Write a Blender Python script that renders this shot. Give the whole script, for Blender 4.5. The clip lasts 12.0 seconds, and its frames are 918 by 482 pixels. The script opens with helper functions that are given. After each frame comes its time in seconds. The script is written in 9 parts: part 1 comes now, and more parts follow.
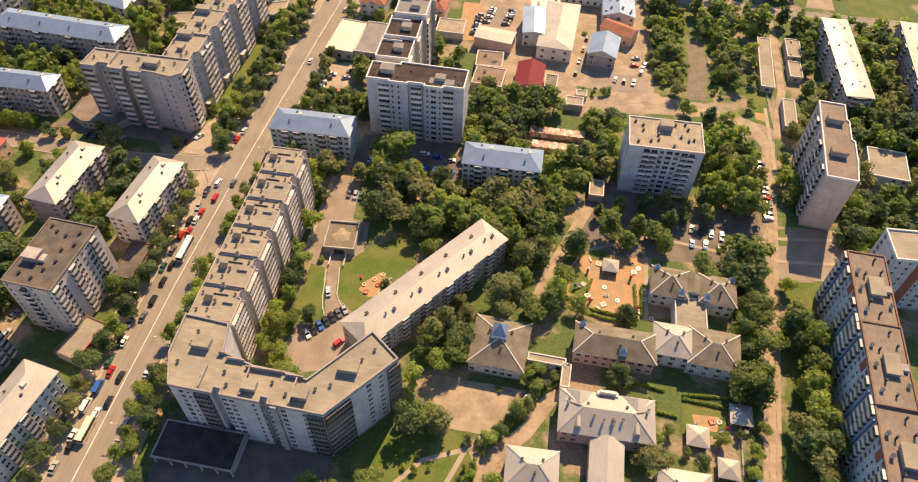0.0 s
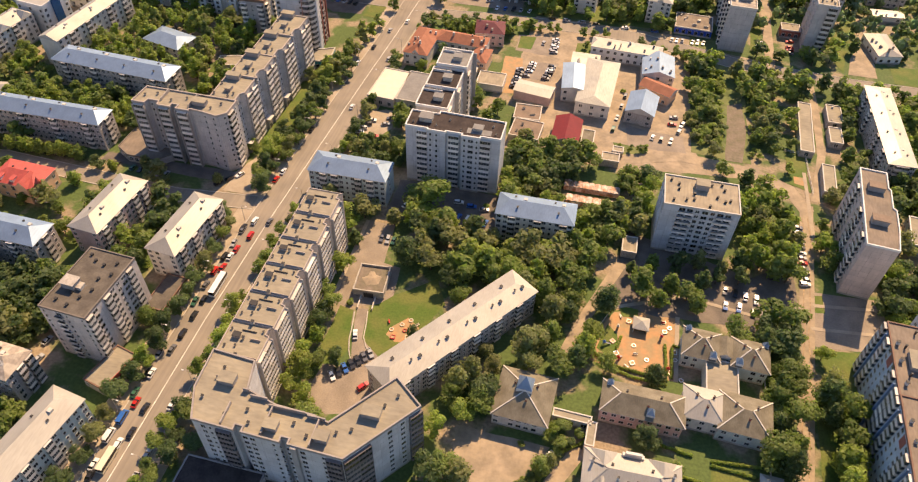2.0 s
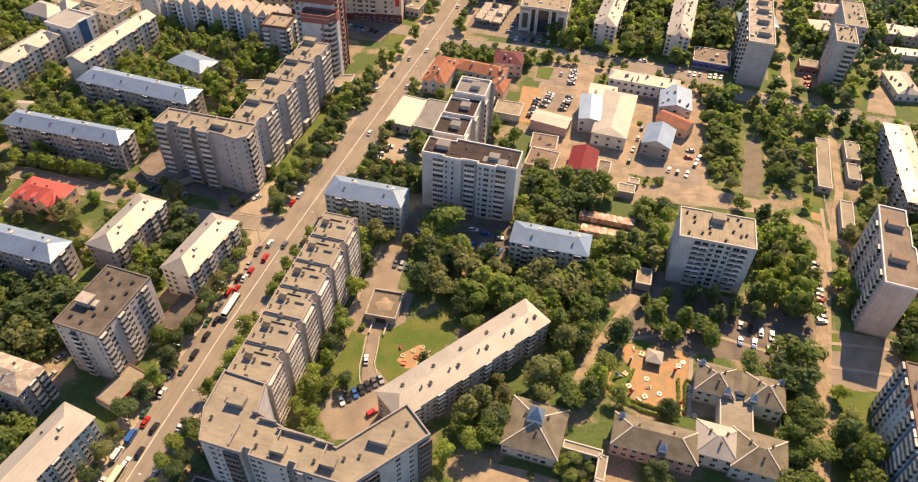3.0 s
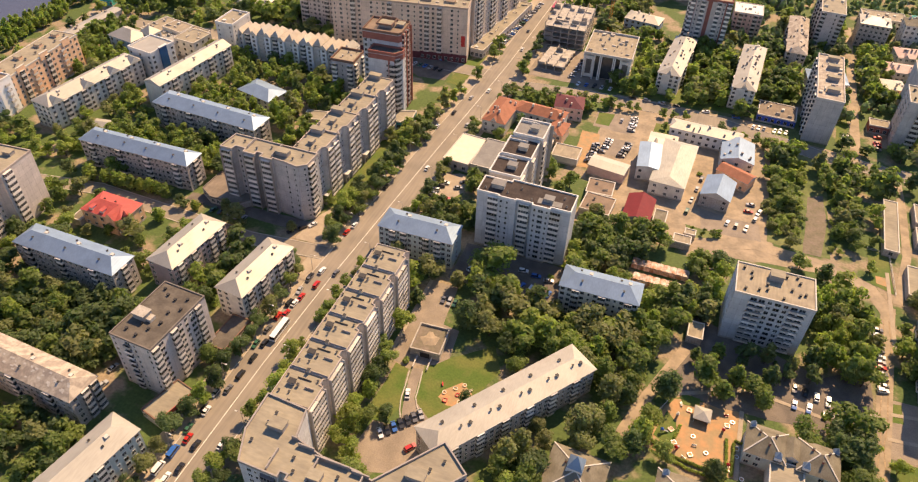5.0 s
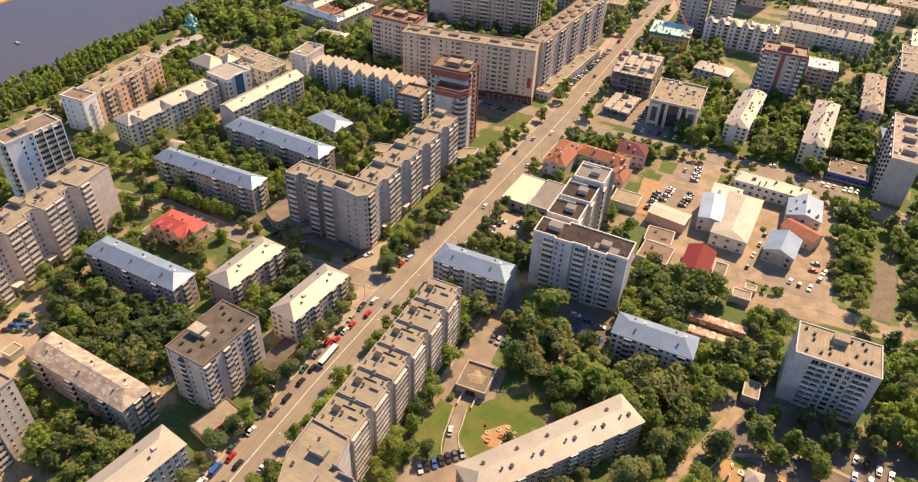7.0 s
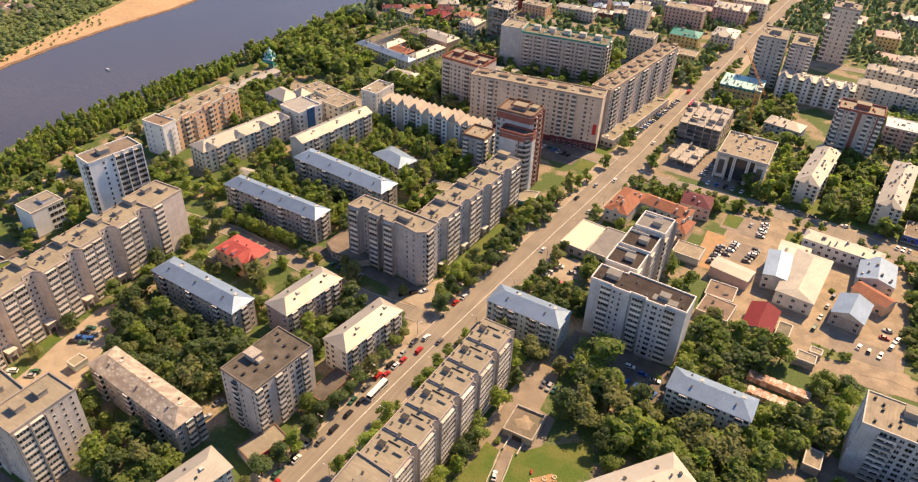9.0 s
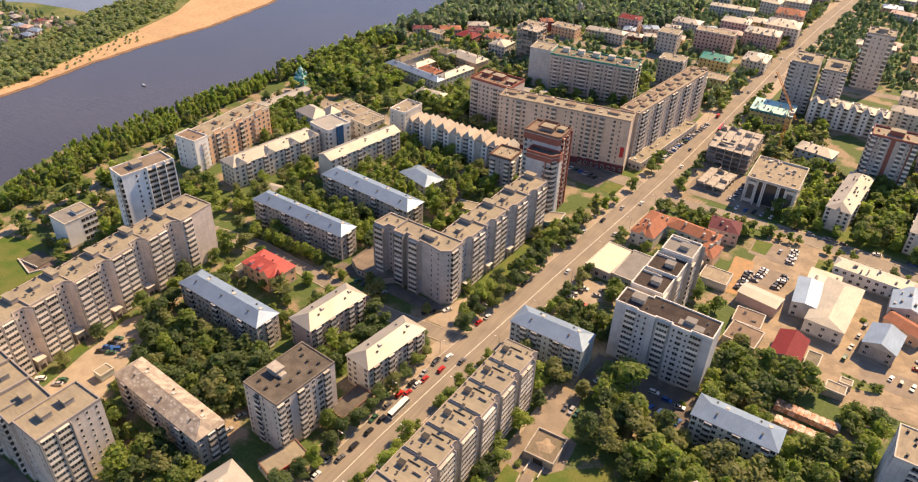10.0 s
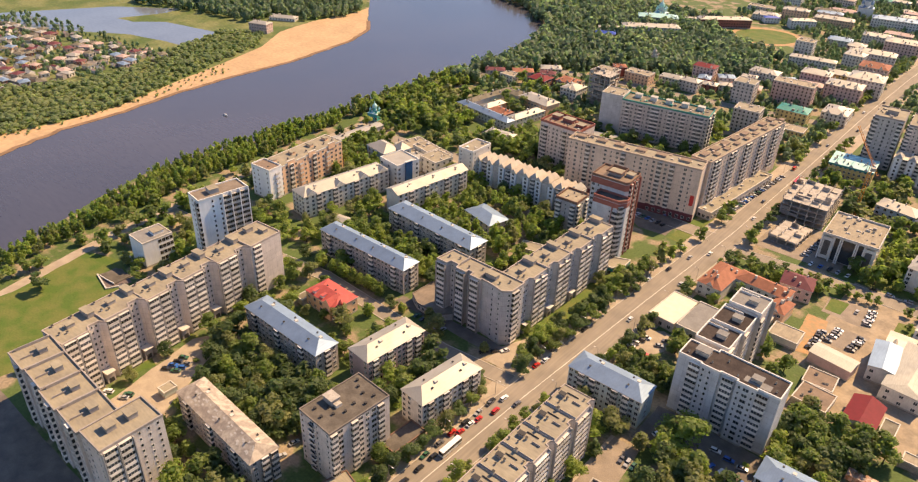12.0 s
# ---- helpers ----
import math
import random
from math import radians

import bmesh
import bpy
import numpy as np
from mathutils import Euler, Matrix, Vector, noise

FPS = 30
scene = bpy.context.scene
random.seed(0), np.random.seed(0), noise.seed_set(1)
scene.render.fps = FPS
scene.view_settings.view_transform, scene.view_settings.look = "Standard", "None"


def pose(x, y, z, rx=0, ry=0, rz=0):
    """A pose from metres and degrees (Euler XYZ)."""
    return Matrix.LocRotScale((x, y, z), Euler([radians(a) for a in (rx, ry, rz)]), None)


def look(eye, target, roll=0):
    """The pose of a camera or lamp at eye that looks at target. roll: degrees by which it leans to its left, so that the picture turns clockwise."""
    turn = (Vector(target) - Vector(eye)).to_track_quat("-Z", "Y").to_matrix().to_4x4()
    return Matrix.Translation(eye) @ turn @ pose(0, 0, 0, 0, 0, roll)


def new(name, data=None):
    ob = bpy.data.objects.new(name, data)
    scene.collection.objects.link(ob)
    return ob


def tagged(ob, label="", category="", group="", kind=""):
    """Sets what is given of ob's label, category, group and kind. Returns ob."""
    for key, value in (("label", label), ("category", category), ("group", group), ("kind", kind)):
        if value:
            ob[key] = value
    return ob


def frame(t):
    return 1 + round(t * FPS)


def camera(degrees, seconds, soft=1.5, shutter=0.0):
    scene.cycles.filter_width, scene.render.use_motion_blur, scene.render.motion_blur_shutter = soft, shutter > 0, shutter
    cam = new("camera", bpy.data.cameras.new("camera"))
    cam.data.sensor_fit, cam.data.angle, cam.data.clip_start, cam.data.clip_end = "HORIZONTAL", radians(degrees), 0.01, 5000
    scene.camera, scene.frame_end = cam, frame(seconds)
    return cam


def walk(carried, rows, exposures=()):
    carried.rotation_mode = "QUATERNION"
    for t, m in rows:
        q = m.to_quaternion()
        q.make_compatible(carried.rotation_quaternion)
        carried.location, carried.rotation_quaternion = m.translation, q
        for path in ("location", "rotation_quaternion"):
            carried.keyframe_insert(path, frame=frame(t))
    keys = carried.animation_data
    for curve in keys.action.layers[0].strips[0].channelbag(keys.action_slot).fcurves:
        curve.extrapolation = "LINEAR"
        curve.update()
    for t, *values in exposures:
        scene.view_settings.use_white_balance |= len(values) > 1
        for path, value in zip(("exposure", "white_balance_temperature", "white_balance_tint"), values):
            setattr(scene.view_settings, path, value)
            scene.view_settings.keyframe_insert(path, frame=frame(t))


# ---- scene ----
EYE = 220.0


def aim(yaw, pitch, roll):
    """The drone hovers in one spot and turns: yaw to the left, pitch up, roll."""
    return pose(0, 0, EYE, 90 + pitch, 0, yaw) @ pose(0, 0, 0, 0, 0, roll)


cam = camera(64.5, 12.0, soft=1.2)
ROWS = [
    (0, aim(7.81, -49.96, 1.95)),
    (0.5, aim(8.85, -49.00, 1.87)),
    (1, aim(9.64, -48.12, 2.03)),
    (1.5, aim(10.50, -47.21, 2.13)),
    (2, aim(11.63, -46.20, 2.03)),
    (2.5, aim(12.53, -45.10, 2.13)),
    (3, aim(13.29, -44.09, 2.28)),
    (5, aim(18.87, -41.23, 2.28)),
    (5.5, aim(20.29, -40.60, 2.30)),
    (6, aim(21.72, -39.93, 2.31)),
    (6.5, aim(23.16, -39.19, 2.36)),
    (7, aim(24.59, -38.45, 2.43)),
    (9, aim(30.36, -35.46, 2.47)),
    (9.5, aim(31.70, -34.74, 2.38)),
    (10, aim(32.81, -34.01, 2.36)),
    (10.5, aim(33.85, -33.25, 2.54)),
    (11, aim(35.41, -32.53, 2.41)),
    (11.5, aim(37.11, -31.86, 2.39)),
    (12, aim(38.78, -31.15, 2.30)),
]
walk(cam, ROWS, exposures=((0, 0.54, 6500, 19), (7, 0.51, 6500, 19), (9.5, 0.5, 6500, 19), (12, 0.55, 6500, 18)))

# ---- daylight: sun ahead of the drone and a little to its right ----
SUN_AZ, SUN_EL = radians(15), radians(46.5)
world = bpy.data.worlds.new("sky")
scene.world = world
world.use_nodes = True
wn = world.node_tree.nodes
sky = wn.new("ShaderNodeTexSky")
sky.sky_type, sky.sun_disc = "NISHITA", False
sky.air_density, sky.dust_density, sky.ozone_density = 1.0, 0.3, 4.0
sky.sun_elevation, sky.sun_rotation = SUN_EL, SUN_AZ
wn["Background"].inputs["Strength"].default_value = 0.115
world.node_tree.links.new(sky.outputs[0], wn["Background"].inputs["Color"])
sun_data = bpy.data.lights.new("sun", "SUN")
sun_data.energy, sun_data.angle, sun_data.color = 5.9, radians(0.55), (1.0, 0.725, 0.405)
sun = new("sun", sun_data)
sun.matrix_world = look((0, 0, 300), (-math.sin(SUN_AZ) * math.cos(SUN_EL) * 100, -math.cos(SUN_AZ) * math.cos(SUN_EL) * 100, 300 - math.sin(SUN_EL) * 100))


# ---- materials ----
def mat(name, color, rough=0.85, metal=0.0, vary=0.25, scale=0.4, color2=None, fine=6.0, bump=0.0, seams=None, island=0.0, rand=0.0, streak=None, spec=0.3, sharp=0.15, mid=0.5):
    """A weathered surface: broad stains and fine grain on the base colour; seams gives joints of that pitch, in metres, on the UV map."""
    m = bpy.data.materials.new(name)
    m.use_nodes = True
    t = m.node_tree
    nd, lk = t.nodes, t.links
    bs = nd["Principled BSDF"]
    bs.inputs["Roughness"].default_value, bs.inputs["Metallic"].default_value = rough, metal
    bs.inputs["Specular IOR Level"].default_value = spec
    geo = nd.new("ShaderNodeNewGeometry")
    n1, n2 = nd.new("ShaderNodeTexNoise"), nd.new("ShaderNodeTexNoise")
    src = geo.outputs["Position"]
    if streak:
        mp = nd.new("ShaderNodeMapping")
        mp.inputs["Scale"].default_value = streak
        lk.new(src, mp.inputs[0])
        lk.new(mp.outputs[0], n2.inputs["Vector"])
    else:
        lk.new(src, n2.inputs["Vector"])
    lk.new(src, n1.inputs["Vector"])
    n1.inputs["Scale"].default_value, n1.inputs["Detail"].default_value = scale, 8
    n2.inputs["Scale"].default_value, n2.inputs["Detail"].default_value = fine, 3
    ramp = nd.new("ShaderNodeMapRange")
    ramp.inputs["From Min"].default_value, ramp.inputs["From Max"].default_value = mid - sharp, mid + sharp
    lk.new(n1.outputs[0], ramp.inputs["Value"])
    mix = nd.new("ShaderNodeMix")
    mix.data_type = "RGBA"
    c2 = color2 or tuple(c * (1 - vary) for c in color)
    mix.inputs["A"].default_value, mix.inputs["B"].default_value = (*color, 1), (*c2, 1)
    lk.new(ramp.outputs[0], mix.inputs["Factor"])
    out = mix.outputs["Result"]
    g = nd.new("ShaderNodeMapRange")
    g.inputs["From Min"].default_value, g.inputs["From Max"].default_value = 0.3, 0.7
    g.inputs["To Min"].default_value, g.inputs["To Max"].default_value = 1 - vary * 0.6, 1 + vary * 0.4
    lk.new(n2.outputs[0], g.inputs["Value"])

    def times(col, val):
        mm = nd.new("ShaderNodeMix")
        mm.data_type, mm.blend_type = "RGBA", "MULTIPLY"
        mm.inputs["Factor"].default_value = 1
        lk.new(col, mm.inputs["A"])
        lk.new(val, mm.inputs["B"])
        return mm.outputs["Result"]

    out = times(out, g.outputs[0])
    for amount, sock in ((island, geo.outputs["Random Per Island"]), (rand, nd.new("ShaderNodeObjectInfo").outputs["Random"])):
        if amount:
            r = nd.new("ShaderNodeMapRange")
            r.inputs["To Min"].default_value, r.inputs["To Max"].default_value = 1 - amount, 1 + amount
            lk.new(sock, r.inputs["Value"])
            out = times(out, r.outputs[0])
    if seams:
        uv = nd.new("ShaderNodeUVMap")
        br = nd.new("ShaderNodeTexBrick")
        br.offset = 0.0
        br.inputs["Scale"].default_value = 1.0
        br.inputs["Brick Width"].default_value, br.inputs["Row Height"].default_value = seams
        br.inputs["Mortar Size"].default_value = 0.045
        br.inputs["Color1"].default_value, br.inputs["Color2"].default_value = (1, 1, 1, 1), (0.88, 0.88, 0.88, 1)
        br.inputs["Mortar"].default_value = (0.62, 0.6, 0.58, 1)
        lk.new(uv.outputs[0], br.inputs["Vector"])
        out = times(out, br.outputs["Color"])
    lk.new(out, bs.inputs["Base Color"])
    if bump:
        b = nd.new("ShaderNodeBump")
        b.inputs["Strength"].default_value, b.inputs["Distance"].default_value = bump, 0.1
        lk.new(n2.outputs[0], b.inputs["Height"])
        lk.new(b.outputs[0], bs.inputs["Normal"])
    return m


def leafy(name, color, color2, **more):
    """Leaves: a matt skin that lets part of the light through."""
    m = mat(name, color, color2=color2, rough=0.6, **more)
    nd, lk = m.node_tree.nodes, m.node_tree.links
    bs = nd["Principled BSDF"]
    thin, blend = nd.new("ShaderNodeBsdfTranslucent"), nd.new("ShaderNodeMixShader")
    glow = nd.new("ShaderNodeMix")
    glow.data_type, glow.blend_type = "RGBA", "MULTIPLY"
    glow.inputs["Factor"].default_value = 1
    glow.inputs["B"].default_value = (1.5, 1.75, 1.1, 1)
    lk.new(bs.inputs["Base Color"].links[0].from_socket, glow.inputs["A"])
    lk.new(glow.outputs["Result"], thin.inputs["Color"])
    blend.inputs[0].default_value = 0.55
    lk.new(bs.outputs[0], blend.inputs[1])
    lk.new(thin.outputs[0], blend.inputs[2])
    lk.new(blend.outputs[0], nd["Material Output"].inputs["Surface"])
    return m


GROUND = mat("earth_and_grass", (0.29, 0.225, 0.145), color2=(0.085, 0.125, 0.032), scale=0.06, fine=0.9, vary=0.45, bump=0.3, sharp=0.05, mid=0.46)
GRASS = mat("lawn", (0.08, 0.13, 0.018), color2=(0.135, 0.15, 0.034), scale=0.1, fine=1.2, vary=0.32, bump=0.4, sharp=0.1)
MEADOW = mat("meadow", (0.085, 0.125, 0.03), color2=(0.18, 0.19, 0.07), scale=0.03, fine=0.35, vary=0.5, sharp=0.1)
DIRT = mat("dry_dirt", (0.365, 0.285, 0.19), color2=(0.265, 0.21, 0.142), scale=0.14, fine=0.7, vary=0.2, bump=0.2, sharp=0.1)
CLAY = mat("orange_clay", (0.44, 0.25, 0.115), color2=(0.33, 0.235, 0.12), scale=0.3, fine=0.8, vary=0.14, sharp=0.1)
SAND = mat("river_sand", (0.52, 0.345, 0.19), color2=(0.42, 0.29, 0.16), scale=0.04, fine=0.3, vary=0.25)
ASPHALT = mat("dusty_asphalt", (0.285, 0.24, 0.183), color2=(0.225, 0.192, 0.15), scale=0.08, fine=0.9, vary=0.2, streak=(1, 0.06, 1))
# yards in building shade: the shade is put into this darker asphalt
YARD_SHADE = mat("patched_asphalt", (0.2, 0.165, 0.13), color2=(0.125, 0.105, 0.086), scale=0.16, fine=2, vary=0.25)
# same asphalt for sunlit yards, the sun put into its paler colour
YARD_SUN = mat("pale_worn_asphalt", (0.3, 0.245, 0.185), color2=(0.22, 0.18, 0.137), scale=0.16, fine=2, vary=0.25)
TRACK = mat("dull_trodden_earth", (0.21, 0.165, 0.125), color2=(0.155, 0.135, 0.085), scale=0.2, fine=0.9, vary=0.3)
PAVING = mat("pavement_concrete", (0.40, 0.33, 0.24), color2=(0.32, 0.26, 0.19), scale=0.2, fine=2, vary=0.2)
KERB = mat("kerb_stone", (0.5, 0.45, 0.37), vary=0.2)
PAINT = mat("road_paint", (0.75, 0.7, 0.6), vary=0.3, fine=2)
PANEL_K = mat("rosy_panel", (0.68, 0.54, 0.455), seams=(3.2, 2.8), scale=0.2, fine=1.5, vary=0.14, streak=(1, 1, 0.15))
PANEL = mat("grey_panel", (0.56, 0.51, 0.465), seams=(3.2, 2.8), scale=0.2, fine=1.5, vary=0.16, streak=(1, 1, 0.15))
PANEL_W = mat("white_panel", (0.61, 0.595, 0.575), seams=(3.2, 2.8), scale=0.2, fine=1.5, vary=0.14, streak=(1, 1, 0.15))
PANEL_E = mat("beige_panel", (0.72, 0.58, 0.455), seams=(3.2, 2.8), scale=0.2, fine=1.5, vary=0.14, streak=(1, 1, 0.15))
PANEL_B = mat("bluish_panel", (0.50, 0.57, 0.62), seams=(3.2, 2.8), scale=0.2, fine=1.5, vary=0.14, streak=(1, 1, 0.15))
PANEL_P = mat("pinkish_panel", (0.68, 0.595, 0.52), seams=(3.2, 2.8), scale=0.2, fine=1.5, vary=0.14, streak=(1, 1, 0.15))
PLASTER = mat("pale_plaster", (0.70, 0.65, 0.56), scale=0.3, fine=2, vary=0.16, streak=(1, 1, 0.2))
PLASTER_G = mat("mint_plaster", (0.52, 0.57, 0.52), scale=0.3, fine=2, vary=0.16, streak=(1, 1, 0.2))
PLASTER_P = mat("peach_plaster", (0.78, 0.50, 0.31), scale=0.3, fine=2, vary=0.12, streak=(1, 1, 0.2))
PLASTER_Y = mat("yellow_plaster", (0.66, 0.50, 0.20), scale=0.3, fine=2, vary=0.14)
PLASTER_K = mat("pink_plaster", (0.60, 0.42, 0.36), scale=0.3, fine=2, vary=0.14)
BRICK_S = mat("silicate_brick", (0.54, 0.48, 0.42), seams=(1.2, 0.35), scale=0.3, fine=3, vary=0.15)
BRICK_R = mat("red_brick", (0.34, 0.125, 0.09), scale=0.4, fine=3, vary=0.2)
BITUMEN = mat("grey_bitumen", (0.325, 0.283, 0.2), color2=(0.25, 0.218, 0.16), scale=0.15, fine=1.2, vary=0.22, streak=(0.3, 1, 1))
BITUMEN_D = mat("dark_bitumen", (0.1, 0.086, 0.07), color2=(0.15, 0.13, 0.105), scale=0.25, fine=1.5, vary=0.25, spec=0.12, rough=0.95)
BITUMEN_X = mat("black_brown_bitumen", (0.05, 0.04, 0.036), color2=(0.078, 0.062, 0.054), scale=0.25, fine=1.5, vary=0.3, spec=0.12, rough=0.95)
BITUMEN_T = mat("tan_bitumen", (0.345, 0.29, 0.2), color2=(0.262, 0.22, 0.157), scale=0.3, fine=1.5, vary=0.25, streak=(1, 0.15, 1))
MEMBRANE = mat("grey_roof_membrane", (0.25, 0.24, 0.22), color2=(0.2, 0.19, 0.175), scale=0.2, fine=1.5, vary=0.2)
ROOF_TAN = mat("tan_brown_bitumen", (0.24, 0.19, 0.14), color2=(0.18, 0.145, 0.11), scale=0.2, fine=1.4, vary=0.25, streak=(1, 0.3, 1))
BLUE_TRIM = mat("blue_painted_panel", (0.19, 0.275, 0.42), vary=0.2, fine=2)
SAND_TIN = mat("sandy_tin_roof", (0.5, 0.43, 0.335), color2=(0.42, 0.36, 0.285), rough=0.6, scale=0.3, fine=2, vary=0.2)
COPING_G = mat("grey_brown_coping", (0.2, 0.17, 0.14), vary=0.2)
COPING_B = mat("brown_coping", (0.22, 0.13, 0.09), vary=0.2)
BITUMEN_B = mat("brown_bitumen", (0.25, 0.18, 0.125), color2=(0.19, 0.14, 0.10), scale=0.2, fine=1.4, vary=0.25)
TIN_OLD = mat("weathered_tin_roof", (0.34, 0.325, 0.28), color2=(0.41, 0.385, 0.32), rough=0.62, metal=0.15, scale=0.15, fine=2.5, vary=0.2, streak=(1, 0.12, 1))
METAL = mat("galvanised_roof", (0.44, 0.41, 0.345), rough=0.56, metal=0.28, scale=0.12, fine=2.5, vary=0.14, streak=(1, 0.1, 1))
METAL_B = mat("bluish_tin_roof", (0.25, 0.335, 0.44), rough=0.54, metal=0.33, scale=0.15, fine=2, vary=0.15, streak=(1, 0.12, 1))
SLATE = mat("dark_slate_roof", (0.145, 0.125, 0.085), color2=(0.215, 0.19, 0.135), scale=0.25, fine=3, vary=0.25, streak=(1, 0.3, 1))
SLATE_L = mat("weathered_slate_roof", (0.31, 0.26, 0.21), color2=(0.44, 0.38, 0.30), scale=0.35, fine=2, vary=0.3, streak=(1, 0.3, 1), sharp=0.06)
RUST = mat("rusty_tin", (0.42, 0.20, 0.10), color2=(0.6, 0.5, 0.42), rough=0.7, scale=0.5, fine=2, vary=0.35, rand=0.25)
ROOF_RED = mat("red_tin_roof", (0.47, 0.095, 0.075), rough=0.65, vary=0.15, fine=2)
ROOF_PURP = mat("plum_tile_roof", (0.16, 0.05, 0.055), rough=0.8, vary=0.2, fine=3)
ROOF_MAR = mat("maroon_roof", (0.19, 0.018, 0.022), rough=0.75, vary=0.15, fine=2)
ROOF_OR = mat("orange_tile_roof", (0.36, 0.15, 0.085), rough=0.85, vary=0.2, fine=3)
ROOF_GR = mat("green_tin_roof", (0.06, 0.28, 0.22), rough=0.5, vary=0.15, fine=2)
ROOF_TEAL = mat("pale_teal_roof", (0.42, 0.66, 0.60), rough=0.5, vary=0.12, fine=2)
ROOF_BLUE = mat("blue_tin_roof", (0.03, 0.08, 0.42), rough=0.5, vary=0.12, fine=2)
WHITE = mat("white_paint", (0.74, 0.71, 0.65), vary=0.12, fine=3)
TRIM = mat("pale_coping", (0.60, 0.55, 0.47), vary=0.15, fine=3)
DARK = mat("dark_iron", (0.05, 0.045, 0.04), rough=0.6, vary=0.2)
CONCRETE = mat("raw_concrete", (0.48, 0.43, 0.36), scale=0.4, fine=3, vary=0.3)
WOOD = mat("weathered_planks", (0.38, 0.26, 0.15), vary=0.3, fine=3)
CRANE_Y = mat("crane_paint", (0.62, 0.26, 0.04), rough=0.5, vary=0.15)
TEALP = mat("teal_cladding", (0.05, 0.30, 0.30), rough=0.4, vary=0.1)
FRAME = mat("window_frame", (0.66, 0.62, 0.55), vary=0.1, rand=0.25)
PARAPET = mat("balcony_front", (0.70, 0.64, 0.56), vary=0.15, fine=3, rand=0.3)
PARAPET_D = mat("dark_balcony_front", (0.22, 0.185, 0.17), vary=0.2, fine=3, rand=0.3)
# the balcony recess's shade, put into one dark colour; theatre posters share it
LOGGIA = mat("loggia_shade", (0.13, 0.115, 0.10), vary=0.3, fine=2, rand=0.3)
LEAF = leafy("leaves", (0.164, 0.215, 0.061), (0.226, 0.266, 0.079), scale=0.09, fine=1.2, vary=0.22, island=0.2, rand=0.2)
LEAF_L = leafy("light_leaves", (0.232, 0.299, 0.066), (0.299, 0.328, 0.088), scale=0.09, fine=1.2, vary=0.22, island=0.2, rand=0.2)
# a dark green kind, its colour deepened further for shade in courtyards
LEAF_D = leafy("dark_leaves", (0.1, 0.145, 0.06), (0.142, 0.182, 0.073), scale=0.09, fine=1.2, vary=0.22, island=0.2, rand=0.2)
LEAF_O = leafy("olive_leaves", (0.209, 0.226, 0.096), (0.266, 0.266, 0.113), scale=0.09, fine=1.2, vary=0.22, island=0.2, rand=0.2)
# far leaves: the haze of distance is put into this bluer green
HAZY_WOODS = leafy("far_leaves", (0.147, 0.203, 0.130), (0.209, 0.254, 0.153), scale=0.02, fine=0.5, vary=0.25, island=0.3)
THICKET = leafy("willow_leaves", (0.232, 0.277, 0.136), (0.294, 0.316, 0.158), scale=0.02, fine=0.4, vary=0.2, island=0.2)
BARK = mat("bark", (0.13, 0.10, 0.075), vary=0.3, fine=4)
RUBBER = mat("tyre_rubber", (0.02, 0.02, 0.02), vary=0.2)
WET = mat("wet_sand", (0.27, 0.17, 0.095), vary=0.35, fine=0.4, scale=0.1)
RUT = mat("rut_earth", (0.40, 0.29, 0.175), vary=0.4, fine=1.5)
PANEL_WW = mat("bright_white_panel", (0.84, 0.83, 0.8), scale=0.2, fine=1.5, vary=0.1, streak=(1, 1, 0.15))
POSTER = mat("red_banner", (0.5, 0.05, 0.04), vary=0.1)


def glassy(name, color, rough, rand=0.6):
    m = mat(name, color, rough=rough, vary=0.15, fine=1.0, rand=rand, spec=0.6)
    return m


GLASS = glassy("window_glass", (0.045, 0.05, 0.055), 0.15, 0.7)
CARGLASS = glassy("car_glass", (0.02, 0.022, 0.025), 0.08, 0.2)
WATER = mat("river_water", (0.062, 0.058, 0.066), color2=(0.085, 0.076, 0.08), rough=0.2, vary=0.15, scale=0.006, streak=(0.35, 1.6, 1), fine=0.25, bump=0.06, spec=0.9)
POND = mat("pond_water", (0.19, 0.22, 0.26), rough=0.12, vary=0.15, scale=0.02, fine=0.3, bump=0.05, spec=0.6)
CAR_PAINT = {k: mat("car_" + k, c, rough=0.3, vary=0.05, spec=0.6) for k, c in dict(
    white=(0.75, 0.74, 0.72), silver=(0.38, 0.38, 0.38), black=(0.02, 0.02, 0.022), red=(0.45, 0.02, 0.015), blue=(0.03, 0.12, 0.4), grey=(0.12, 0.12, 0.13), cream=(0.7, 0.62, 0.45), green=(0.04, 0.12, 0.07)).items()}


# ---- building tools ----
def mesh(name, verts, faces, mats, index=None, uvs=None):
    me = bpy.data.meshes.new(name)
    me.from_pydata([tuple(v) for v in verts], [], faces)
    for m in mats:
        me.materials.append(m)
    if index is not None:
        me.polygons.foreach_set("material_index", index)
    if uvs is not None:
        layer = me.uv_layers.new(name="UVMap")
        layer.data.foreach_set("uv", [c for uv in uvs for c in uv])
    me.update()
    return me


def part(name, me, parent=None, m=None, label=""):
    ob = new(name, me)
    ob.parent = parent
    if m is not None:
        ob.matrix_basis = m
    if label:
        ob["label"] = label
    return ob


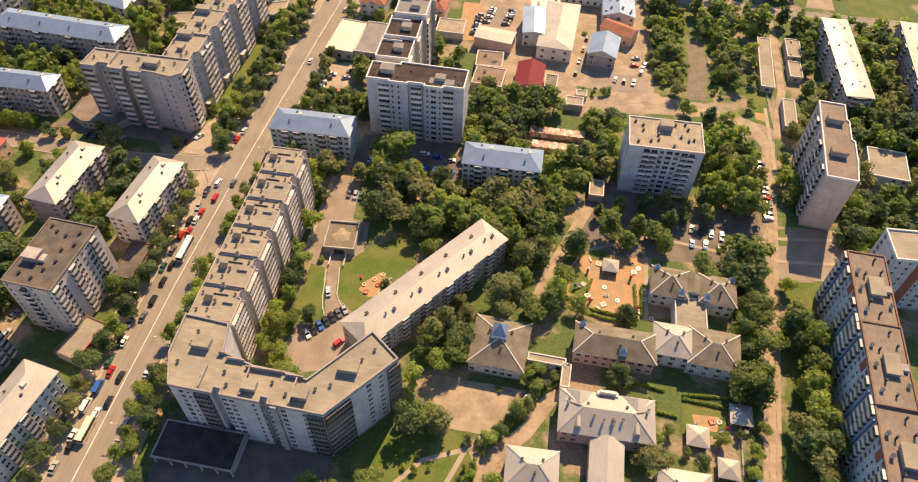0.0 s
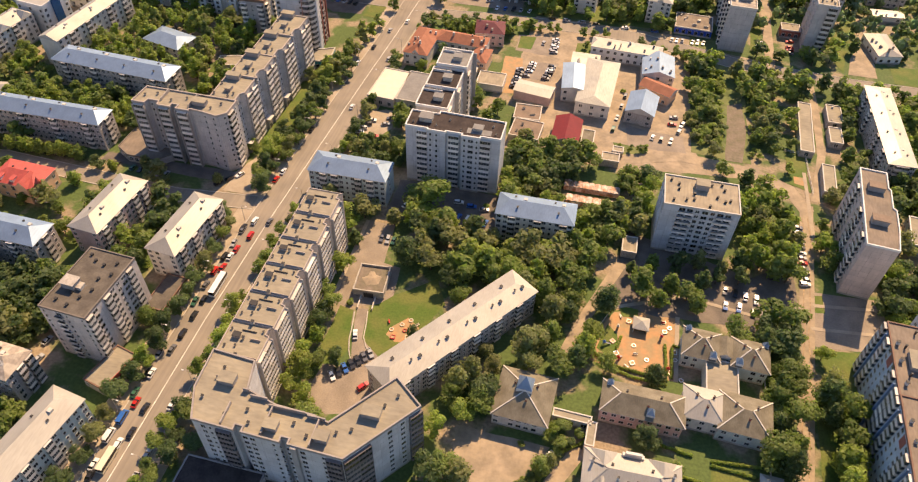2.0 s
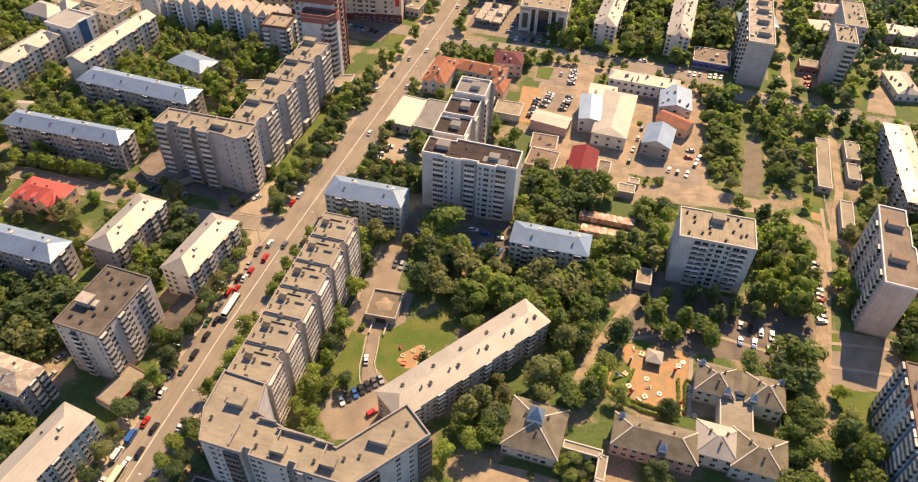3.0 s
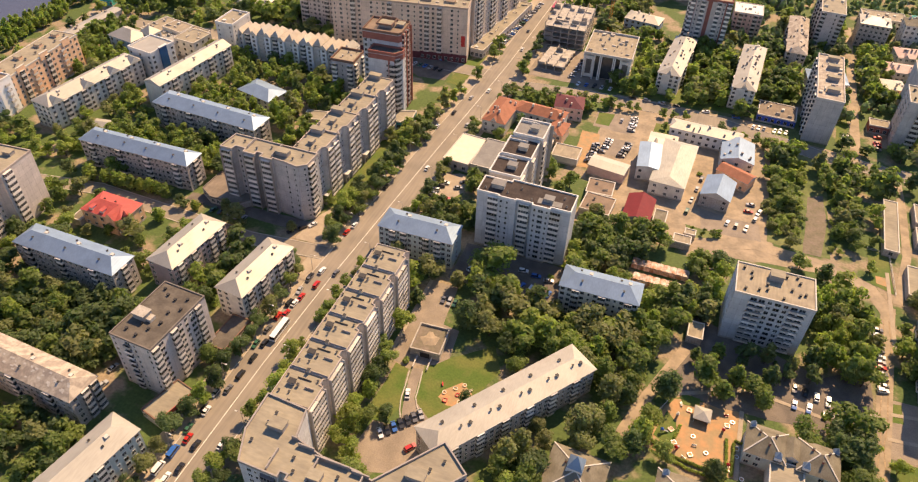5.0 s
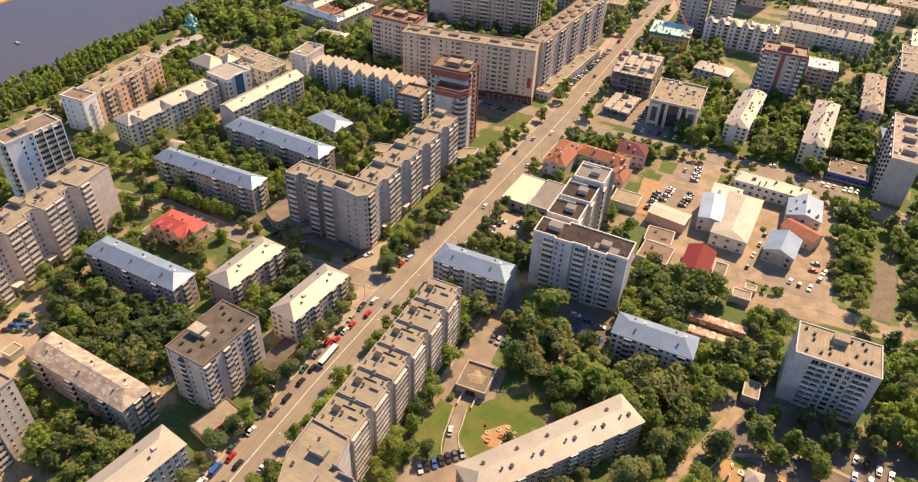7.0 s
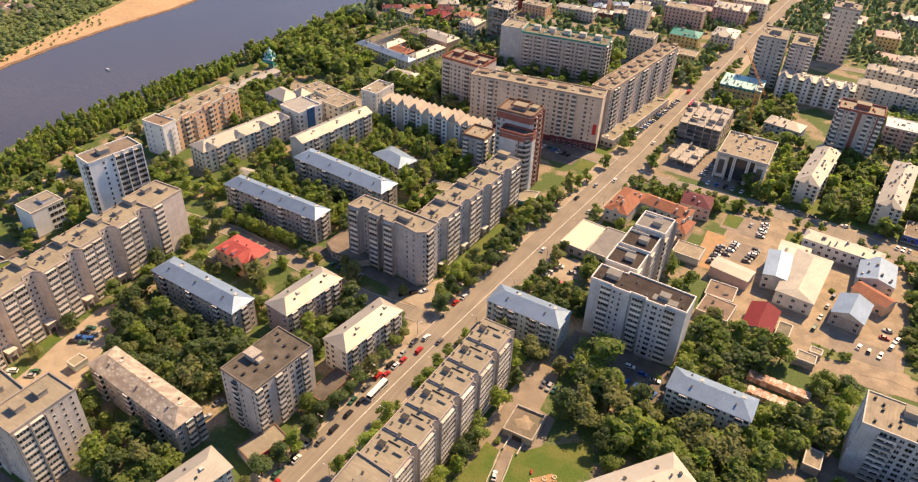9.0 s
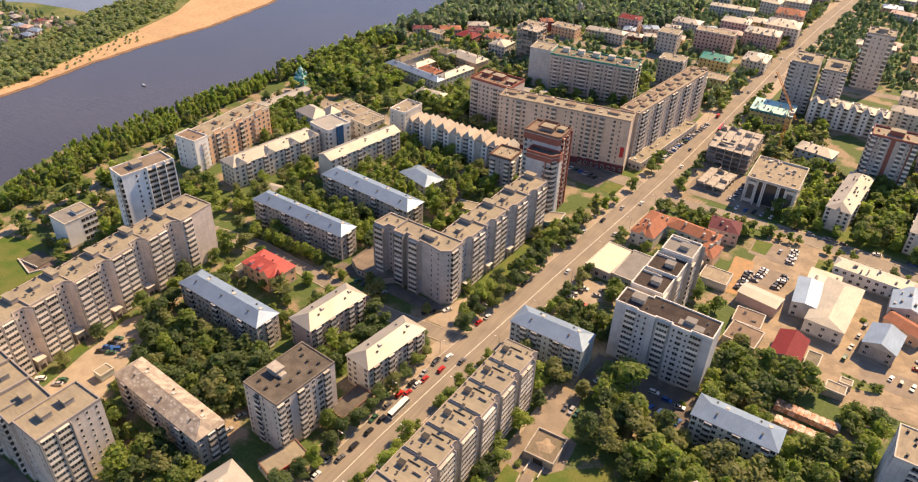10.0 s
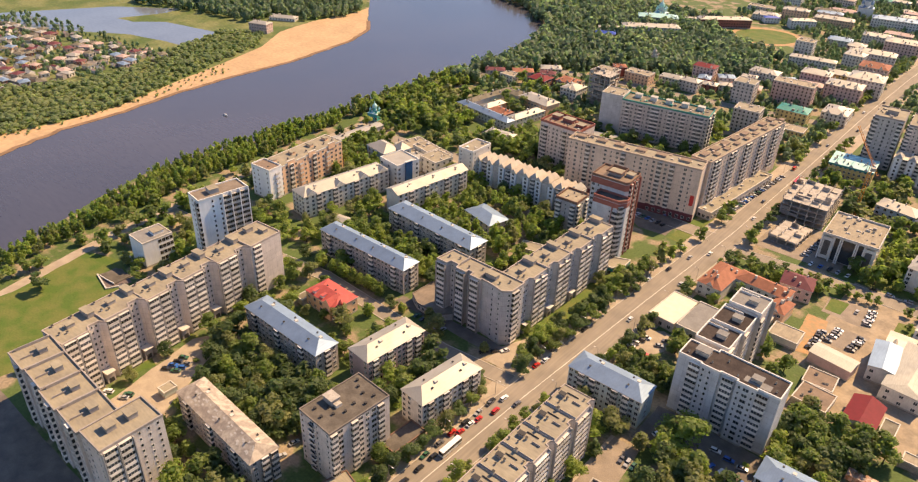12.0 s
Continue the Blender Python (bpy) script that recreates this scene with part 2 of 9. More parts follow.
def boxes(items):
    """Vertices, faces and material indices of boxes (x0, y0, z0, x1, y1, z1, material)."""
    v, f, k = [], [], []
    for x0, y0, z0, x1, y1, z1, mi in items:
        n = len(v)
        v += [(x0, y0, z0), (x1, y0, z0), (x1, y1, z0), (x0, y1, z0), (x0, y0, z1), (x1, y0, z1), (x1, y1, z1), (x0, y1, z1)]
        f += [tuple(n + i for i in q) for q in ((0, 3, 2, 1), (4, 5, 6, 7), (0, 1, 5, 4), (1, 2, 6, 5), (2, 3, 7, 6), (3, 0, 4, 7))]
        k += [mi] * 6
    return v, f, k


def box_mesh(name, items, mats):
    v, f, k = boxes(items)
    return mesh(name, v, f, mats, k)


OPEN = []
LAYER = [0, 0]  # every sheet of ground lies a little above the one before
FOOT = []  # footprints that trees keep clear of


def foot(pts, margin=1.0):
    xs, ys = [p[0] for p in pts], [p[1] for p in pts]
    FOOT.append((pts, margin, min(xs), min(ys), max(xs), max(ys)))


def inside(p, poly):
    x, y = p
    hit = False
    for (x0, y0), (x1, y1) in zip(poly, poly[1:] + poly[:1]):
        if (y0 > y) != (y1 > y) and x < (x1 - x0) * (y - y0) / (y1 - y0) + x0:
            hit = not hit
    return hit


def near_edge(p, poly, d):
    x, y = p
    for (x0, y0), (x1, y1) in zip(poly, poly[1:] + poly[:1]):
        ex, ey = x1 - x0, y1 - y0
        t = max(0, min(1, ((x - x0) * ex + (y - y0) * ey) / (ex * ex + ey * ey + 1e-9)))
        if (x - x0 - t * ex) ** 2 + (y - y0 - t * ey) ** 2 < d * d:
            return True
    return False


def house(name, x, y, yaw, label, category="building", group=""):
    B = new(name)
    B.empty_display_size = 2
    B.location, B.rotation_euler = (x, y, 0), (0, 0, radians(yaw))
    if y > 325 or x < -300:
        JOIN[B] = []
    return tagged(B, label, category, group)


def rectangle(x0, y0, x1, y1):
    return [(x0, y0), (x1, y0), (x1, y1), (x0, y1)]


def claim(B, pts, margin=1.0):
    c, s = math.cos(B.rotation_euler[2]), math.sin(B.rotation_euler[2])
    foot([(B.location[0] + x * c - y * s, B.location[1] + x * s + y * c) for x, y in pts], margin)


def offset(pts, d):
    """The polygon (counter-clockwise) moved inwards by d."""
    out = []
    n = len(pts)
    for i in range(n):
        a, b, c = Vector(pts[i - 1]), Vector(pts[i]), Vector(pts[(i + 1) % n])
        u, w = (b - a).normalized(), (c - b).normalized()
        n1, n2 = Vector((-u.y, u.x)), Vector((-w.y, w.x))
        k = (n1 + n2) / max(0.25, 1 + n1.dot(n2))
        out.append(tuple(b + k * d))
    return out


def walls(B, pts, z0, z1, m, name="wall", plinth=True):
    """Outer walls on a footprint, with a base course 8 cm proud."""
    claim(B, pts)
    v, f, uv, k = [], [], [], []
    rings = [(pts, z0, z1, 0)] + ([(offset(pts, -0.08), z0, z0 + 0.9, 1)] if plinth and z0 < 0.1 else [])
    for ring, a, b, mi in rings:
        n, run, base = len(ring), 0.0, len(v)
        v += [(x, y, a) for x, y in ring] + [(x, y, b) for x, y in ring]
        for i in range(n):
            j = (i + 1) % n
            l = math.dist(ring[i], ring[j])
            f.append((base + i, base + j, base + n + j, base + n + i))
            uv += [(run, a), (run + l, a), (run + l, b), (run, b)]
            run += l
            k.append(mi)
        f.append(tuple(base + n + i for i in range(n)))
        uv += [(0.1, 0.1)] * n
        k.append(mi)
    return part(name, mesh(name, v, f, [m, CONCRETE], k, uv), B)


def flat_roof(B, pts, z, m, edge=None, high=0.6, wide=0.35):
    """A flat roof with a raised edge all round."""
    edge = edge or TRIM
    inner, outer = offset(pts, wide), offset(pts, -0.12)
    n = len(pts)
    v = [(x, y, z + 0.05) for x, y in inner] + [(x, y, z + high) for x, y in inner] + [(x, y, z + high) for x, y in outer] + [(x, y, z - 0.35) for x, y in outer]
    f, k = [tuple(range(n))], [0]
    for i in range(n):
        j = (i + 1) % n
        for lo, hi in ((0, n), (n, 2 * n), (2 * n, 3 * n)):
            f.append((lo + j, lo + i, hi + i, hi + j))
            k.append(1)
    f = [f[0]] + [tuple(reversed(q)) for q in f[1:]]
    if B in JOIN and B.location[1] > 330 and n == 4:
        xs, ys = [p[0] for p in inner], [p[1] for p in inner]
        rng = random.Random(int(B.location[0] * 3 + B.location[1] + xs[0]))
        items = []
        for _ in range(int((max(xs) - min(xs)) * (max(ys) - min(ys)) / 38)):
            px, py = rng.uniform(min(xs) + 1.2, max(xs) - 1.2), rng.uniform(min(ys) + 1.2, max(ys) - 1.2)
            a, b = rng.choice(((0.4, 0.4), (0.3, 0.3), (1.2, 0.3), (0.3, 1.4), (0.9, 0.9)))
            items.append((px - a, py - b, z, px + a, py + b, z + rng.uniform(0.5, 1.4), rng.choice((1, 2))))
        ev, ef, ek = boxes(items)
        b = len(v)
        v, f, k = v + ev, f + [tuple(b + i for i in q) for q in ef], k + ek
    return part("roof", mesh("roof", v, f, [m, edge, CONCRETE], k), B)


def fittings(x0, y0, x1, y1, z, rise, rng):
    """Chimneys, dormers and pediments for a far roof, as boxes and small gables."""
    w, d = x1 - x0, y1 - y0
    items = []
    for k in range(max(3, int(w * d / 45))):
        px, py = rng.uniform(x0 + 1, x1 - 1), rng.uniform(y0 + 1, y1 - 1)
        zz = z + rise * (1 - abs((py - (y0 + y1) / 2) / (d / 2) if w >= d else (px - (x0 + x1) / 2) / (w / 2)))
        q, h = rng.uniform(0.3, 0.6), rng.uniform(0.8, 1.9)
        items.append((px - q, py - q, zz - 0.6, px + q, py + q, zz + h, rng.choice((1, 2, 2))))
    v, f, k = boxes(items)
    n = int(w / rng.uniform(7, 11))
    for i in range(n if w < 32 and rng.random() < 0.35 else 0):
        c, g, h = x0 + w * (i + 0.5) / n, rng.uniform(1.4, 2.4), max(1.6, rise * 0.8)
        b = len(v)
        v += [(c - g, y0 - 0.15, z - 0.3), (c + g, y0 - 0.15, z - 0.3), (c, y0 - 0.15, z + h), (c - g, y0 + d * 0.35, z - 0.3), (c + g, y0 + d * 0.35, z - 0.3), (c, y0 + d * 0.35, z + h)]
        f += [(b, b + 1, b + 2), (b + 1, b + 4, b + 5, b + 2), (b + 3, b, b + 2, b + 5), (b + 5, b + 4, b + 3)]
        k += [1, 0, 0, 0]
    return v, f, k


def hip_roof(B, x0, y0, x1, y1, z, rise, m, over=0.5, hip=1.0, name="roof"):
    """A hipped roof; hip 0 makes gables. The ridge runs along the longer side."""
    x0, y0, x1, y1 = x0 - over, y0 - over, x1 + over, y1 + over
    w, d = x1 - x0, y1 - y0
    if w >= d:
        r = [(x0 + hip * d / 2, (y0 + y1) / 2, z + rise), (x1 - hip * d / 2, (y0 + y1) / 2, z + rise)]
        top = [(4, 5, 9, 8), (6, 7, 8, 9), (5, 6, 9), (7, 4, 8)]
    else:
        r = [((x0 + x1) / 2, y0 + hip * w / 2, z + rise), ((x0 + x1) / 2, y1 - hip * w / 2, z + rise)]
        top = [(4, 5, 8), (6, 7, 9), (5, 6, 9, 8), (7, 4, 8, 9)]
    v = [(x, y, z - 0.25) for x, y in rectangle(x0, y0, x1, y1)] + [(x, y, z) for x, y in rectangle(x0, y0, x1, y1)] + r
    f = top + [(0, 1, 5, 4), (1, 2, 6, 5), (2, 3, 7, 6), (3, 0, 4, 7), (3, 2, 1, 0)]
    k = [0] * 4 + [1] * 5
    if hip == 0:
        k[2 if w >= d else 0] = k[3 if w >= d else 1] = 1
    if B in JOIN and B.location[1] > 335 and name == "roof" and w * d > 90:
        ev, ef, ek = fittings(x0 + over, y0 + over, x1 - over, y1 - over, z, rise, random.Random(int(B.location[0] * 3 + B.location[1])))
        n = len(v)
        v, f, k = v + ev, f + [tuple(n + i for i in q) for q in ef], k + ek
    return part(name, mesh(name, v, f, [m, TRIM, BRICK_S], k), B)


JOIN = {}  # far houses, whose windows are too small to pick apart, keep them in one part
UNITS = {}


def pane_grid(xs, zs, y, deep, glass, paint):
    """A sheet of cells facing -y; the cells for which glass(i, j) holds are sunk by deep and glazed. One connected skin."""
    v, f, k, seen = [], [], [], {}

    def at(x, yy, z):
        key = (round(x, 4), round(yy, 4), round(z, 4))
        if key not in seen:
            seen[key] = len(v)
            v.append(key)
        return seen[key]

    for i in range(len(xs) - 1):
        for j in range(len(zs) - 1):
            q = [(xs[i], zs[j]), (xs[i + 1], zs[j]), (xs[i + 1], zs[j + 1]), (xs[i], zs[j + 1])]
            front = [at(x, y, z) for x, z in q]
            if glass(i, j):
                back = [at(x, y + deep, z) for x, z in q]
                f.append(tuple(back))
                k.append(1)
                for a in range(4):
                    f.append((front[a], front[(a + 1) % 4], back[(a + 1) % 4], back[a]))
                    k.append(paint(j))
            else:
                f.append(tuple(front))
                k.append(paint(j))
    x0, x1, z0, z1 = xs[0], xs[-1], zs[0], zs[-1]
    return v, f, k, at


def unit(kind, sh):
    """One window or balcony, facing -y, its floor line at z = 0."""
    key = (kind, sh)
    if key in UNITS:
        return UNITS[key]
    mats = [FRAME, GLASS, PARAPET_D if kind == "d" else PARAPET, LOGGIA]
    if kind == "f":
        UNITS[key] = box_mesh("window", [(-0.62, -0.09, 0.85, 0.62, 0.05, min(2.35, sh - 0.5), 1)], mats), "window"
        return UNITS[key]
    if kind in "wvnt":
        w, h, s = dict(w=(1.5, 1.5, 0.85), v=(2.2, 1.5, 0.85), n=(0.8, 1.2, 1.0), t=(1.7, 2.0, 0.7))[kind]
        h = min(h, sh - 1.1)
        xs = [-w / 2 - 0.1, -w / 2, -0.04, 0.04, w / 2, w / 2 + 0.1] if kind != "n" else [-w / 2 - 0.08, -w / 2, w / 2, w / 2 + 0.08]
        zs = [s - 0.1, s, s + h, s + h + 0.1]
        v, f, k, at = pane_grid(xs, zs, -0.1, 0.08, lambda i, j: j == 1 and i in ((1, 3) if len(xs) == 6 else (1,)), lambda j: 0)
        back, name = 0.06, "window"
    else:
        w, d = 3.0, 1.05
        if kind in "ld":
            xs, zs = [-2.3], [-0.12, 0.98, sh - 0.36, sh - 0.14]
            for c in (-1.68, -0.56, 0.56, 1.68):
                xs += [c - 0.51, c + 0.51]
            xs.append(2.3)
            v, f, k, at = pane_grid(xs, zs, -d, 0.12, lambda i, j: j == 1 and i % 2 == 1, lambda j: 2)
        elif kind == "b":
            xs = [-1.5, -1.42, -0.78, -0.7, -0.04, 0.04, 0.7, 0.78, 1.42, 1.5]
            zs = [-0.12, 1.0, sh - 0.3, sh - 0.14]
            v, f, k, at = pane_grid(xs, zs, -d, 0.07, lambda i, j: j == 1 and i % 2 == 1, lambda j: 2 if j == 0 else 0)
        else:
            xs, zs = [-1.5, 1.5], [-0.12, 1.0]
            v, f, k, at = pane_grid(xs, zs, -d, 0.0, lambda i, j: False, lambda j: 2)
        back, name = 0.06, "balcony"
    edge = [(x, zs[0]) for x in xs] + [(xs[-1], z) for z in zs[1:]] + [(x, zs[-1]) for x in reversed(xs[:-1])] + [(xs[0], z) for z in reversed(zs[1:-1])]
    y = -0.1 if name == "window" else -1.05
    for a, b in zip(edge, edge[1:] + edge[:1]):
        if kind == "o" and a[1] == b[1] == zs[-1]:
            continue
        f.append((at(a[0], y, a[1]), at(a[0], back, a[1]), at(b[0], back, b[1]), at(b[0], y, b[1])))
        k.append((1 if 0.9 < a[1] and 0.9 < b[1] and a[0] == b[0] and kind in "bld" else 2) if name == "balcony" else 0)
    # the open balcony's floor takes the dark colour that paints its shade
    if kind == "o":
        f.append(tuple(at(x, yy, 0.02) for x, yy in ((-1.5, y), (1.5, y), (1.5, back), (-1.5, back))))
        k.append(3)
    UNITS[key] = mesh(name, v, f, mats, k), name
    return UNITS[key]


def place(B, kind, sh, m):
    if B in JOIN and B.location[1] > 560 and kind in "wv":
        kind = "f"
    me, name = unit(kind, sh)
    if B in JOIN:
        JOIN[B].append((me, m))
        return
    part(name, me, B, m)
    if kind == "o":
        me, name = unit("v", sh)
        part(name, me, B, m)


def merge(B):
    """The gathered windows of a far house as one part."""
    v, f, k = [], [], []
    for me, m in JOIN.pop(B):
        n = len(v)
        v += [tuple(m @ p.co) for p in me.vertices]
        for p in me.polygons:
            f.append(tuple(n + i for i in p.vertices))
            k.append(p.material_index)
    if v:
        tagged(part("glazing", mesh("glazing", v, f, [FRAME, GLASS, PARAPET, LOGGIA], k), B), kind="stuff")


TURN = dict(S=0, E=90, N=180, W=-90)


def row(B, side, a, b, plane, z0, floors, sh, pattern, skip=()):
    """Windows and balconies on one wall, column by column: side S, E, N or W, along the wall from a to b."""
    n = len(pattern)
    for i, kind in enumerate(pattern):
        if kind == ".":
            continue
        q = a + (b - a) * (i + 0.5) / n
        for fl in range(floors):
            if (i, fl) in skip:
                continue
            x, y = (q, plane) if side in "SN" else (plane, q)
            place(B, kind, sh, pose(x, y, z0 + fl * sh, 0, 0, TURN[side]))


def along(B, p0, p1, z0, floors, sh, pattern):
    """The same on a wall from p0 to p1 that faces to the right of that way."""
    p0, p1 = Vector(p0), Vector(p1)
    u = p1 - p0
    turn = math.degrees(math.atan2(u.y, u.x))
    for i, kind in enumerate(pattern):
        if kind != ".":
            q = p0 + u * (i + 0.5) / len(pattern)
            for fl in range(floors):
                place(B, kind, sh, pose(q.x, q.y, z0 + fl * sh, 0, 0, turn))


def bars(B, name, items, m):
    """Straight walls or ribs on a roof, each a part of its own."""
    for item in items:
        part(name, box_mesh(name, [item], [m]), B)


def hut(B, x, y, w, d, z, h=2.4, m=None, r=None):
    """A lift or stair house on a flat roof, with its own slab."""
    m, r = m or PANEL, r or BITUMEN
    body = part("roof_hut", box_mesh("roof_hut", [(x - w / 2, y - d / 2, z, x + w / 2, y + d / 2, z + h, 0)], [m]), B)
    part("hut_roof", box_mesh("hut_roof", [(x - w / 2 - 0.25, y - d / 2 - 0.25, z + h, x + w / 2 + 0.25, y + d / 2 + 0.25, z + h + 0.22, 0)], [r]), body)


def vents(B, spots, z, size=0.7, h=1.1, m=None):
    key = ("vent", size, h, (m or CONCRETE).name)
    if key not in UNITS:
        UNITS[key] = box_mesh("vent", [(-size / 2, -size / 2, -0.3, size / 2, size / 2, h, 0), (-size / 2 - 0.1, -size / 2 - 0.1, h, size / 2 + 0.1, size / 2 + 0.1, h + 0.12, 1)], [m or CONCRETE, DARK])
    for x, y in spots:
        part("vent", UNITS[key], B, pose(x, y, z))


def fin(B, x0, y0, x1, y1, z0, z1, m):
    part("fin_wall", box_mesh("fin_wall", [(x0, y0, z0, x1, y1, z1, 0)], [m]), B)


def entrance(B, x, y, w, d):
    """A low entrance wing in a recess, with a canopy slab."""
    wing = part("entrance", box_mesh("entrance", [(x - w / 2, y - d / 2, 0, x + w / 2, y + d / 2, 5.6, 0), (x + w / 2, y - d * 0.3, 0.2, x + w / 2 + 0.06, y + d * 0.3, 2.4, 1)], [PANEL_P, DARK]), B)
    part("canopy", box_mesh("canopy", [(x - w / 2 - 0.1, y - d / 2 - 0.2, 5.6, x + w / 2 + 1.2, y + d / 2 + 0.2, 5.85, 0)], [TRIM]), wing)


def slab_section(B, x0, x1, a, b, z, floors, sh, wall, deep=3.6, flip=False, low=True, trim=None):
    """A panel-block section whose east side has two loggia columns between fins and a deep stair recess."""
    r = (b - a) * 0.4
    if flip:
        Q = [(x0, a), (x1, a), (x1 - deep, a + r * 0.25), (x1 - deep, a + r * 0.8), (x1, a + r), (x1, b), (x0, b)]
        c, e, lo = a + r, b, a
    else:
        Q = [(x0, a), (x1, a), (x1, b - r), (x1 - deep, b - r * 0.8), (x1 - deep, b - r * 0.25), (x1, b), (x0, b)]
        c, e, lo = a, b - r, b - r
    walls(B, Q, 0, z, wall)
    flat_roof(B, Q, z, BITUMEN, trim or PANEL_P, 0.5)
    row(B, "E", c + 0.2, e - 0.2, x1, 1.0, floors, sh, "ll")
    for y in (c, (c + e) / 2 - 0.17, e - 0.34):
        fin(B, x1 + 0.05, y, x1 + 0.98, y + 0.3, 0, z - 0.4, PANEL_W)
    mid = lo + r * (0.52 if flip else 0.48)
    row(B, "E", mid - r * 0.26, mid + r * 0.26, x1 - deep, 1.0, floors, sh, "nn")
    if low:
        entrance(B, x1 - deep / 2 + 0.4, mid, deep, r * 0.5)
    # the raised lift housing at the boundary and the chimneys
    hut(B, x0 + 4.2, b - 1.6, 6.2, 3.0, z, 2.4, PANEL)
    hut(B, x0 + 6, (a + b) / 2 - 1, 2.4, 3.4, z, 1.7, PANEL)
    vents(B, [(x0 + 1, b - 7), (x0 + 1, a + 4), (x0 + 8, a + 3), (x0 + 9.5, a + 5.5)], z, 0.7, 1.0)


def porch(B, x, y, w, d, h=2.8):
    part("porch", box_mesh("porch", [(x - w / 2, y - d / 2, h - 0.25, x + w / 2, y + d / 2, h, 0), (x - w / 2 + 0.1, y - d / 2, 0, x - w / 2 + 0.35, y + d / 2, h - 0.25, 0), (x + w / 2 - 0.35, y - d / 2, 0, x + w / 2 - 0.1, y + d / 2, h - 0.25, 0), (x - 0.6, y - 0.1, 0, x + 0.6, y + 0.1, 2.1, 1)], [CONCRETE, DARK]), B)


def patch(name, pts, z, m, label, category="", kind="structure", bare=False):
    """A sheet of ground cover with a soft, uneven outline; bare ground keeps stray trees off."""
    if bare:
        OPEN.append(pts)
    LAYER[0] += 1
    z = 0.008 + 0.0017 * LAYER[0]
    dense = []
    for (x0, y0), (x1, y1) in zip(pts, pts[1:] + pts[:1]):
        l = math.dist((x0, y0), (x1, y1))
        n = max(1, int(l / 6))
        for i in range(n):
            t = i / n
            x, y = x0 + (x1 - x0) * t, y0 + (y1 - y0) * t
            w = min(0.9, l * 0.03)
            o = noise.noise_vector((x * 0.11, y * 0.11, z * 50)) * w
            dense.append((x + o.x, y + o.y, z))
    ob = new(name, mesh(name, dense, [tuple(range(len(dense)))], [m]))
    return tagged(ob, label, category, "", kind)


def strip(name, line, half, z, m, label, kind="structure", side=0.0, height=0.0):
    """A band along a line: a road, or with a height a kerb."""
    LAYER[1] += 1
    z += 0.04 + 0.0017 * LAYER[1]
    pts = [Vector(p) for p in line]
    v, f = [], []
    for i, p in enumerate(pts):
        a, b = pts[max(0, i - 1)], pts[min(len(pts) - 1, i + 1)]
        u = (b - a).normalized()
        n = Vector((-u.y, u.x))
        c = p + n * side
        for o in (half, -half):
            q = c + n * o
            v += [(q.x, q.y, z), (q.x, q.y, z - max(0.02, height))]
    for i in range(len(pts) - 1):
        a, b = 4 * i, 4 * i + 4
        f += [(a, a + 2, b + 2, b), (a + 1, a, b, b + 1), (a + 2, a + 3, b + 3, b + 2)]
    f = [tuple(reversed(q)) for q in f]
    return tagged(new(name, mesh(name, v, [tuple(reversed(q)) for q in f], [m])), label, "", "", kind)


# ---- trees, shrubs and vehicles ----
def leaf_cloud(rng, lobes, count, size):
    """Three-cornered leaf sprays on and in a set of lobes (centre, radii)."""
    vol = np.array([l[1][0] * l[1][1] for l in lobes])
    pick = rng.choice(len(lobes), count, p=vol / vol.sum())
    c = np.array([l[0] for l in lobes])[pick]
    r = np.array([l[1] for l in lobes])[pick]
    d = rng.normal(size=(count, 3))
    d /= np.linalg.norm(d, axis=1)[:, None]
    p = c + d * r * rng.uniform(0.62, 1.16, (count, 1))
    n = d + rng.normal(size=(count, 3)) * 0.4 + (0, 0, 0.3)
    n /= np.linalg.norm(n, axis=1)[:, None]
    a = np.cross(n, rng.normal(size=(count, 3)))
    a /= np.linalg.norm(a, axis=1)[:, None]
    b = np.cross(n, a)
    s = size * rng.uniform(0.6, 1.4, (count, 1))
    tri = np.stack([p - a * s - b * s * 0.6, p + a * s * 0.9 - b * s * 0.5 - n * s * 0.2, p + b * s * 1.2 + n * s * 0.1], 1)
    return tri.reshape(-1, 3)


def sprays(first, tri):
    """The faces of a leaf cloud whose vertices begin at first."""
    return [(first + 3 * i, first + 3 * i + 1, first + 3 * i + 2) for i in range(len(tri) // 3)]


def core(rng, lobes, shrink=0.78):
    """Uneven solid hearts of the lobes, which close the crown."""
    v, f = [], []
    for (cx, cy, cz), (rx, ry, rz) in lobes:
        n0, nu, nv = len(v), 6, 3
        for j in range(nv + 1):
            th = math.pi * j / nv
            for i in range(nu):
                ph = 2 * math.pi * (i + 0.5 * (j % 2)) / nu
                k = shrink * rng.uniform(0.85, 1.12)
                v.append((cx + rx * k * math.sin(th) * math.cos(ph), cy + ry * k * math.sin(th) * math.sin(ph), cz + rz * k * math.cos(th)))
        for j in range(nv):
            for i in range(nu):
                f.append((n0 + j * nu + i, n0 + j * nu + (i + 1) % nu, n0 + (j + 1) * nu + (i + 1) % nu, n0 + (j + 1) * nu + i))
    return v, f


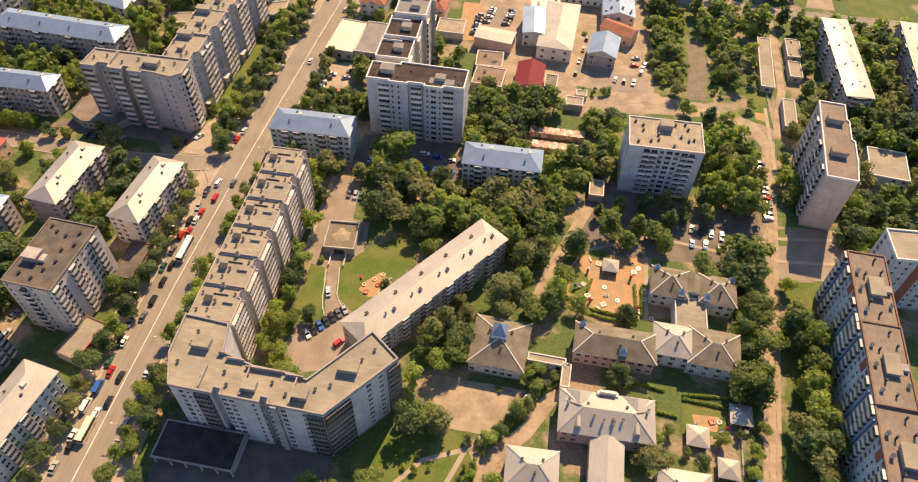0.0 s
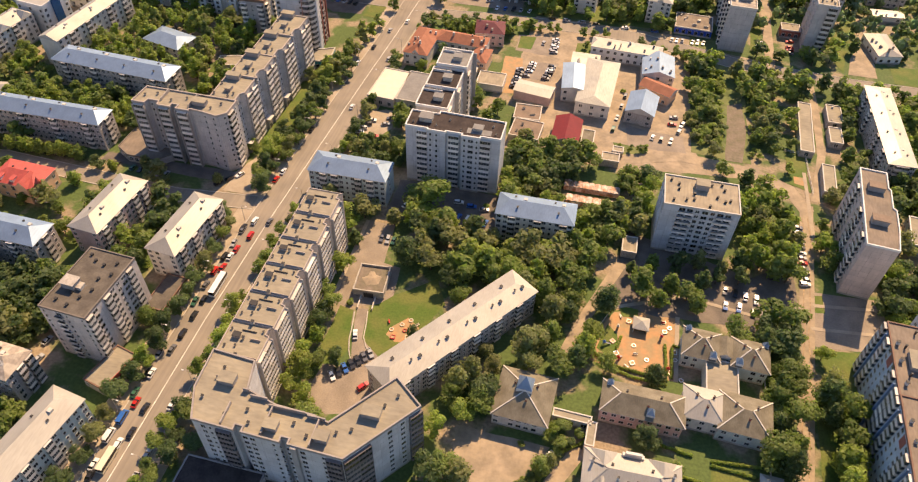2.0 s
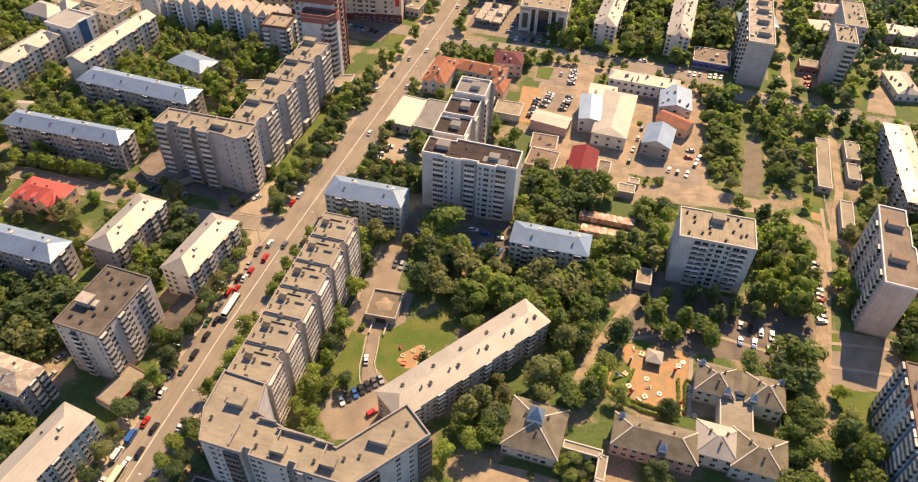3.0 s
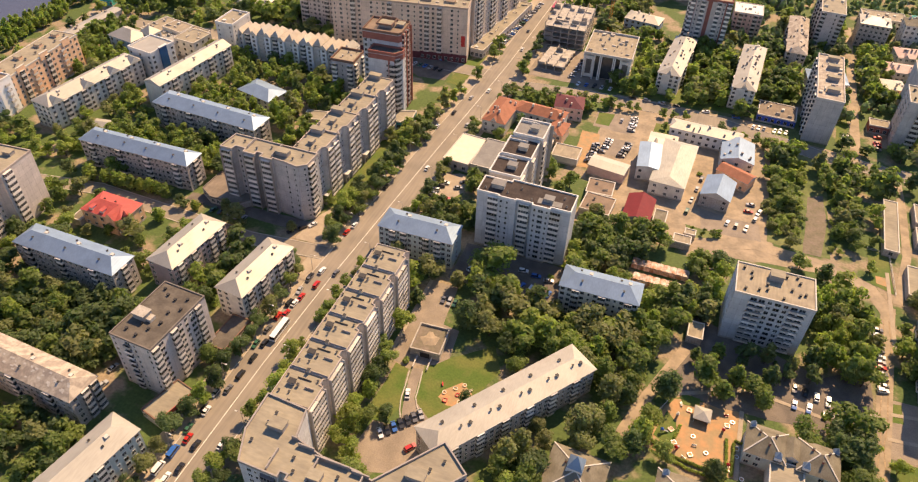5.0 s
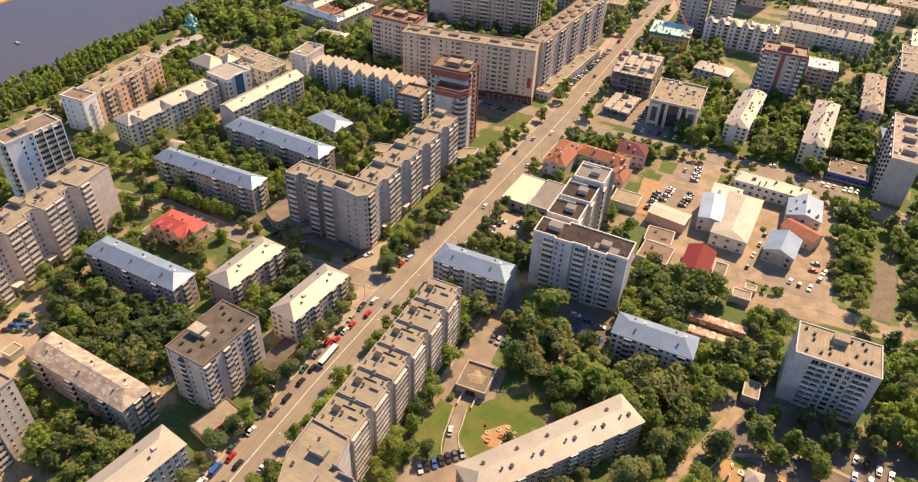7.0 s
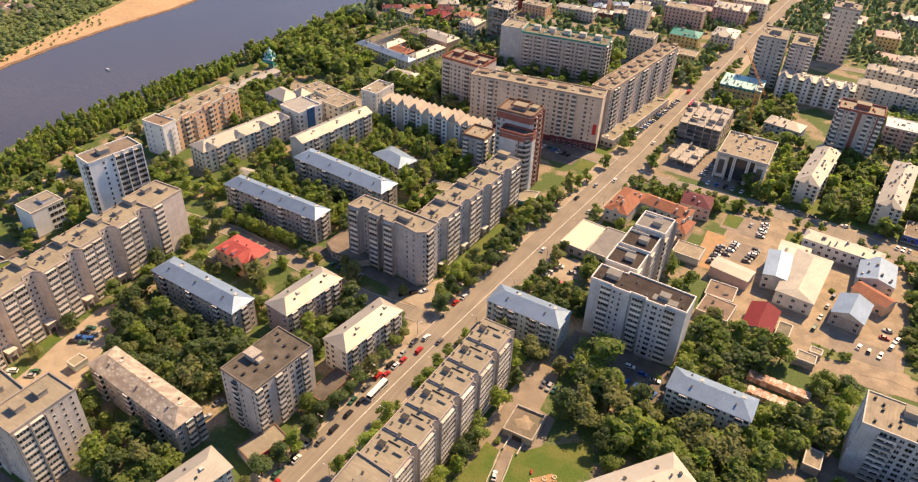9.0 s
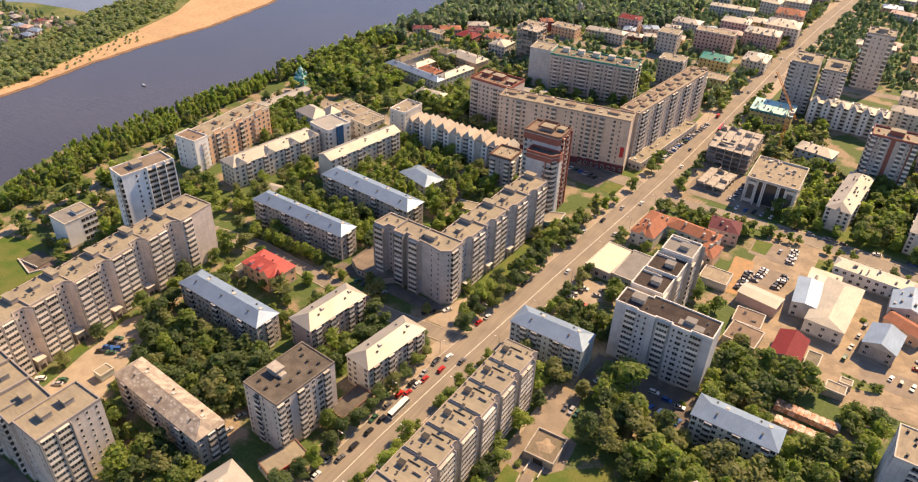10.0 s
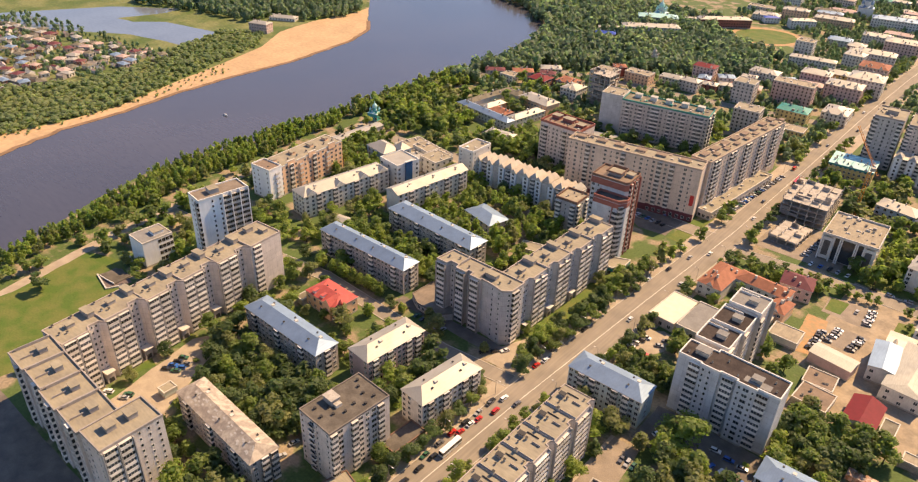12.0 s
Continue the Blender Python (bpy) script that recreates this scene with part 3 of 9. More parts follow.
def crown_mesh(seed, kind, m, detail=0):
    """A crown one metre high and about 0.75 across, above z = 0; detail 0 near, 1 farther, 2 far."""
    rng = np.random.default_rng(seed)
    lobes = []
    if kind == "tall":
        for k in range(11):
            h = 0.08 + 0.08 * k
            r = 0.2 * math.sin(math.pi * min(0.98, 0.25 + 0.068 * k)) ** 0.8 * rng.uniform(0.75, 1.15) + 0.03
            o = rng.uniform(0.02, 0.09)
            lobes.append(((math.cos(2.4 * k) * o, math.sin(2.4 * k) * o, h), (r, r, 0.11)))
    elif kind == "bush":
        lobes.append(((0, 0, 0.45), (0.27, 0.27, 0.34)))
        for k in range(6):
            rad, q = rng.uniform(0.12, 0.3), rng.uniform(0.1, 0.2)
            lobes.append(((math.cos(1.9 * k) * rad, math.sin(1.9 * k) * rad, rng.uniform(0.2, 0.7)), (q, q, q * 0.9)))
    else:
        lean = rng.uniform(-0.05, 0.05, 2)
        lobes.append(((0, 0, 0.48), (0.23, 0.23, 0.34)))
        for k in range(17):
            u = 0.1 + 0.84 * ((k * 0.618 + rng.uniform(0, 0.12)) % 1.0)
            rad = 0.35 * math.sin(math.pi * min(0.97, u**0.85)) ** 0.7 * rng.uniform(0.6, 0.95)
            an = 2.4 * k + rng.uniform(-0.5, 0.5)
            q = rng.uniform(0.085, 0.165)
            lobes.append(((math.cos(an) * rad + lean[0] * u, math.sin(an) * rad + lean[1] * u, u), (q, q, q * rng.uniform(0.75, 1.0))))
    count, size = ((1500, 0.031), (620, 0.05), (230, 0.082))[detail] if kind != "bush" else (420, 0.06)
    tri = leaf_cloud(rng, lobes, count, size)
    cv, cf = core(rng, lobes[:1] + lobes[2::4], 0.66)
    return mesh("crown", np.vstack([np.array(cv), tri]), cf + sprays(len(cv), tri), [m])


def trunk_mesh(seed):
    """A tapered trunk with four limbs, one metre high, reaching into the crown."""
    rng = np.random.default_rng(seed)
    v, f = [], []

    def limb(p, q, r0, r1):
        p, q = Vector(p), Vector(q)
        t = (q - p).to_track_quat("Z", "Y").to_matrix()
        n = len(v)
        for c, r in ((p, r0), (q, r1)):
            for i in range(6):
                v.append(tuple(c + t @ Vector((r * math.cos(i * 1.047), r * math.sin(i * 1.047), 0))))
        for i in range(6):
            f.append((n + i, n + (i + 1) % 6, n + 6 + (i + 1) % 6, n + 6 + i))

    limb((0, 0, -0.02), (0.01, 0, 0.45), 0.024, 0.016)
    limb((0.01, 0, 0.45), (0.0, 0.02, 0.85), 0.016, 0.005)
    for k in range(4):
        an = k * 1.6 + rng.uniform(0, 0.5)
        h = 0.3 + 0.1 * k
        limb((0.005, 0, h), (0.2 * math.cos(an), 0.2 * math.sin(an), h + 0.2), 0.009, 0.003)
    return mesh("trunk", v, f, [BARK])


STUB = mesh("stub", [(0.03 * (1 - 0.7 * (z > 0)) * math.cos(k * 2.094), 0.03 * (1 - 0.7 * (z > 0)) * math.sin(k * 2.094), z) for z in (0, 0.5) for k in range(3)], [(k, (k + 1) % 3, 3 + (k + 1) % 3, 3 + k) for k in range(3)], [BARK])
TRUNKS = [trunk_mesh(k) for k in range(3)]
CROWNS = {}
for kind, m, count in (("round", LEAF, 4), ("round", LEAF_L, 3), ("round", LEAF_D, 3), ("tall", LEAF, 2), ("tall", LEAF_D, 2), ("tall", LEAF_L, 2), ("round", LEAF_O, 3), ("tall", LEAF_O, 2), ("bush", LEAF, 2), ("bush", LEAF_L, 2)):
    CROWNS.setdefault((kind, m.name), []).extend(crown_mesh(100 + len(CROWNS) * 7 + k, kind, m) for k in range(count))
PLAIN_CROWNS = {(key, d): [crown_mesh(300 + 90 * d + 5 * i + k, key[0], v[0].materials[0], d) for k in range(4)] for i, (key, v) in enumerate(list(CROWNS.items())) if key[0] != "bush" for d in (1, 2)}
TREE_LABEL = dict(round="broad-leaved green tree with an uneven full crown", tall="tall slender green tree with a narrow crown", bush="low rounded green shrub on the ground")
trng = random.Random(5)


STAND = []  # trees past the nearest stretch of town, joined into one stand


def near_stretch(x, y):
    return -112 < x < 112 and y < 190 or -150 < x < -108 and y < 260 or -64 < x < -52 and 214 < y < 228


def tree(x, y, h, kind="round", m=None, wide=1.0):
    m = m or LEAF
    if kind != "bush" and h != 17 and trng.random() < 0.22:
        m = trng.choice((LEAF_O, LEAF_L, LEAF_D))
    h *= 1.12
    w = h * wide * trng.uniform(1.0, 1.25)
    turn = trng.uniform(0, 6.28)
    crown = trng.choice(CROWNS[kind, m.name])
    PLANTED.append((x, y, w * 0.4))
    spot = Matrix.LocRotScale((x, y, 0), Euler((0, 0, turn)), (w, w, h))
    if kind == "bush":
        ob = new("shrub", crown)
        ob.matrix_basis = spot @ pose(0, 0, -0.12)
        tagged(ob, "low rounded green shrub on the ground", "shrub", "shrubs")
        return
    lift = pose(0, 0, 0.16) @ Matrix.Diagonal((1.05, 1.05, 0.86, 1))
    if not near_stretch(x, y):
        crown = trng.choice(PLAIN_CROWNS[(kind, m.name), 2 if y > 330 or x < -330 else 1])
        STAND.append((crown, STUB, spot, lift))
        return
    ob = new("tree", trng.choice(TRUNKS))
    ob.matrix_basis = spot
    part("crown", crown, ob, lift)
    tagged(ob, TREE_LABEL[kind] + (", dark" if m is LEAF_D else ", sunny yellow-green" if m is LEAF_L else ", greyish olive" if m is LEAF_O else ""), "tree")


def stand():
    """All the trees of the farther courtyards in one object."""
    mats = [BARK, LEAF, LEAF_L, LEAF_D, LEAF_O]
    vs, fs, ks, n, cache = [], [], [], 0, {}
    for crown, trunk, spot, lift in STAND:
        for me, m in ((trunk, spot), (crown, spot @ lift)):
            if me.name not in cache:
                co = np.empty(len(me.vertices) * 3)
                me.vertices.foreach_get("co", co)
                me.calc_loop_triangles()
                li = np.empty(len(me.loop_triangles) * 3, dtype=np.int32)
                me.loop_triangles.foreach_get("vertices", li)
                cache[me.name] = co.reshape(-1, 3), li.reshape(-1, 3), mats.index(me.materials[0])
            co, quads, k = cache[me.name]
            M = np.array(m)
            vs.append(co @ M[:3, :3].T + M[:3, 3])
            fs.append(quads + n)
            ks.append(np.full(len(quads), k))
            n += len(co)
    me = bpy.data.meshes.new("courtyard_trees")
    V, F, K = np.vstack(vs), np.vstack(fs), np.concatenate(ks)
    me.vertices.add(len(V))
    me.vertices.foreach_set("co", V.ravel())
    me.loops.add(F.size)
    me.loops.foreach_set("vertex_index", F.ravel().astype(np.int32))
    me.polygons.add(len(F))
    me.polygons.foreach_set("loop_start", np.arange(0, F.size, 3, dtype=np.int32))
    for m in mats:
        me.materials.append(m)
    me.polygons.foreach_set("material_index", K.astype(np.int32))
    me.update(calc_edges=True)
    tagged(new("courtyard_trees", me), "leafy green trees in courtyards and along streets", "trees", "", "stuff")


PLANTED = []


def clear(x, y, r):
    for pts, margin, x0, y0, x1, y1 in FOOT:
        d = margin + r * 0.55
        if x < x0 - d or x > x1 + d or y < y0 - d or y > y1 + d:
            continue
        if inside((x, y), pts) or near_edge((x, y), pts, margin + r * 0.55):
            return False
    return True


def grove(poly, spacing, sizes, kinds, tries=4, mats=(None,), wide=1.0, seed=1, bare=False):
    """Trees strewn over a stretch of ground, clear of houses and of each other."""
    rng = random.Random(seed)
    xs, ys = [p[0] for p in poly], [p[1] for p in poly]
    area = (max(xs) - min(xs)) * (max(ys) - min(ys))
    for _ in range(int(area / spacing**2 * tries)):
        x, y = rng.uniform(min(xs), max(xs)), rng.uniform(min(ys), max(ys))
        if not inside((x, y), poly):
            continue
        h = rng.uniform(*sizes)
        if not bare and any(inside((x, y), p) for p in OPEN):
            continue
        if not clear(x, y, h * 0.36) or any((x - a) ** 2 + (y - b) ** 2 < (spacing * rng.uniform(0.7, 1.05)) ** 2 for a, b, _ in PLANTED):
            continue
        tree(x, y, h, rng.choice(kinds), rng.choice(mats), wide)


def avenue(p0, p1, step, sizes, kinds=("round",), mats=(None,), jitter=1.2, gap=0.15, seed=1, wide=1.0):
    rng = random.Random(seed)
    p0, p1 = Vector(p0), Vector(p1)
    n = max(1, int((p1 - p0).length / step))
    for i in range(n + 1):
        if rng.random() < gap:
            continue
        q = p0.lerp(p1, i / n) + Vector((rng.uniform(-jitter, jitter), rng.uniform(-jitter, jitter)))
        h = rng.uniform(*sizes)
        if clear(q.x, q.y, h * 0.1):
            tree(q.x, q.y, h, rng.choice(kinds), rng.choice(mats), wide)


def woods(name, polys, spacing, sizes, label, m=None, seed=3, leaves=34, shrub=False):
    """Far trees that nobody could count, as one object."""
    rng = np.random.default_rng(seed)
    pr = random.Random(seed)
    kinds = []
    for k in range(5):
        lobes = [((0, 0, 0.55), (0.3, 0.3, 0.36))] + [((math.cos(a) * 0.2, math.sin(a) * 0.2, rng.uniform(0.35, 0.75)), (0.2, 0.2, 0.2)) for a in rng.uniform(0, 6.28, 3)]
        tri = leaf_cloud(rng, lobes, leaves * 2, 0.12)
        cv, cf = core(rng, lobes[:1], 0.92)
        cf = [q for a, b, c, d in cf for q in ((a, b, c), (a, c, d))]
        kinds.append((np.vstack([np.array(cv), tri]), np.array(cf + sprays(len(cv), tri))))
    vs, fs, n = [], [], 0
    for poly in polys:
        xs, ys = [p[0] for p in poly], [p[1] for p in poly]
        nx, ny = int((max(xs) - min(xs)) / spacing) + 1, int((max(ys) - min(ys)) / spacing) + 1
        for i in range(nx):
            for j in range(ny):
                x, y = min(xs) + (i + pr.uniform(-0.45, 0.45)) * spacing, min(ys) + (j + pr.uniform(-0.45, 0.45)) * spacing
                if not inside((x, y), poly) or not clear(x, y, 3) or pr.random() < 0.1:
                    continue
                v, f = pr.choice(kinds)
                h = pr.uniform(*sizes)
                a = pr.uniform(0, 6.28)
                s = h * pr.uniform(0.7, 1.0) * (2.0 if shrub else 1)
                rot = np.array([[math.cos(a), -math.sin(a), 0], [math.sin(a), math.cos(a), 0], [0, 0, 1]])
                vs.append((v @ rot.T) * (s, s, h) + (x, y, -0.12 * h))
                fs.append(f + n)
                n += len(v)
    me = bpy.data.meshes.new(name)
    V, F = np.vstack(vs), np.vstack(fs)
    me.from_pydata(V.tolist(), [], F.tolist())
    me.materials.append(m or HAZY_WOODS)
    return tagged(new(name, me), label, "trees", "", "stuff")


def hedge(p0, p1, w=1.2, h=1.3, seed=1):
    """A clipped hedge: a leafy bar."""
    rng = np.random.default_rng(seed)
    p0, p1 = Vector(p0), Vector(p1)
    l = (p1 - p0).length
    n = max(2, int(l / 1.0))
    lobes = [((l * (i + 0.5) / n, 0, h * 0.5), (0.7, w * 0.5, h * 0.5)) for i in range(n)]
    tri = leaf_cloud(rng, lobes, 40 * n, 0.26)
    cv, cf = core(rng, lobes, 0.85)
    ob = new("hedge", mesh("hedge", np.vstack([np.array(cv), tri]), cf + sprays(len(cv), tri), [LEAF_L]))
    u = p1 - p0
    ob.matrix_basis = pose(p0.x, p0.y, 0, 0, 0, math.degrees(math.atan2(u.y, u.x)))
    tagged(ob, "trimmed green hedge along a path", "hedge")


def prism(profile, w, taper=1.0):
    """A side outline (x, z, half-width factor) swept across the width."""
    n = len(profile)
    v = [(x, -w / 2 * k, z) for x, z, k in profile] + [(x, w / 2 * k, z) for x, z, k in profile]
    f = [tuple(range(n)), tuple(reversed(range(n, 2 * n)))]
    f += [(i, n + i, n + (i + 1) % n, (i + 1) % n) for i in range(n)]
    return v, f


def wheel_mesh(r=0.32, w=0.22):
    v, f, k = [], [], []
    for y in (-w / 2, w / 2):
        for rr in (r, r * 0.62):
            v += [(rr * math.cos(i * math.pi / 5), y, rr * math.sin(i * math.pi / 5)) for i in range(10)]
    for i in range(10):
        j = (i + 1) % 10
        f += [(i, j, 20 + j, 20 + i), (i, 10 + i, 10 + j, j), (20 + i, 20 + j, 30 + j, 30 + i)]
        k += [0, 0, 0]
    f += [tuple(range(10, 20)), tuple(reversed(range(30, 40)))]
    k += [1, 1]
    return mesh("wheel", v, f, [RUBBER, CAR_PAINT["silver"]], k)


WHEEL = wheel_mesh()
SHAPES = dict(
    car=(4.4, 1.75, [(-2.2, 0.3, 1), (2.2, 0.3, 1), (2.2, 0.72, 0.96), (1.0, 0.92, 0.97), (-1.9, 0.95, 0.97), (-2.2, 0.8, 0.96)], [(0.95, 0.9, 0.93), (0.25, 1.42, 0.76), (-1.15, 1.44, 0.76), (-1.85, 0.93, 0.92)], (1.35, -1.35)),
    wagon=(4.5, 1.8, [(-2.25, 0.32, 1), (2.25, 0.32, 1), (2.25, 0.8, 0.96), (1.1, 1.0, 0.97), (-2.15, 1.0, 0.97)], [(1.0, 0.98, 0.93), (0.4, 1.6, 0.78), (-1.9, 1.6, 0.78), (-2.15, 0.98, 0.92)], (1.4, -1.4)),
    van=(5.4, 2.0, [(-2.7, 0.35, 1), (2.7, 0.35, 1), (2.7, 1.0, 0.95), (2.1, 1.3, 0.96), (-2.7, 1.3, 0.98)], [(2.1, 1.28, 0.95), (1.4, 2.2, 0.86), (-2.65, 2.25, 0.9), (-2.7, 1.28, 0.97)], (1.75, -1.75)),
    coach=(8.6, 2.5, [(-4.3, 0.35, 1), (4.3, 0.35, 1), (4.3, 1.4, 1), (-4.3, 1.4, 1)], [(4.28, 1.38, 0.99), (4.15, 2.9, 0.93), (-4.2, 2.9, 0.93), (-4.28, 1.38, 0.99)], (2.6, -2.4)),
    bus=(11.5, 2.5, [(-5.75, 0.35, 1), (5.75, 0.35, 1), (5.75, 1.4, 1), (-5.75, 1.4, 1)], [(5.73, 1.38, 0.99), (5.6, 3.0, 0.93), (-5.65, 3.0, 0.93), (-5.73, 1.38, 0.99)], (3.6, -3.4)))
CARS = {}


def vehicle(x, y, yaw, kind="car", color="white", group="", near=""):
    key = kind, color
    if key not in CARS:
        l, w, low, cab, axles = SHAPES[kind]
        bv, bf = prism(low, w)
        body = mesh("body", bv, bf, [CAR_PAINT[color]])
        gv, gf = prism(cab, w)
        n = len(cab)
        index = [0, 0] + [1 if i == 1 else 0 for i in range(n)]
        CARS[key] = body, mesh("cabin", gv, gf, [CARGLASS, CAR_PAINT[color]], index)
    body, glass = CARS[key]
    word = dict(car="car", wagon="hatchback car", van="van", bus="bus", coach="short bus")[kind]
    ob = new("bus" if kind in ("bus", "coach") else "van" if kind == "van" else "car", body)
    ob.matrix_basis = pose(x, y, 0.11, 0, 0, yaw)
    part("cabin", glass, ob)
    w, axles = SHAPES[kind][1], SHAPES[kind][4]
    spots = [pose(ax, sd * (w / 2 - 0.1), 0.32) for ax in axles for sd in (-1, 1)]
    if y < 185 and x > -160:
        for m in spots:
            part("wheel", WHEEL, ob, m)
    else:
        if ("wheels", kind) not in CARS:
            v = [tuple(m @ p.co) for m in spots for p in WHEEL.vertices]
            n = len(WHEEL.vertices)
            f = [tuple(k * n + i for i in p.vertices) for k in range(len(spots)) for p in WHEEL.polygons]
            CARS["wheels", kind] = mesh("undercarriage", v, f, [RUBBER, CAR_PAINT["silver"]], [p.material_index for _ in spots for p in WHEEL.polygons])
        tagged(part("undercarriage", CARS["wheels", kind], ob), kind="stuff")
    tagged(ob, f"{color} {word} " + (near or "on the wide asphalt avenue"), word.split()[-1], group)


crng = random.Random(11)
HUES = ["white", "silver", "black", "grey", "black", "white", "red", "blue", "silver", "green"]


def parked(p0, p1, n, yaw, near="parked in a row beside others", group="parked cars", skip=0.12, hues=HUES):
    for i in range(n):
        if crng.random() < skip:
            continue
        t = i / max(1, n - 1)
        vehicle(p0[0] + (p1[0] - p0[0]) * t + crng.uniform(-0.25, 0.25), p0[1] + (p1[1] - p0[1]) * t + crng.uniform(-0.3, 0.3), yaw + crng.uniform(-3, 3) + crng.choice((0, 180)), crng.choice(("car", "car", "wagon")), crng.choice(hues), group, near)


# ---- ground, river, streets ----
def sheet(name, x0, y0, x1, y1, z, m, label):
    return tagged(new(name, mesh(name, [(x0, y0, z), (x1, y0, z), (x1, y1, z), (x0, y1, z)], [(0, 1, 2, 3)], [m])), label, "", "", "structure")


sheet("ground", -3000, -1500, 3000, 4500, 0.0, GROUND, "patchy dry earth and worn grass of the town")
patch("far_meadow", [(-540, -400), (-548, 60), (-556, 205), (-580, 320), (-612, 440), (-655, 520), (-650, 610), (-700, 665), (-1000, 1000), (-2200, 1600), (-2600, -400)], 0.03, MEADOW, "green flood meadow beyond the river")
river = [(-392, -400), (-396, 40), (-399, 100), (-408, 126), (-425, 166), (-438, 210), (-430, 270), (-430, 314), (-427, 377), (-425, 483), (-428, 540), (-420, 620), (-452, 712), (-530, 782), (-640, 830), (-1100, 1080), (-2400, 1900),
         (-2500, 1500), (-1050, 930), (-720, 690), (-662, 630), (-622, 590), (-593, 563), (-573, 518), (-560, 430), (-562, 365), (-558, 304), (-549, 247), (-548, 202), (-533, 154), (-525, 90), (-520, -400)]
patch("water", river, 0.06, WATER, "wide calm grey-blue river", bare=True)
patch("sandbank", [(-522, -300), (-527, 90), (-534, 154), (-548, 202), (-549, 247), (-558, 304), (-562, 365), (-560, 430), (-573, 518), (-593, 563), (-625, 592), (-662, 630), (-656, 600), (-660, 540), (-650, 486), (-620, 440), (-605, 396), (-584, 320), (-563, 253), (-563, 207), (-570, 171), (-560, 90), (-550, -300)], 0.10, SAND, "long orange sandy beach along the river", bare=True)
patch("pond", [(-920, 306), (-866, 412), (-805, 466), (-800, 440), (-815, 390), (-790, 395), (-765, 420), (-695, 436), (-684, 420), (-674, 384), (-700, 380), (-745, 368), (-800, 330), (-856, 284), (-1000, 200), (-1100, 230)], 0.08, POND, "shallow backwater pond among meadows")


def street(line, half, label, z=0.05, m=None, kerbs=True, name="road"):
    strip(name, line, half, z, m or ASPHALT, label)
    if kerbs:
        for s in (-1, 1):
            strip("kerb", line, 0.18, z + 0.13, KERB, "pale stone kerb along the street", side=s * (half + 0.18), height=0.2)
    pts = [Vector(p) for p in line]
    left = [(p.x, p.y) for p in pts]
    for a, b in zip(pts, pts[1:]):
        n = (b - a).normalized()
        n = Vector((-n.y, n.x)) * half
        foot([tuple(a + n), tuple(b + n), tuple(b - n), tuple(a - n)], 0.0)


AVENUE = [(-126.5, -60), (-126, 70), (-125.7, 142), (-124, 195), (-121, 250), (-118, 303), (-114, 366), (-111.5, 410), (-110, 481), (-108, 564), (-106, 690), (-101, 824), (-90, 1000), (-60, 1400), (0, 2200)]
strip("pavement", AVENUE, 16.0, 0.03, PAVING, "dusty concrete pavement beside the avenue")
street(AVENUE, 8.6, "wide dusty grey-brown asphalt avenue")
strip("lane_line", AVENUE, 0.16, 0.075, PAINT, "worn white centre line on the asphalt")
street([(-134, 207), (-171, 203), (-216, 205), (-258, 207), (-300, 200), (-380, 190)], 4.0, "narrow asphalt side street", 0.045)
street([(-105, 385), (-60, 391), (-10, 393), (20, 391), (48, 385), (76, 378), (110, 374.5), (140, 373), (260, 374)], 5.4, "asphalt cross street", 0.045)
street([(-119, 392), (-150, 392), (-190, 384), (-300, 372), (-390, 360)], 5.5, "asphalt cross street", 0.045)
street([(114, 370), (114.5, 340), (113.5, 305), (107, 270)], 1.9, "narrow dirt lane between garages", 0.05, DIRT, False, "lane")
street([(103, 262), (96, 276), (80, 284), (47, 287), (14, 276)], 3.4, "sandy dirt track", 0.05, DIRT, False, "lane")
street([(88, 60), (87, 103), (93, 160), (97, 200), (103, 267)], 2.9, "sunlit dirt lane with wheel ruts", 0.05, DIRT, False, "lane")
street([(94.5, 379), (95, 430), (95.5, 476), (95, 560)], 2.7, "pale dusty lane between tall blocks", 0.05, DIRT, False, "lane")
street([(-15, 388), (-16, 360.6), (-18.9, 334), (-19, 312), (-18.3, 281)], 3.0, "dusty lane between sheds", 0.05, DIRT, False, "lane")
street([(-100, 640), (-20, 655), (120, 670), (300, 690)], 5, "asphalt cross street", 0.045)
street([(-115, 640), (-200, 622), (-300, 605), (-380, 590)], 5, "asphalt cross street", 0.045)
patch("pavement", [(-372, 60), (-366, 86), (-374, 120), (-381, 149), (-390, 212), (-398, 300), (-402, 376), (-395, 376), (-390, 300), (-383, 212), (-373, 149), (-365, 115), (-357, 84), (-362, 55)], 0.06, PAVING, "pale paved river promenade", bare=True)
patch("lawn", [(-364, 60), (-361, 92), (-370, 134), (-350, 142), (-318, 132), (-296, 92), (-300, 60)], 0.05, GRASS, "broad mown green lawn by the promenade", bare=True)
patch("yard", [(-83, 209), (-71, 209), (-69, 187), (-62, 186), (-60, 168), (-76, 162), (-83, 163)], 0.05, YARD_SUN, "sunlit concrete yard beside a garage", bare=True)
patch("lawn", [(-69, 161), (-60, 172), (-46, 184), (-40, 172), (-50, 146), (-58, 142), (-67, 149)], 0.06, GRASS, "green courtyard lawn with play things", bare=True)
patch("sand_pit", [(-57, 157), (-52, 162.5), (-47, 159), (-45.5, 155), (-49, 151.5), (-54, 150.5), (-58, 153)], 0.09, CLAY, "trodden sand of a playground")
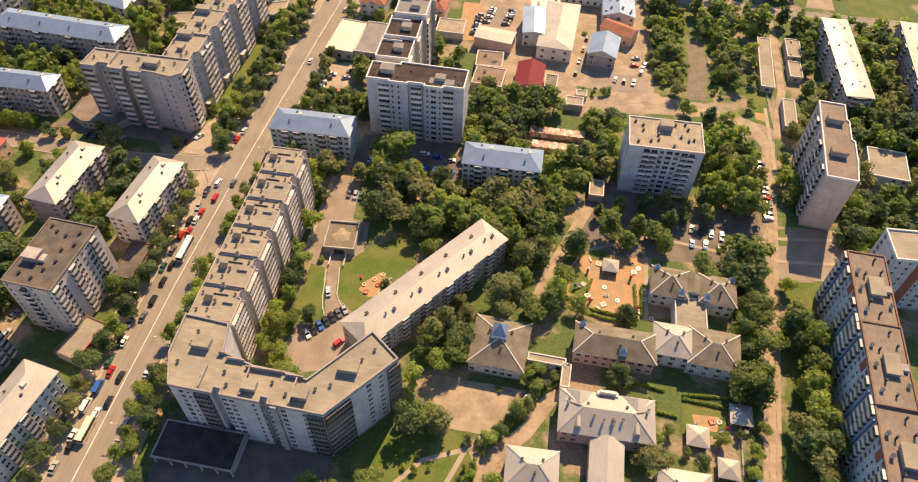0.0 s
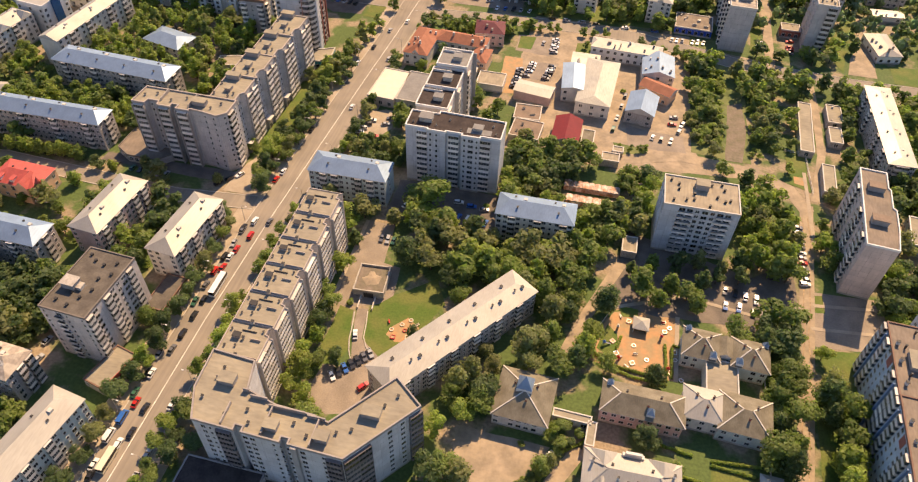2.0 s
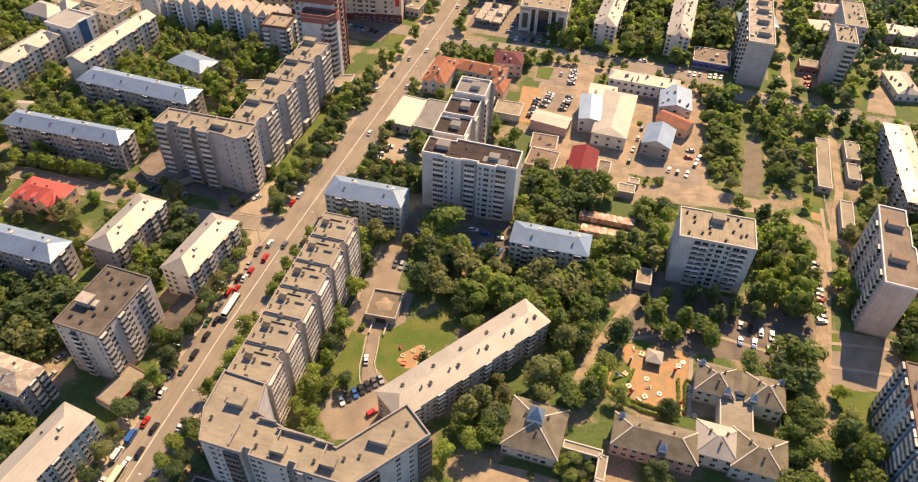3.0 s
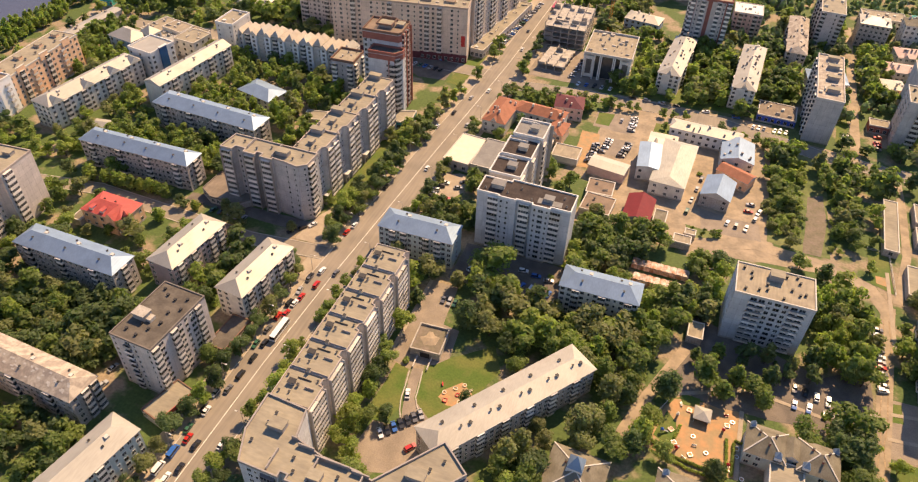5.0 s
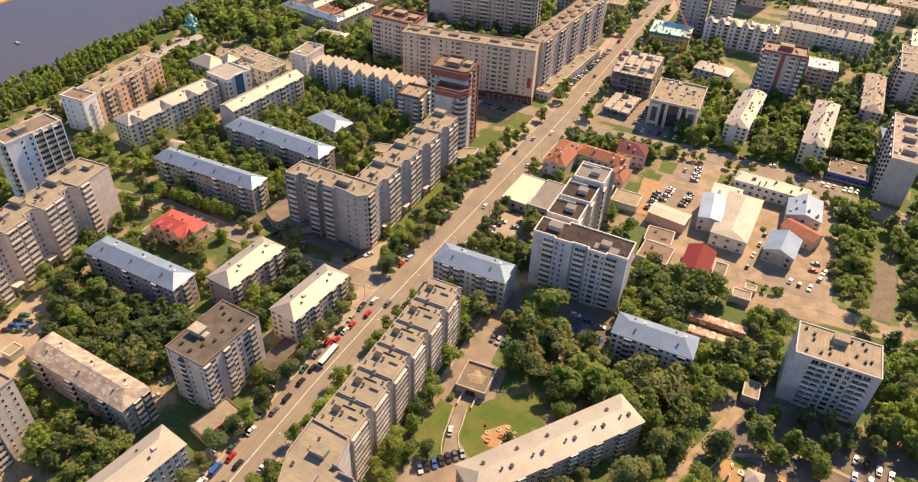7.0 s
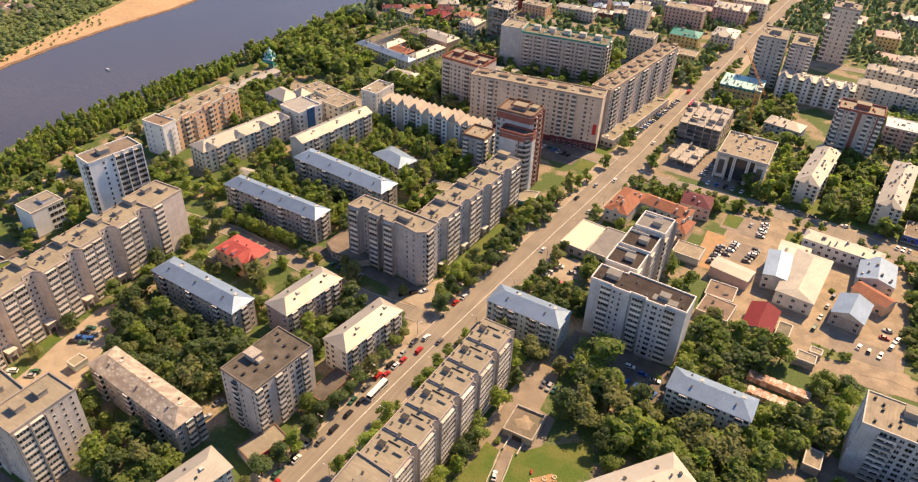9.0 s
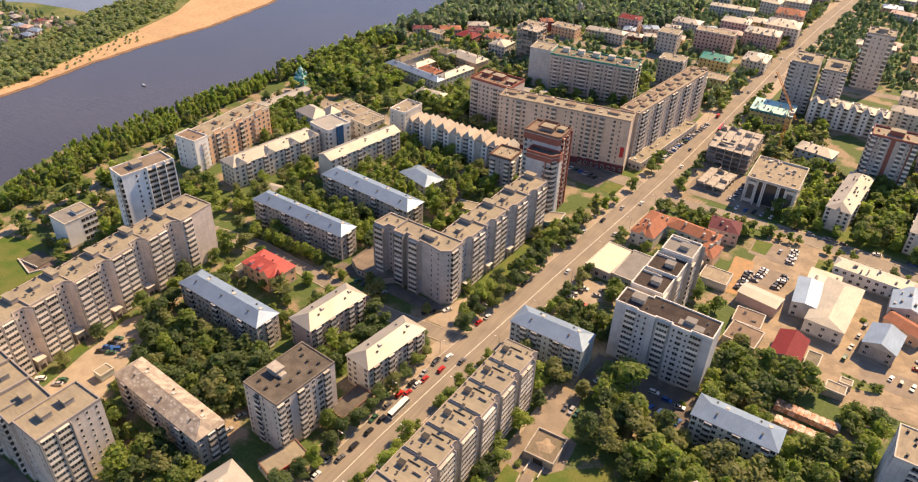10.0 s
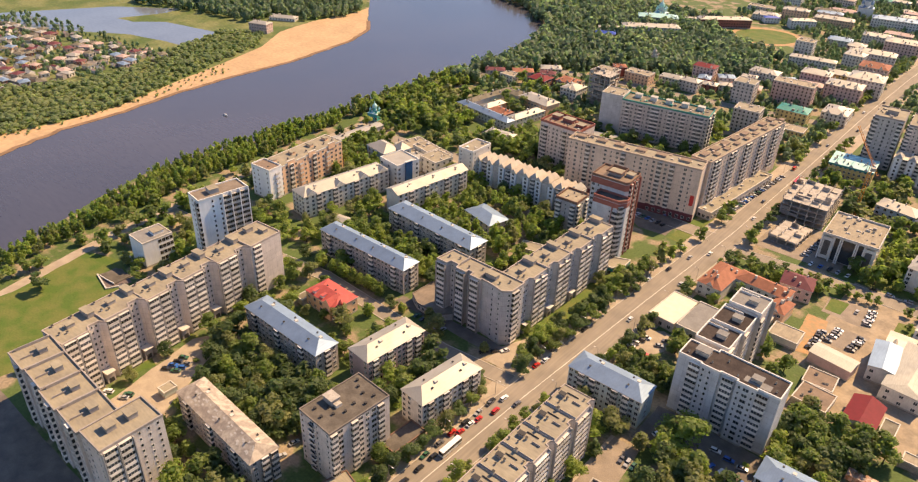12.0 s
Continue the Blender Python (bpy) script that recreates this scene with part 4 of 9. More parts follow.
patch("yard", [(-76, 135), (-66, 136), (-70, 150), (-72, 162), (-68, 163), (-66, 149), (-57, 142), (-55, 120), (-68, 116), (-78, 122)], 0.055, YARD_SUN, "sunny parking yard of a courtyard", bare=True)
for line in ([(-72.6, 160.3), (-71.2, 153), (-70.4, 147.5), (-68.9, 142.8), (-66.6, 138.3)], [(-67.8, 161.7), (-66.4, 155), (-65.5, 149.5), (-63.2, 145.6), (-59.5, 143.0)]):
    strip("kerb", line, 0.2, 0.2, KERB, "pale stone kerb of the courtyard drive", height=0.2)
patch("lawn", [(-79, 162), (-73.2, 161), (-71.4, 150), (-69.3, 142.5), (-71, 137), (-80, 134)], 0.05, GRASS, "green verge beside the courtyard drive", bare=True)
patch("sunken_court", [(-345, 127), (-329, 123.6), (-325.5, 135.6), (-341.6, 138.2)], 0.05, mat("court_paving", (0.17, 0.13, 0.115), vary=0.2, fine=2), "dark paved court beside the white office", bare=True)
for line in ([(-344.6, 126.6), (-329, 123.2), (-326, 130)], [(-349, 147), (-335, 142.5), (-321, 140)]):
    strip("low_wall", line, 0.35, 0.75, TRIM, "pale low wall by the sunken court", height=0.8)
for pts in ([(-266.9, 126.3), (-269.2, 132), (-261.2, 132.9), (-259.2, 125.3)], [(-264, 105.6), (-263.6, 110.2), (-258.1, 108.7), (-260.2, 98.7)], [(-254.5, 104), (-252.6, 108.1), (-243, 107.7), (-238, 98), (-242, 103)], [(-72, 112), (-58, 116), (-56, 108), (-66, 106)]):
    patch("lawn", pts, 0.06, GRASS, "small bright green plot beside the drive", bare=True)
patch("lawn", [(60, 126.8), (75, 127.2), (74.5, 117.6), (59.5, 114.4)], 0.05, GRASS, "kindergarten grass plot with play things", bare=True)
patch("sand_pit", [(63, 123), (72, 123.5), (71, 118), (64, 117.5)], 0.05, CLAY, "trodden sand among the grass")
patch("lawn", [(77.5, 130), (84, 131), (90, 176), (79, 176)], 0.05, GRASS, "grass under the trees of the lane")
patch("lawn", [(96, 166), (112, 166), (108, 92), (95, 96)], 0.05, GRASS, "grass under the trees beside the blue block")
patch("lawn", [(98, 222), (100.5, 222), (101.5, 206), (98.5, 206)], 0.05, GRASS, "narrow grass island between drives")
patch("lawn", [(24, 192), (46, 198), (60, 201), (60, 197), (48, 191)], 0.05, GRASS, "green lawn behind the kindergarten")
patch("sand_yard", [(17, 160), (20, 176), (26, 189), (48, 189), (48, 158)], 0.05, CLAY, "orange sandy kindergarten playground", bare=True)
patch("lawn", [(22, 184), (48, 198), (52, 190), (28, 186)], 0.07, GRASS, "green strip of grass")
patch("yard", [(-40, 400), (52, 400), (52, 300), (56, 287), (84, 288), (82, 279), (8, 270), (-26, 278), (-42, 330)], 0.04, DIRT, "sandy industrial yard with wheel tracks", bare=True)
patch("yard", [(24, 230), (22, 190), (40, 186), (76, 190), (94, 200), (94, 226), (76, 216)], 0.045, YARD_SHADE, "asphalt parking yard between blocks", bare=True)
patch("yard", [(96, 214), (126, 216), (128, 190), (98, 186)], 0.048, YARD_SUN, "asphalt yard in front of a tall block", bare=True)
patch("lawn", [(98, 212), (104, 213), (104, 204), (98, 203)], 0.09, GRASS, "small round patch of grass")
patch("lawn", [(100, 186), (124, 188), (122, 168), (102, 168)], 0.05, GRASS, "rough sunny lawn between trees", bare=True)
patch("yard", [(-24, 123), (8, 122), (4, 112), (-5, 104), (-22, 104)], 0.045, DIRT, "bare brown ground near the pavilion", bare=True)
patch("lawn", [(-28, 103), (-8, 100), (-6, 84), (-30, 80)], 0.045, GRASS, "bright rough grass", bare=True)
street([(18, 124), (9, 107), (-1, 96), (-4, 80)], 2.6, "narrow sandy path", 0.055, DIRT, False, "lane")
patch("yard", [(-77, 213), (-30, 213), (-28, 238), (-77, 238)], 0.05, YARD_SHADE, "shaded asphalt yard at the foot of the white block", bare=True)
patch("yard", [(-107, 282), (-99, 287), (-92, 286), (-92, 262), (-106, 257)], 0.05, PAVING, "sunlit parking yard by a flat shop", bare=True)
patch("lawn", [(-98, 262), (-92, 272), (-90, 262), (-95, 256)], 0.07, GRASS, "small bright lawn")
patch("lawn", [(-140, 372), (-136, 404), (-127, 416), (-125, 394), (-132, 372)], 0.06, GRASS, "dry grass plot at the crossing", bare=True)
patch("yard", [(-250, 76), (-262, 130), (-254, 146), (-240, 118), (-226, 90)], 0.045, PAVING, "sunlit courtyard drive of a grey block", bare=True)
patch("lawn", [(-151, 240), (-149, 300), (-140, 300), (-137, 238)], 0.05, GRASS, "bright green strip beside the block", bare=True)
patch("yard", [(-214, 216), (-140, 216), (-140, 224), (-214, 222)], 0.045, YARD_SHADE, "shaded asphalt yard", bare=True)
patch("lawn", [(-190, 188), (-168, 196), (-166, 188), (-198, 168)], 0.045, GRASS, "dry grass between low houses", bare=True)
patch("yard", [(-95, 446), (-50, 446), (-50, 402), (-98, 402)], 0.045, YARD_SUN, "asphalt square by a hall", bare=True)
patch("yard", [(-52, 450), (60, 454), (60, 404), (-46, 402)], 0.042, GRASS, "green yard with trees")
patch("yard", [(50, 400), (78, 400), (80, 290), (52, 292)], 0.042, MEADOW, "overgrown green strip", bare=True)
patch("yard", [(70, 336), (77, 340), (79, 318), (76, 290), (68, 290), (69, 312)], 0.06, TRACK, "bare brown track in the grass")
patch("yard", [(-34, 350), (-19.2, 351.6), (-21, 333.6), (-37, 333)], 0.05, YARD_SUN, "grey parking lot of the works yard", bare=True)
patch("yard", [(-46, 376), (-22.7, 378), (-25.5, 358), (-45.5, 359)], 0.05, YARD_SUN, "fenced parking lot with worn asphalt", bare=True)
patch("lawn", [(-45, 375), (-36, 376), (-37, 362), (-45, 362)], 0.05, GRASS, "grass corner of the parking lot", bare=True)
patch("lawn", [(-12.5, 376), (-2, 377.5), (-1, 361), (-12.5, 360)], 0.05, GRASS, "green plot behind the workshop")
patch("yard", [(19.5, 306), (31, 303), (48, 303), (50, 290), (22.4, 289)], 0.05, YARD_SUN, "grey asphalt yard before the workshop", bare=True)
patch("lawn", [(14.8, 290), (30, 289), (34, 281.5), (19.6, 278)], 0.05, MEADOW, "overgrown scrub strip beside the track", bare=True)
patch("yard", [(139, 400), (136, 383), (151, 383), (152, 400), (152, 433), (174, 455), (148, 450), (146, 418)], 0.05, DIRT, "bare sandy lot with a white house", bare=True)
patch("lawn", [(147, 462), (149, 450), (144, 420), (137, 404), (134, 384), (130, 392), (131, 420)], 0.05, GRASS, "curved green strip beside the sandy lot", bare=True)
patch("lawn", [(160, 398), (190, 400), (190, 380), (160, 380)], 0.05, GRASS, "bright green lawn", bare=True)
patch("lawn", [(89, 440), (91, 440), (90.8, 396), (84, 396), (85, 410)], 0.05, GRASS, "green strip beside a block", bare=True)
patch("pavement", [(66, 388), (90, 384), (90, 380), (68, 383.5)], 0.05, DIRT, "sunny trodden pavement", bare=True)
patch("running_track", [(-262 + 47 * math.cos(k * 0.314) * 0.74 - 36 * math.sin(k * 0.314) * 0.5, 876 + 47 * math.cos(k * 0.314) * 0.45 + 36 * math.sin(k * 0.314)) for k in range(20)], 0.05, CLAY, "sandy running track round the stadium field", bare=True)
patch("stadium_field", [(-262 + 40 * math.cos(k * 0.314) * 0.74 - 29 * math.sin(k * 0.314) * 0.5, 876 + 40 * math.cos(k * 0.314) * 0.45 + 29 * math.sin(k * 0.314)) for k in range(20)], 0.05, GRASS, "green stadium field", bare=True)
foot([(-310, 850), (-240, 822), (-214, 890), (-262, 930)], 2.0)
for k, off in enumerate((-1.3, 1.0)):
    wavy = [(float(np.interp(y, [60, 103, 160, 200, 267, 330], [88, 87.4, 93, 97.2, 103, 107])) + off + noise.noise((y * 0.06, k * 9.0, 0)) * 1.1, y) for y in range(60, 262, 6)]
    strip("wheel_rut", wavy, 0.22, 0.07, RUT, "faint wheel rut in the dirt lane")
for line in ([(24, 187), (50, 199), (76, 196), (96, 205)], [(98, 195), (126, 198)], [(-14, 84), (-9, 98), (-2, 106)], [(-9, 98), (-22, 92), (-30, 82)], [(48, 188), (48, 158)], [(100, 207), (128, 211)], [(-83, 163), (-83, 209)], [(104, 290), (104, 240)], [(-200, 196), (-180, 192), (-165, 200)]):
    strip("footpath", line, 0.8, 0.075, PAVING, "narrow trodden footpath over the grass")
shore = [(-520, -300), (-525.5, 90), (-533.5, 154), (-548, 202), (-549, 247), (-558, 304), (-562, 365), (-560, 430), (-573, 518), (-593, 563), (-624, 592)]
wavy = []
for (x0, y0), (x1, y1) in zip(shore, shore[1:]):
    n = max(1, int(math.dist((x0, y0), (x1, y1)) / 7))
    wavy += [(x0 + (x1 - x0) * i / n + noise.noise((y0 * 0.1 + i * 0.9, x0, 0)) * 2.6, y0 + (y1 - y0) * i / n) for i in range(n)]
strip("wet_sand", wavy, 2.2, 0.02, WET, "dark wet sand at the waterline")
patch("yard", [(-330, 57), (-190, 56), (-186, 10), (-340, 10)], 0.05, YARD_SHADE, "shaded asphalt yard behind the beige wing")
patch("yard", [(-50, 352), (-40, 352), (-36, 318), (-48, 316)], 0.05, CLAY, "orange dug earth beside parked cars", bare=True)
patch("lawn", [(96, 302), (105, 302), (106, 276), (97, 280)], 0.05, GRASS, "small fenced green playground plot", bare=True)
patch("sand_pit", [(99, 286), (104, 286), (104, 280), (99, 281)], 0.05, CLAY, "trodden sand on the green plot")
patch("pavement", [(-151, 211), (-137, 211), (-136, 236), (-145, 238), (-151, 224)], 0.05, PAVING, "sunlit pinkish forecourt of the slab", bare=True)
OPEN.append([(-6, 238), (22, 238), (24, 257), (-6, 257)])  # before the tin garages
patch("yard", [(-250, 300), (-236, 332), (-206, 326), (-196, 312), (-206, 296), (-228, 296)], 0.05, TRACK, "bare trodden ground round the court house")
patch("lawn", [(-200, 294), (-182, 300), (-184, 312), (-198, 312)], 0.05, GRASS, "green ground beside the court hut", bare=True)
patch("pavement", [(-340, 372), (-296, 366), (-290, 356), (-298, 352), (-342, 364)], 0.05, PAVING, "pale paved square by the halls", bare=True)
street([(25, 211), (18.2, 193), (11.5, 174), (6.3, 155)], 2.2, "pinkish trodden path beside the kindergarten", 0.05, DIRT, False, "lane")
patch("lawn", [(46.6, 172.2), (52.4, 171.6), (52, 166), (47, 167)], 0.05, GRASS, "grass corner of the kindergarten yard", bare=True)
patch("lawn", [(19, 166), (24, 163.5), (27, 168), (26, 174), (22, 178)], 0.05, GRASS, "worn grass edge of the kindergarten yard", bare=True)
patch("lawn", [(26, 188), (33, 188), (33, 184), (27, 183)], 0.05, GRASS, "worn grass edge of the kindergarten yard", bare=True)
patch("yard", [(-186, 402), (-141, 403), (-141, 374), (-158, 372), (-190, 392)], 0.05, YARD_SHADE, "shaded asphalt parking before the long block", bare=True)
patch("yard", [(-104, 62), (-60, 62), (-50, 80), (-50, 88), (-102, 92), (-104, 88)], 0.05, YARD_SHADE, "shaded asphalt before the angular block", bare=True)
patch("lawn", [(-36, 100), (-12, 103), (-6, 94), (-14, 82), (-34, 78), (-44, 86)], 0.05, GRASS, "lush rough grass beside the path", bare=True)


# ---- five-storey houses with tin roofs ----
def low_block(x, y, sx, sy, yaw, label, wall=None, roof=None, z=14.5, floors=5, rise=3.1, s="wbwwbw", e="ww", w="", hip=0.8, name="apartment_house"):
    """A long walk-up house: hipped tin roof, roof hatches, chimneys, windows and balconies."""
    B = house(name, x, y, yaw, label, "house")
    x0, y0, x1, y1 = -sx / 2, -sy / 2, sx / 2, sy / 2
    walls(B, rectangle(x0, y0, x1, y1), 0, z, wall or PLASTER)
    hip_roof(B, x0, y0, x1, y1, z, rise, roof or METAL, hip=hip)
    sh = (z - 0.9) / floors
    row(B, "S", x0, x1, y0, 0.7, floors, sh, s)
    row(B, "E", y0, y1, x1, 0.7, floors, sh, e)
    if w:
        row(B, "W", y0, y1, x0, 0.7, floors, sh, w)
    rng = random.Random(int(x * 7 + y))
    long, across = (sx, sy) if sx > sy else (sy, sx)
    n = max(2, int(long / 15))
    for i in range(n):
        a = -long / 2 + long * (i + 0.5) / n
        for side in (-0.22, 0.25):
            o = across * side + rng.uniform(-0.3, 0.3)
            zz = z + rise * (1 - abs(side) * 1.9)
            px, py = (a + rng.uniform(-1.5, 1.5), o)
            vents(B, [(px, py) if sx > sy else (py, px)], zz - 0.4, 0.6, 0.9)
        q = (a + 3, across * 0.12) if sx > sy else (across * 0.12, a + 3)
        part("roof_hatch", box_mesh("roof_hatch", [(q[0] - 0.7, q[1] - 0.7, z + rise * 0.55, q[0] + 0.7, q[1] + 0.7, z + rise * 0.98, 0)], [TRIM]), B)
    return B


low_block(-146.8, 175.3, 12.7, 33.2, -6, "cream five-storey house with a white hipped tin roof", PLASTER, METAL, 15, 5, s="ww.w", e="wbwwbwwwbwbw")
low_block(-182.2, 178.7, 13.0, 32.6, -5.3, "pale pinkish four-storey house with a white tin roof", PLASTER_K, METAL, 14.5, 5, s="w..w", e="wbwwbwwwbwbw")
low_block(-221.7, 156.3, 50.9, 12.2, -1.3, "grey five-storey house with a bluish tin roof", BRICK_S, METAL_B, 15, 5, s="wwbwwnwwbwwnwwbwww", e="wbw")
SLATED = low_block(-193.7, 102.7, 52.0, 11.8, -3.7, "grey five-storey house with a weathered slate roof", BRICK_S, SLATE_L, 15, 5, s="wwbwwnwwbwwnwwbwww", e="wbb")
prng = random.Random(8)
items = []
for k in range(46):
    px, d = prng.uniform(-20, 23), prng.uniform(0.5, 5.2) if prng.random() < 0.75 else 1.2
    items.append((px, d, prng.uniform(0.5, 1.5), prng.uniform(0.4, 0.9)))
tilt = math.atan2(3.1, 6.4)
tagged(part("mended_slating", box_mesh("mended_slating", [(px, -d - h, 0.02, px + w, -d, 0.05, 0) for px, d, w, h in items], [TRIM]), SLATED, pose(0, 0, 18.12, math.degrees(tilt), 0, 0)), kind="stuff")
low_block(-149.5, 74, 12.3, 44, -10, "mint green five-storey house with a white tin roof", PLASTER_G, METAL, 15, 5, s="w.w", e="wwbwnwbwwbwnwww")
low_block(-234, 270, 64, 13.5, -2.8, "grey five-storey house with a blue-grey tin roof", BRICK_S, METAL_B, 15, 5, s="wwbwwnwwbwwnwwbwwnwwbww", e="wbw")
low_block(-245.5, 228, 62, 11.5, 0.9, "grey five-storey house with a blue-grey tin roof behind poplars", BRICK_S, METAL_B, 15, 5, s="wwbwwnwwbwwnwwbwwnwwbww", e="wbw")
low_block(-94.9, 224.5, 34, 12.8, 0.9, "pale mint five-storey house with a bluish tin roof", PLASTER_G, METAL_B, 15, 5, s="wwbnbwnwbnbww", e=".w.")
low_block(-13, 218.3, 31.6, 12.4, 0.8, "pale five-storey house with a bluish tin roof among trees", PLASTER, METAL_B, 15, 5, s="wwbwnwbwnwbw", e="w.w", w="w.w")
low_block(-11, 437, 13, 54, -4, "white-roofed five-storey house among trees", PLASTER, METAL, 14, 5, s="w.ww", e="wwbwwbww", w="wbwwwbww")
low_block(31.7, 440, 13.2, 60, -3, "long five-storey house with a pale tin roof", PLASTER, METAL, 14, 5, s="w.ww", w="wwbwwnwbwww")
low_block(58.5, 499.5, 12, 58, -1, "long five-storey house with a dull roof", BRICK_S, SLATE_L, 14, 5, s="w.ww", w="wwbwwbww")
low_block(141, 319.7, 11.8, 62.5, 1.2, "long five-storey house with a bright white flat-pitched roof", BRICK_S, METAL, 14, 5, 1.0, s="wbbw", e="", w="wwbwwbwwnwbwwbww")
low_block(178, 325, 11.8, 60, -3, "long five-storey house with a pale weathered tin roof", BRICK_S, TIN_OLD, 14, 5, 1.0, s="wbbw", e="", w="wwbwwbwwnwbwwbww")

# the long house with a white roof in the courtyard, turned to the street grid
B = house("apartment_house", -31.6, 153, 53.5, "long five-storey house with a broad white tin roof", "house")
walls(B, rectangle(-33.7, -6.5, 33.7, 6.5), 0, 13.2, BRICK_S)
hip_roof(B, -33.7, -6.5, 33.7, 6.5, 13.2, 2.2, METAL, 0.6, 0.75)
row(B, "S", -33.7, 33.7, -6.5, 0.7, 5, 2.5, "wwbwnwbwwwbwnwbwwwbwnwbwww")
row(B, "W", -6.5, 6.5, -33.7, 0.7, 5, 2.5, "w.w")
row(B, "E", -6.5, 6.5, 33.7, 0.7, 5, 2.5, "w.w")
vents(B, [(x, 2.4) for x in (-26, -13, -1, 11, 24)] + [(x + 2, -2.6) for x in (-20, -8, 5, 17, 28)], 14.3, 0.9, 1.0)
vents(B, [(x, -2.2) for x in (-21.5, -9.5, 3.5, 15.5, 26.5)], 14.3, 0.5, 1.3)

# ---- brown-roofed nine-storey block with its shop annexes ----
B = house("apartment_block", -157.2, 131.4, -3.5, "nine-storey panel block with a dark brown flat roof", "apartment block")
walls(B, rectangle(-9, -14.2, 9, 14.2), 0, 26, PANEL_P)
flat_roof(B, rectangle(-9, -14.2, 9, 14.2), 26, BITUMEN_D, COPING_G, 0.45)
row(B, "E", -14.2, 14.2, 9, 1.0, 9, 2.72, ".bvwvb.vb"[::-1])
row(B, "S", -9, 9, -14.2, 1.0, 9, 2.72, "n.on.n")
hut(B, -4, -3, 5, 4, 26, 2.6, PANEL, CONCRETE)
part("lift_shaft", box_mesh("lift_shaft", [(-1.4, -4.4, 26, 0.6, -1.6, 27.4, 0)], [CONCRETE]), B)
vents(B, [(-5, -10), (0, -11), (2, -7), (-2, -6), (4, -3), (3, 2), (6, 5), (1, 8), (5, 10), (-3, 9), (-6, 11)], 26, 0.8, 0.8, DARK)
for px, py, sx, sy, yaw, lab in ((-145.5, 113.5, 9, 16, -14, "low shop annex with a red fascia and flat roof"), (-143.9, 148.8, 8.2, 17, -3, "low shop annex with a flat dark roof")):
    A = house("shop_annex", px, py, yaw, lab, "shop")
    walls(A, rectangle(-sx / 2, -sy / 2, sx / 2, sy / 2), 0, 4, PANEL)
    flat_roof(A, rectangle(-sx / 2, -sy / 2, sx / 2, sy / 2), 4, BITUMEN if "red" in lab else BITUMEN_D, COPING_B, 0.4)
    if "red" in lab:
        part("fascia", box_mesh("fascia", [(sx / 2 + 0.13, -sy / 2, 3.3, sx / 2 + 0.35, sy / 2, 5.0, 0)], [ROOF_RED]), A)
    row(A, "E", -sy / 2, sy / 2, sx / 2, 0.3, 1, 3.4, "ttttt")
    row(A, "S", -sx / 2, sx / 2, -sy / 2, 0.3, 1, 3.4, "t.t")

# ---- long stepped nine-storey block by the avenue ----
B = house("apartment_block", -94.4, 100, 0, "long stepped nine-storey panel block with grey flat roofs", "apartment block")
edges = [14.8, 28, 41, 54, 67, 80.5, 94.3]
for i, (a, b) in enumerate(zip(edges, edges[1:])):
    z = 26 + 0.25 * i
    x0, x1 = -7.4 + 0.25 * i, 6.9 + 0.12 * i
    Q = [(x0, a), (x1, a), (x1, b - 3.4), (x1 - 1.4, b - 3.0), (x1 - 1.4, b - 0.8), (x1, b), (x0, b)]
    walls(B, Q, 0, z, PANEL_P)
    flat_roof(B, Q, z, BITUMEN, PANEL_P, 0.4, 0.25)
    bars(B, "step_wall", [(x0 + 0.3, a + 0.35, z, -1.0, a + 0.5, z + 0.9, 0), (0.4, a + 0.35, z, x1 - 0.3, a + 0.5, z + 0.9, 0)], PANEL_P)
    vents(B, [(-0.3, a + 0.2)], z, 0.9, 1.5)
    bars(B, "step_wall", [(1.6, a + 7.2, z, 5.0, a + 7.4, z + 0.9, 0)], PANEL_P)
    hut(B, -3.2, a + 7.6, 2.2, 1.6, z, 1.3, PANEL, DARK)
    vents(B, [(-0.8, a + 7.2)], z, 0.7, 1.2)
    bars(B, "roof_rib", [(-2.6, a + 10.2, z, 2.4, a + 10.45, z + 0.5, 0)], DARK)
    vents(B, [(-5.6, a + 3.4), (-6, a + 10), (4.5, a + 11), (-2.2, a + 4)], z, 0.5, 0.8)
    row(B, "E", a + 0.1, b - 3.7, x1, 1.0, 9, 2.7, "ll")
    row(B, "E", b - 2.8, b - 0.9, x1 - 1.4, 1.0, 9, 2.7, "n")
    row(B, "S", x0, x1, a, 1.0, 9 if i == 0 else 0, 2.7, "w..w")
    fin(B, x1 + 0.05, a, x1 + 1.15, a + 0.3, 0, z - 0.5, PANEL_W)
    fin(B, x1 + 0.05, b - 3.8, x1 + 1.2, b - 3.45, 0, z - 0.5, PANEL_W)

# its bent head block
B = house("apartment_block", -70, 100, 0, "angular nine-storey white panel block with a wide grey roof", "apartment block")
P = [(-26.8, -9.8), (-13.5, -10.25), (-13.5, -8.4), (-11, -8.5), (-11, -10.33), (1, -10.74), (1, -8.9), (3.5, -9.0), (3.5, -10.83), (20.4, -11.4), (37.5, 10.4), (27.7, 18.5), (12.5, -1.3), (7.8, -0.1), (-4.5, 0.5), (-15, 3.5), (-17, 13.5), (-31.5, 14.6), (-31.0, 0.5)]
walls(B, P, 0, 28, PANEL_W)
flat_roof(B, P, 28, BITUMEN, PANEL, 0.8)
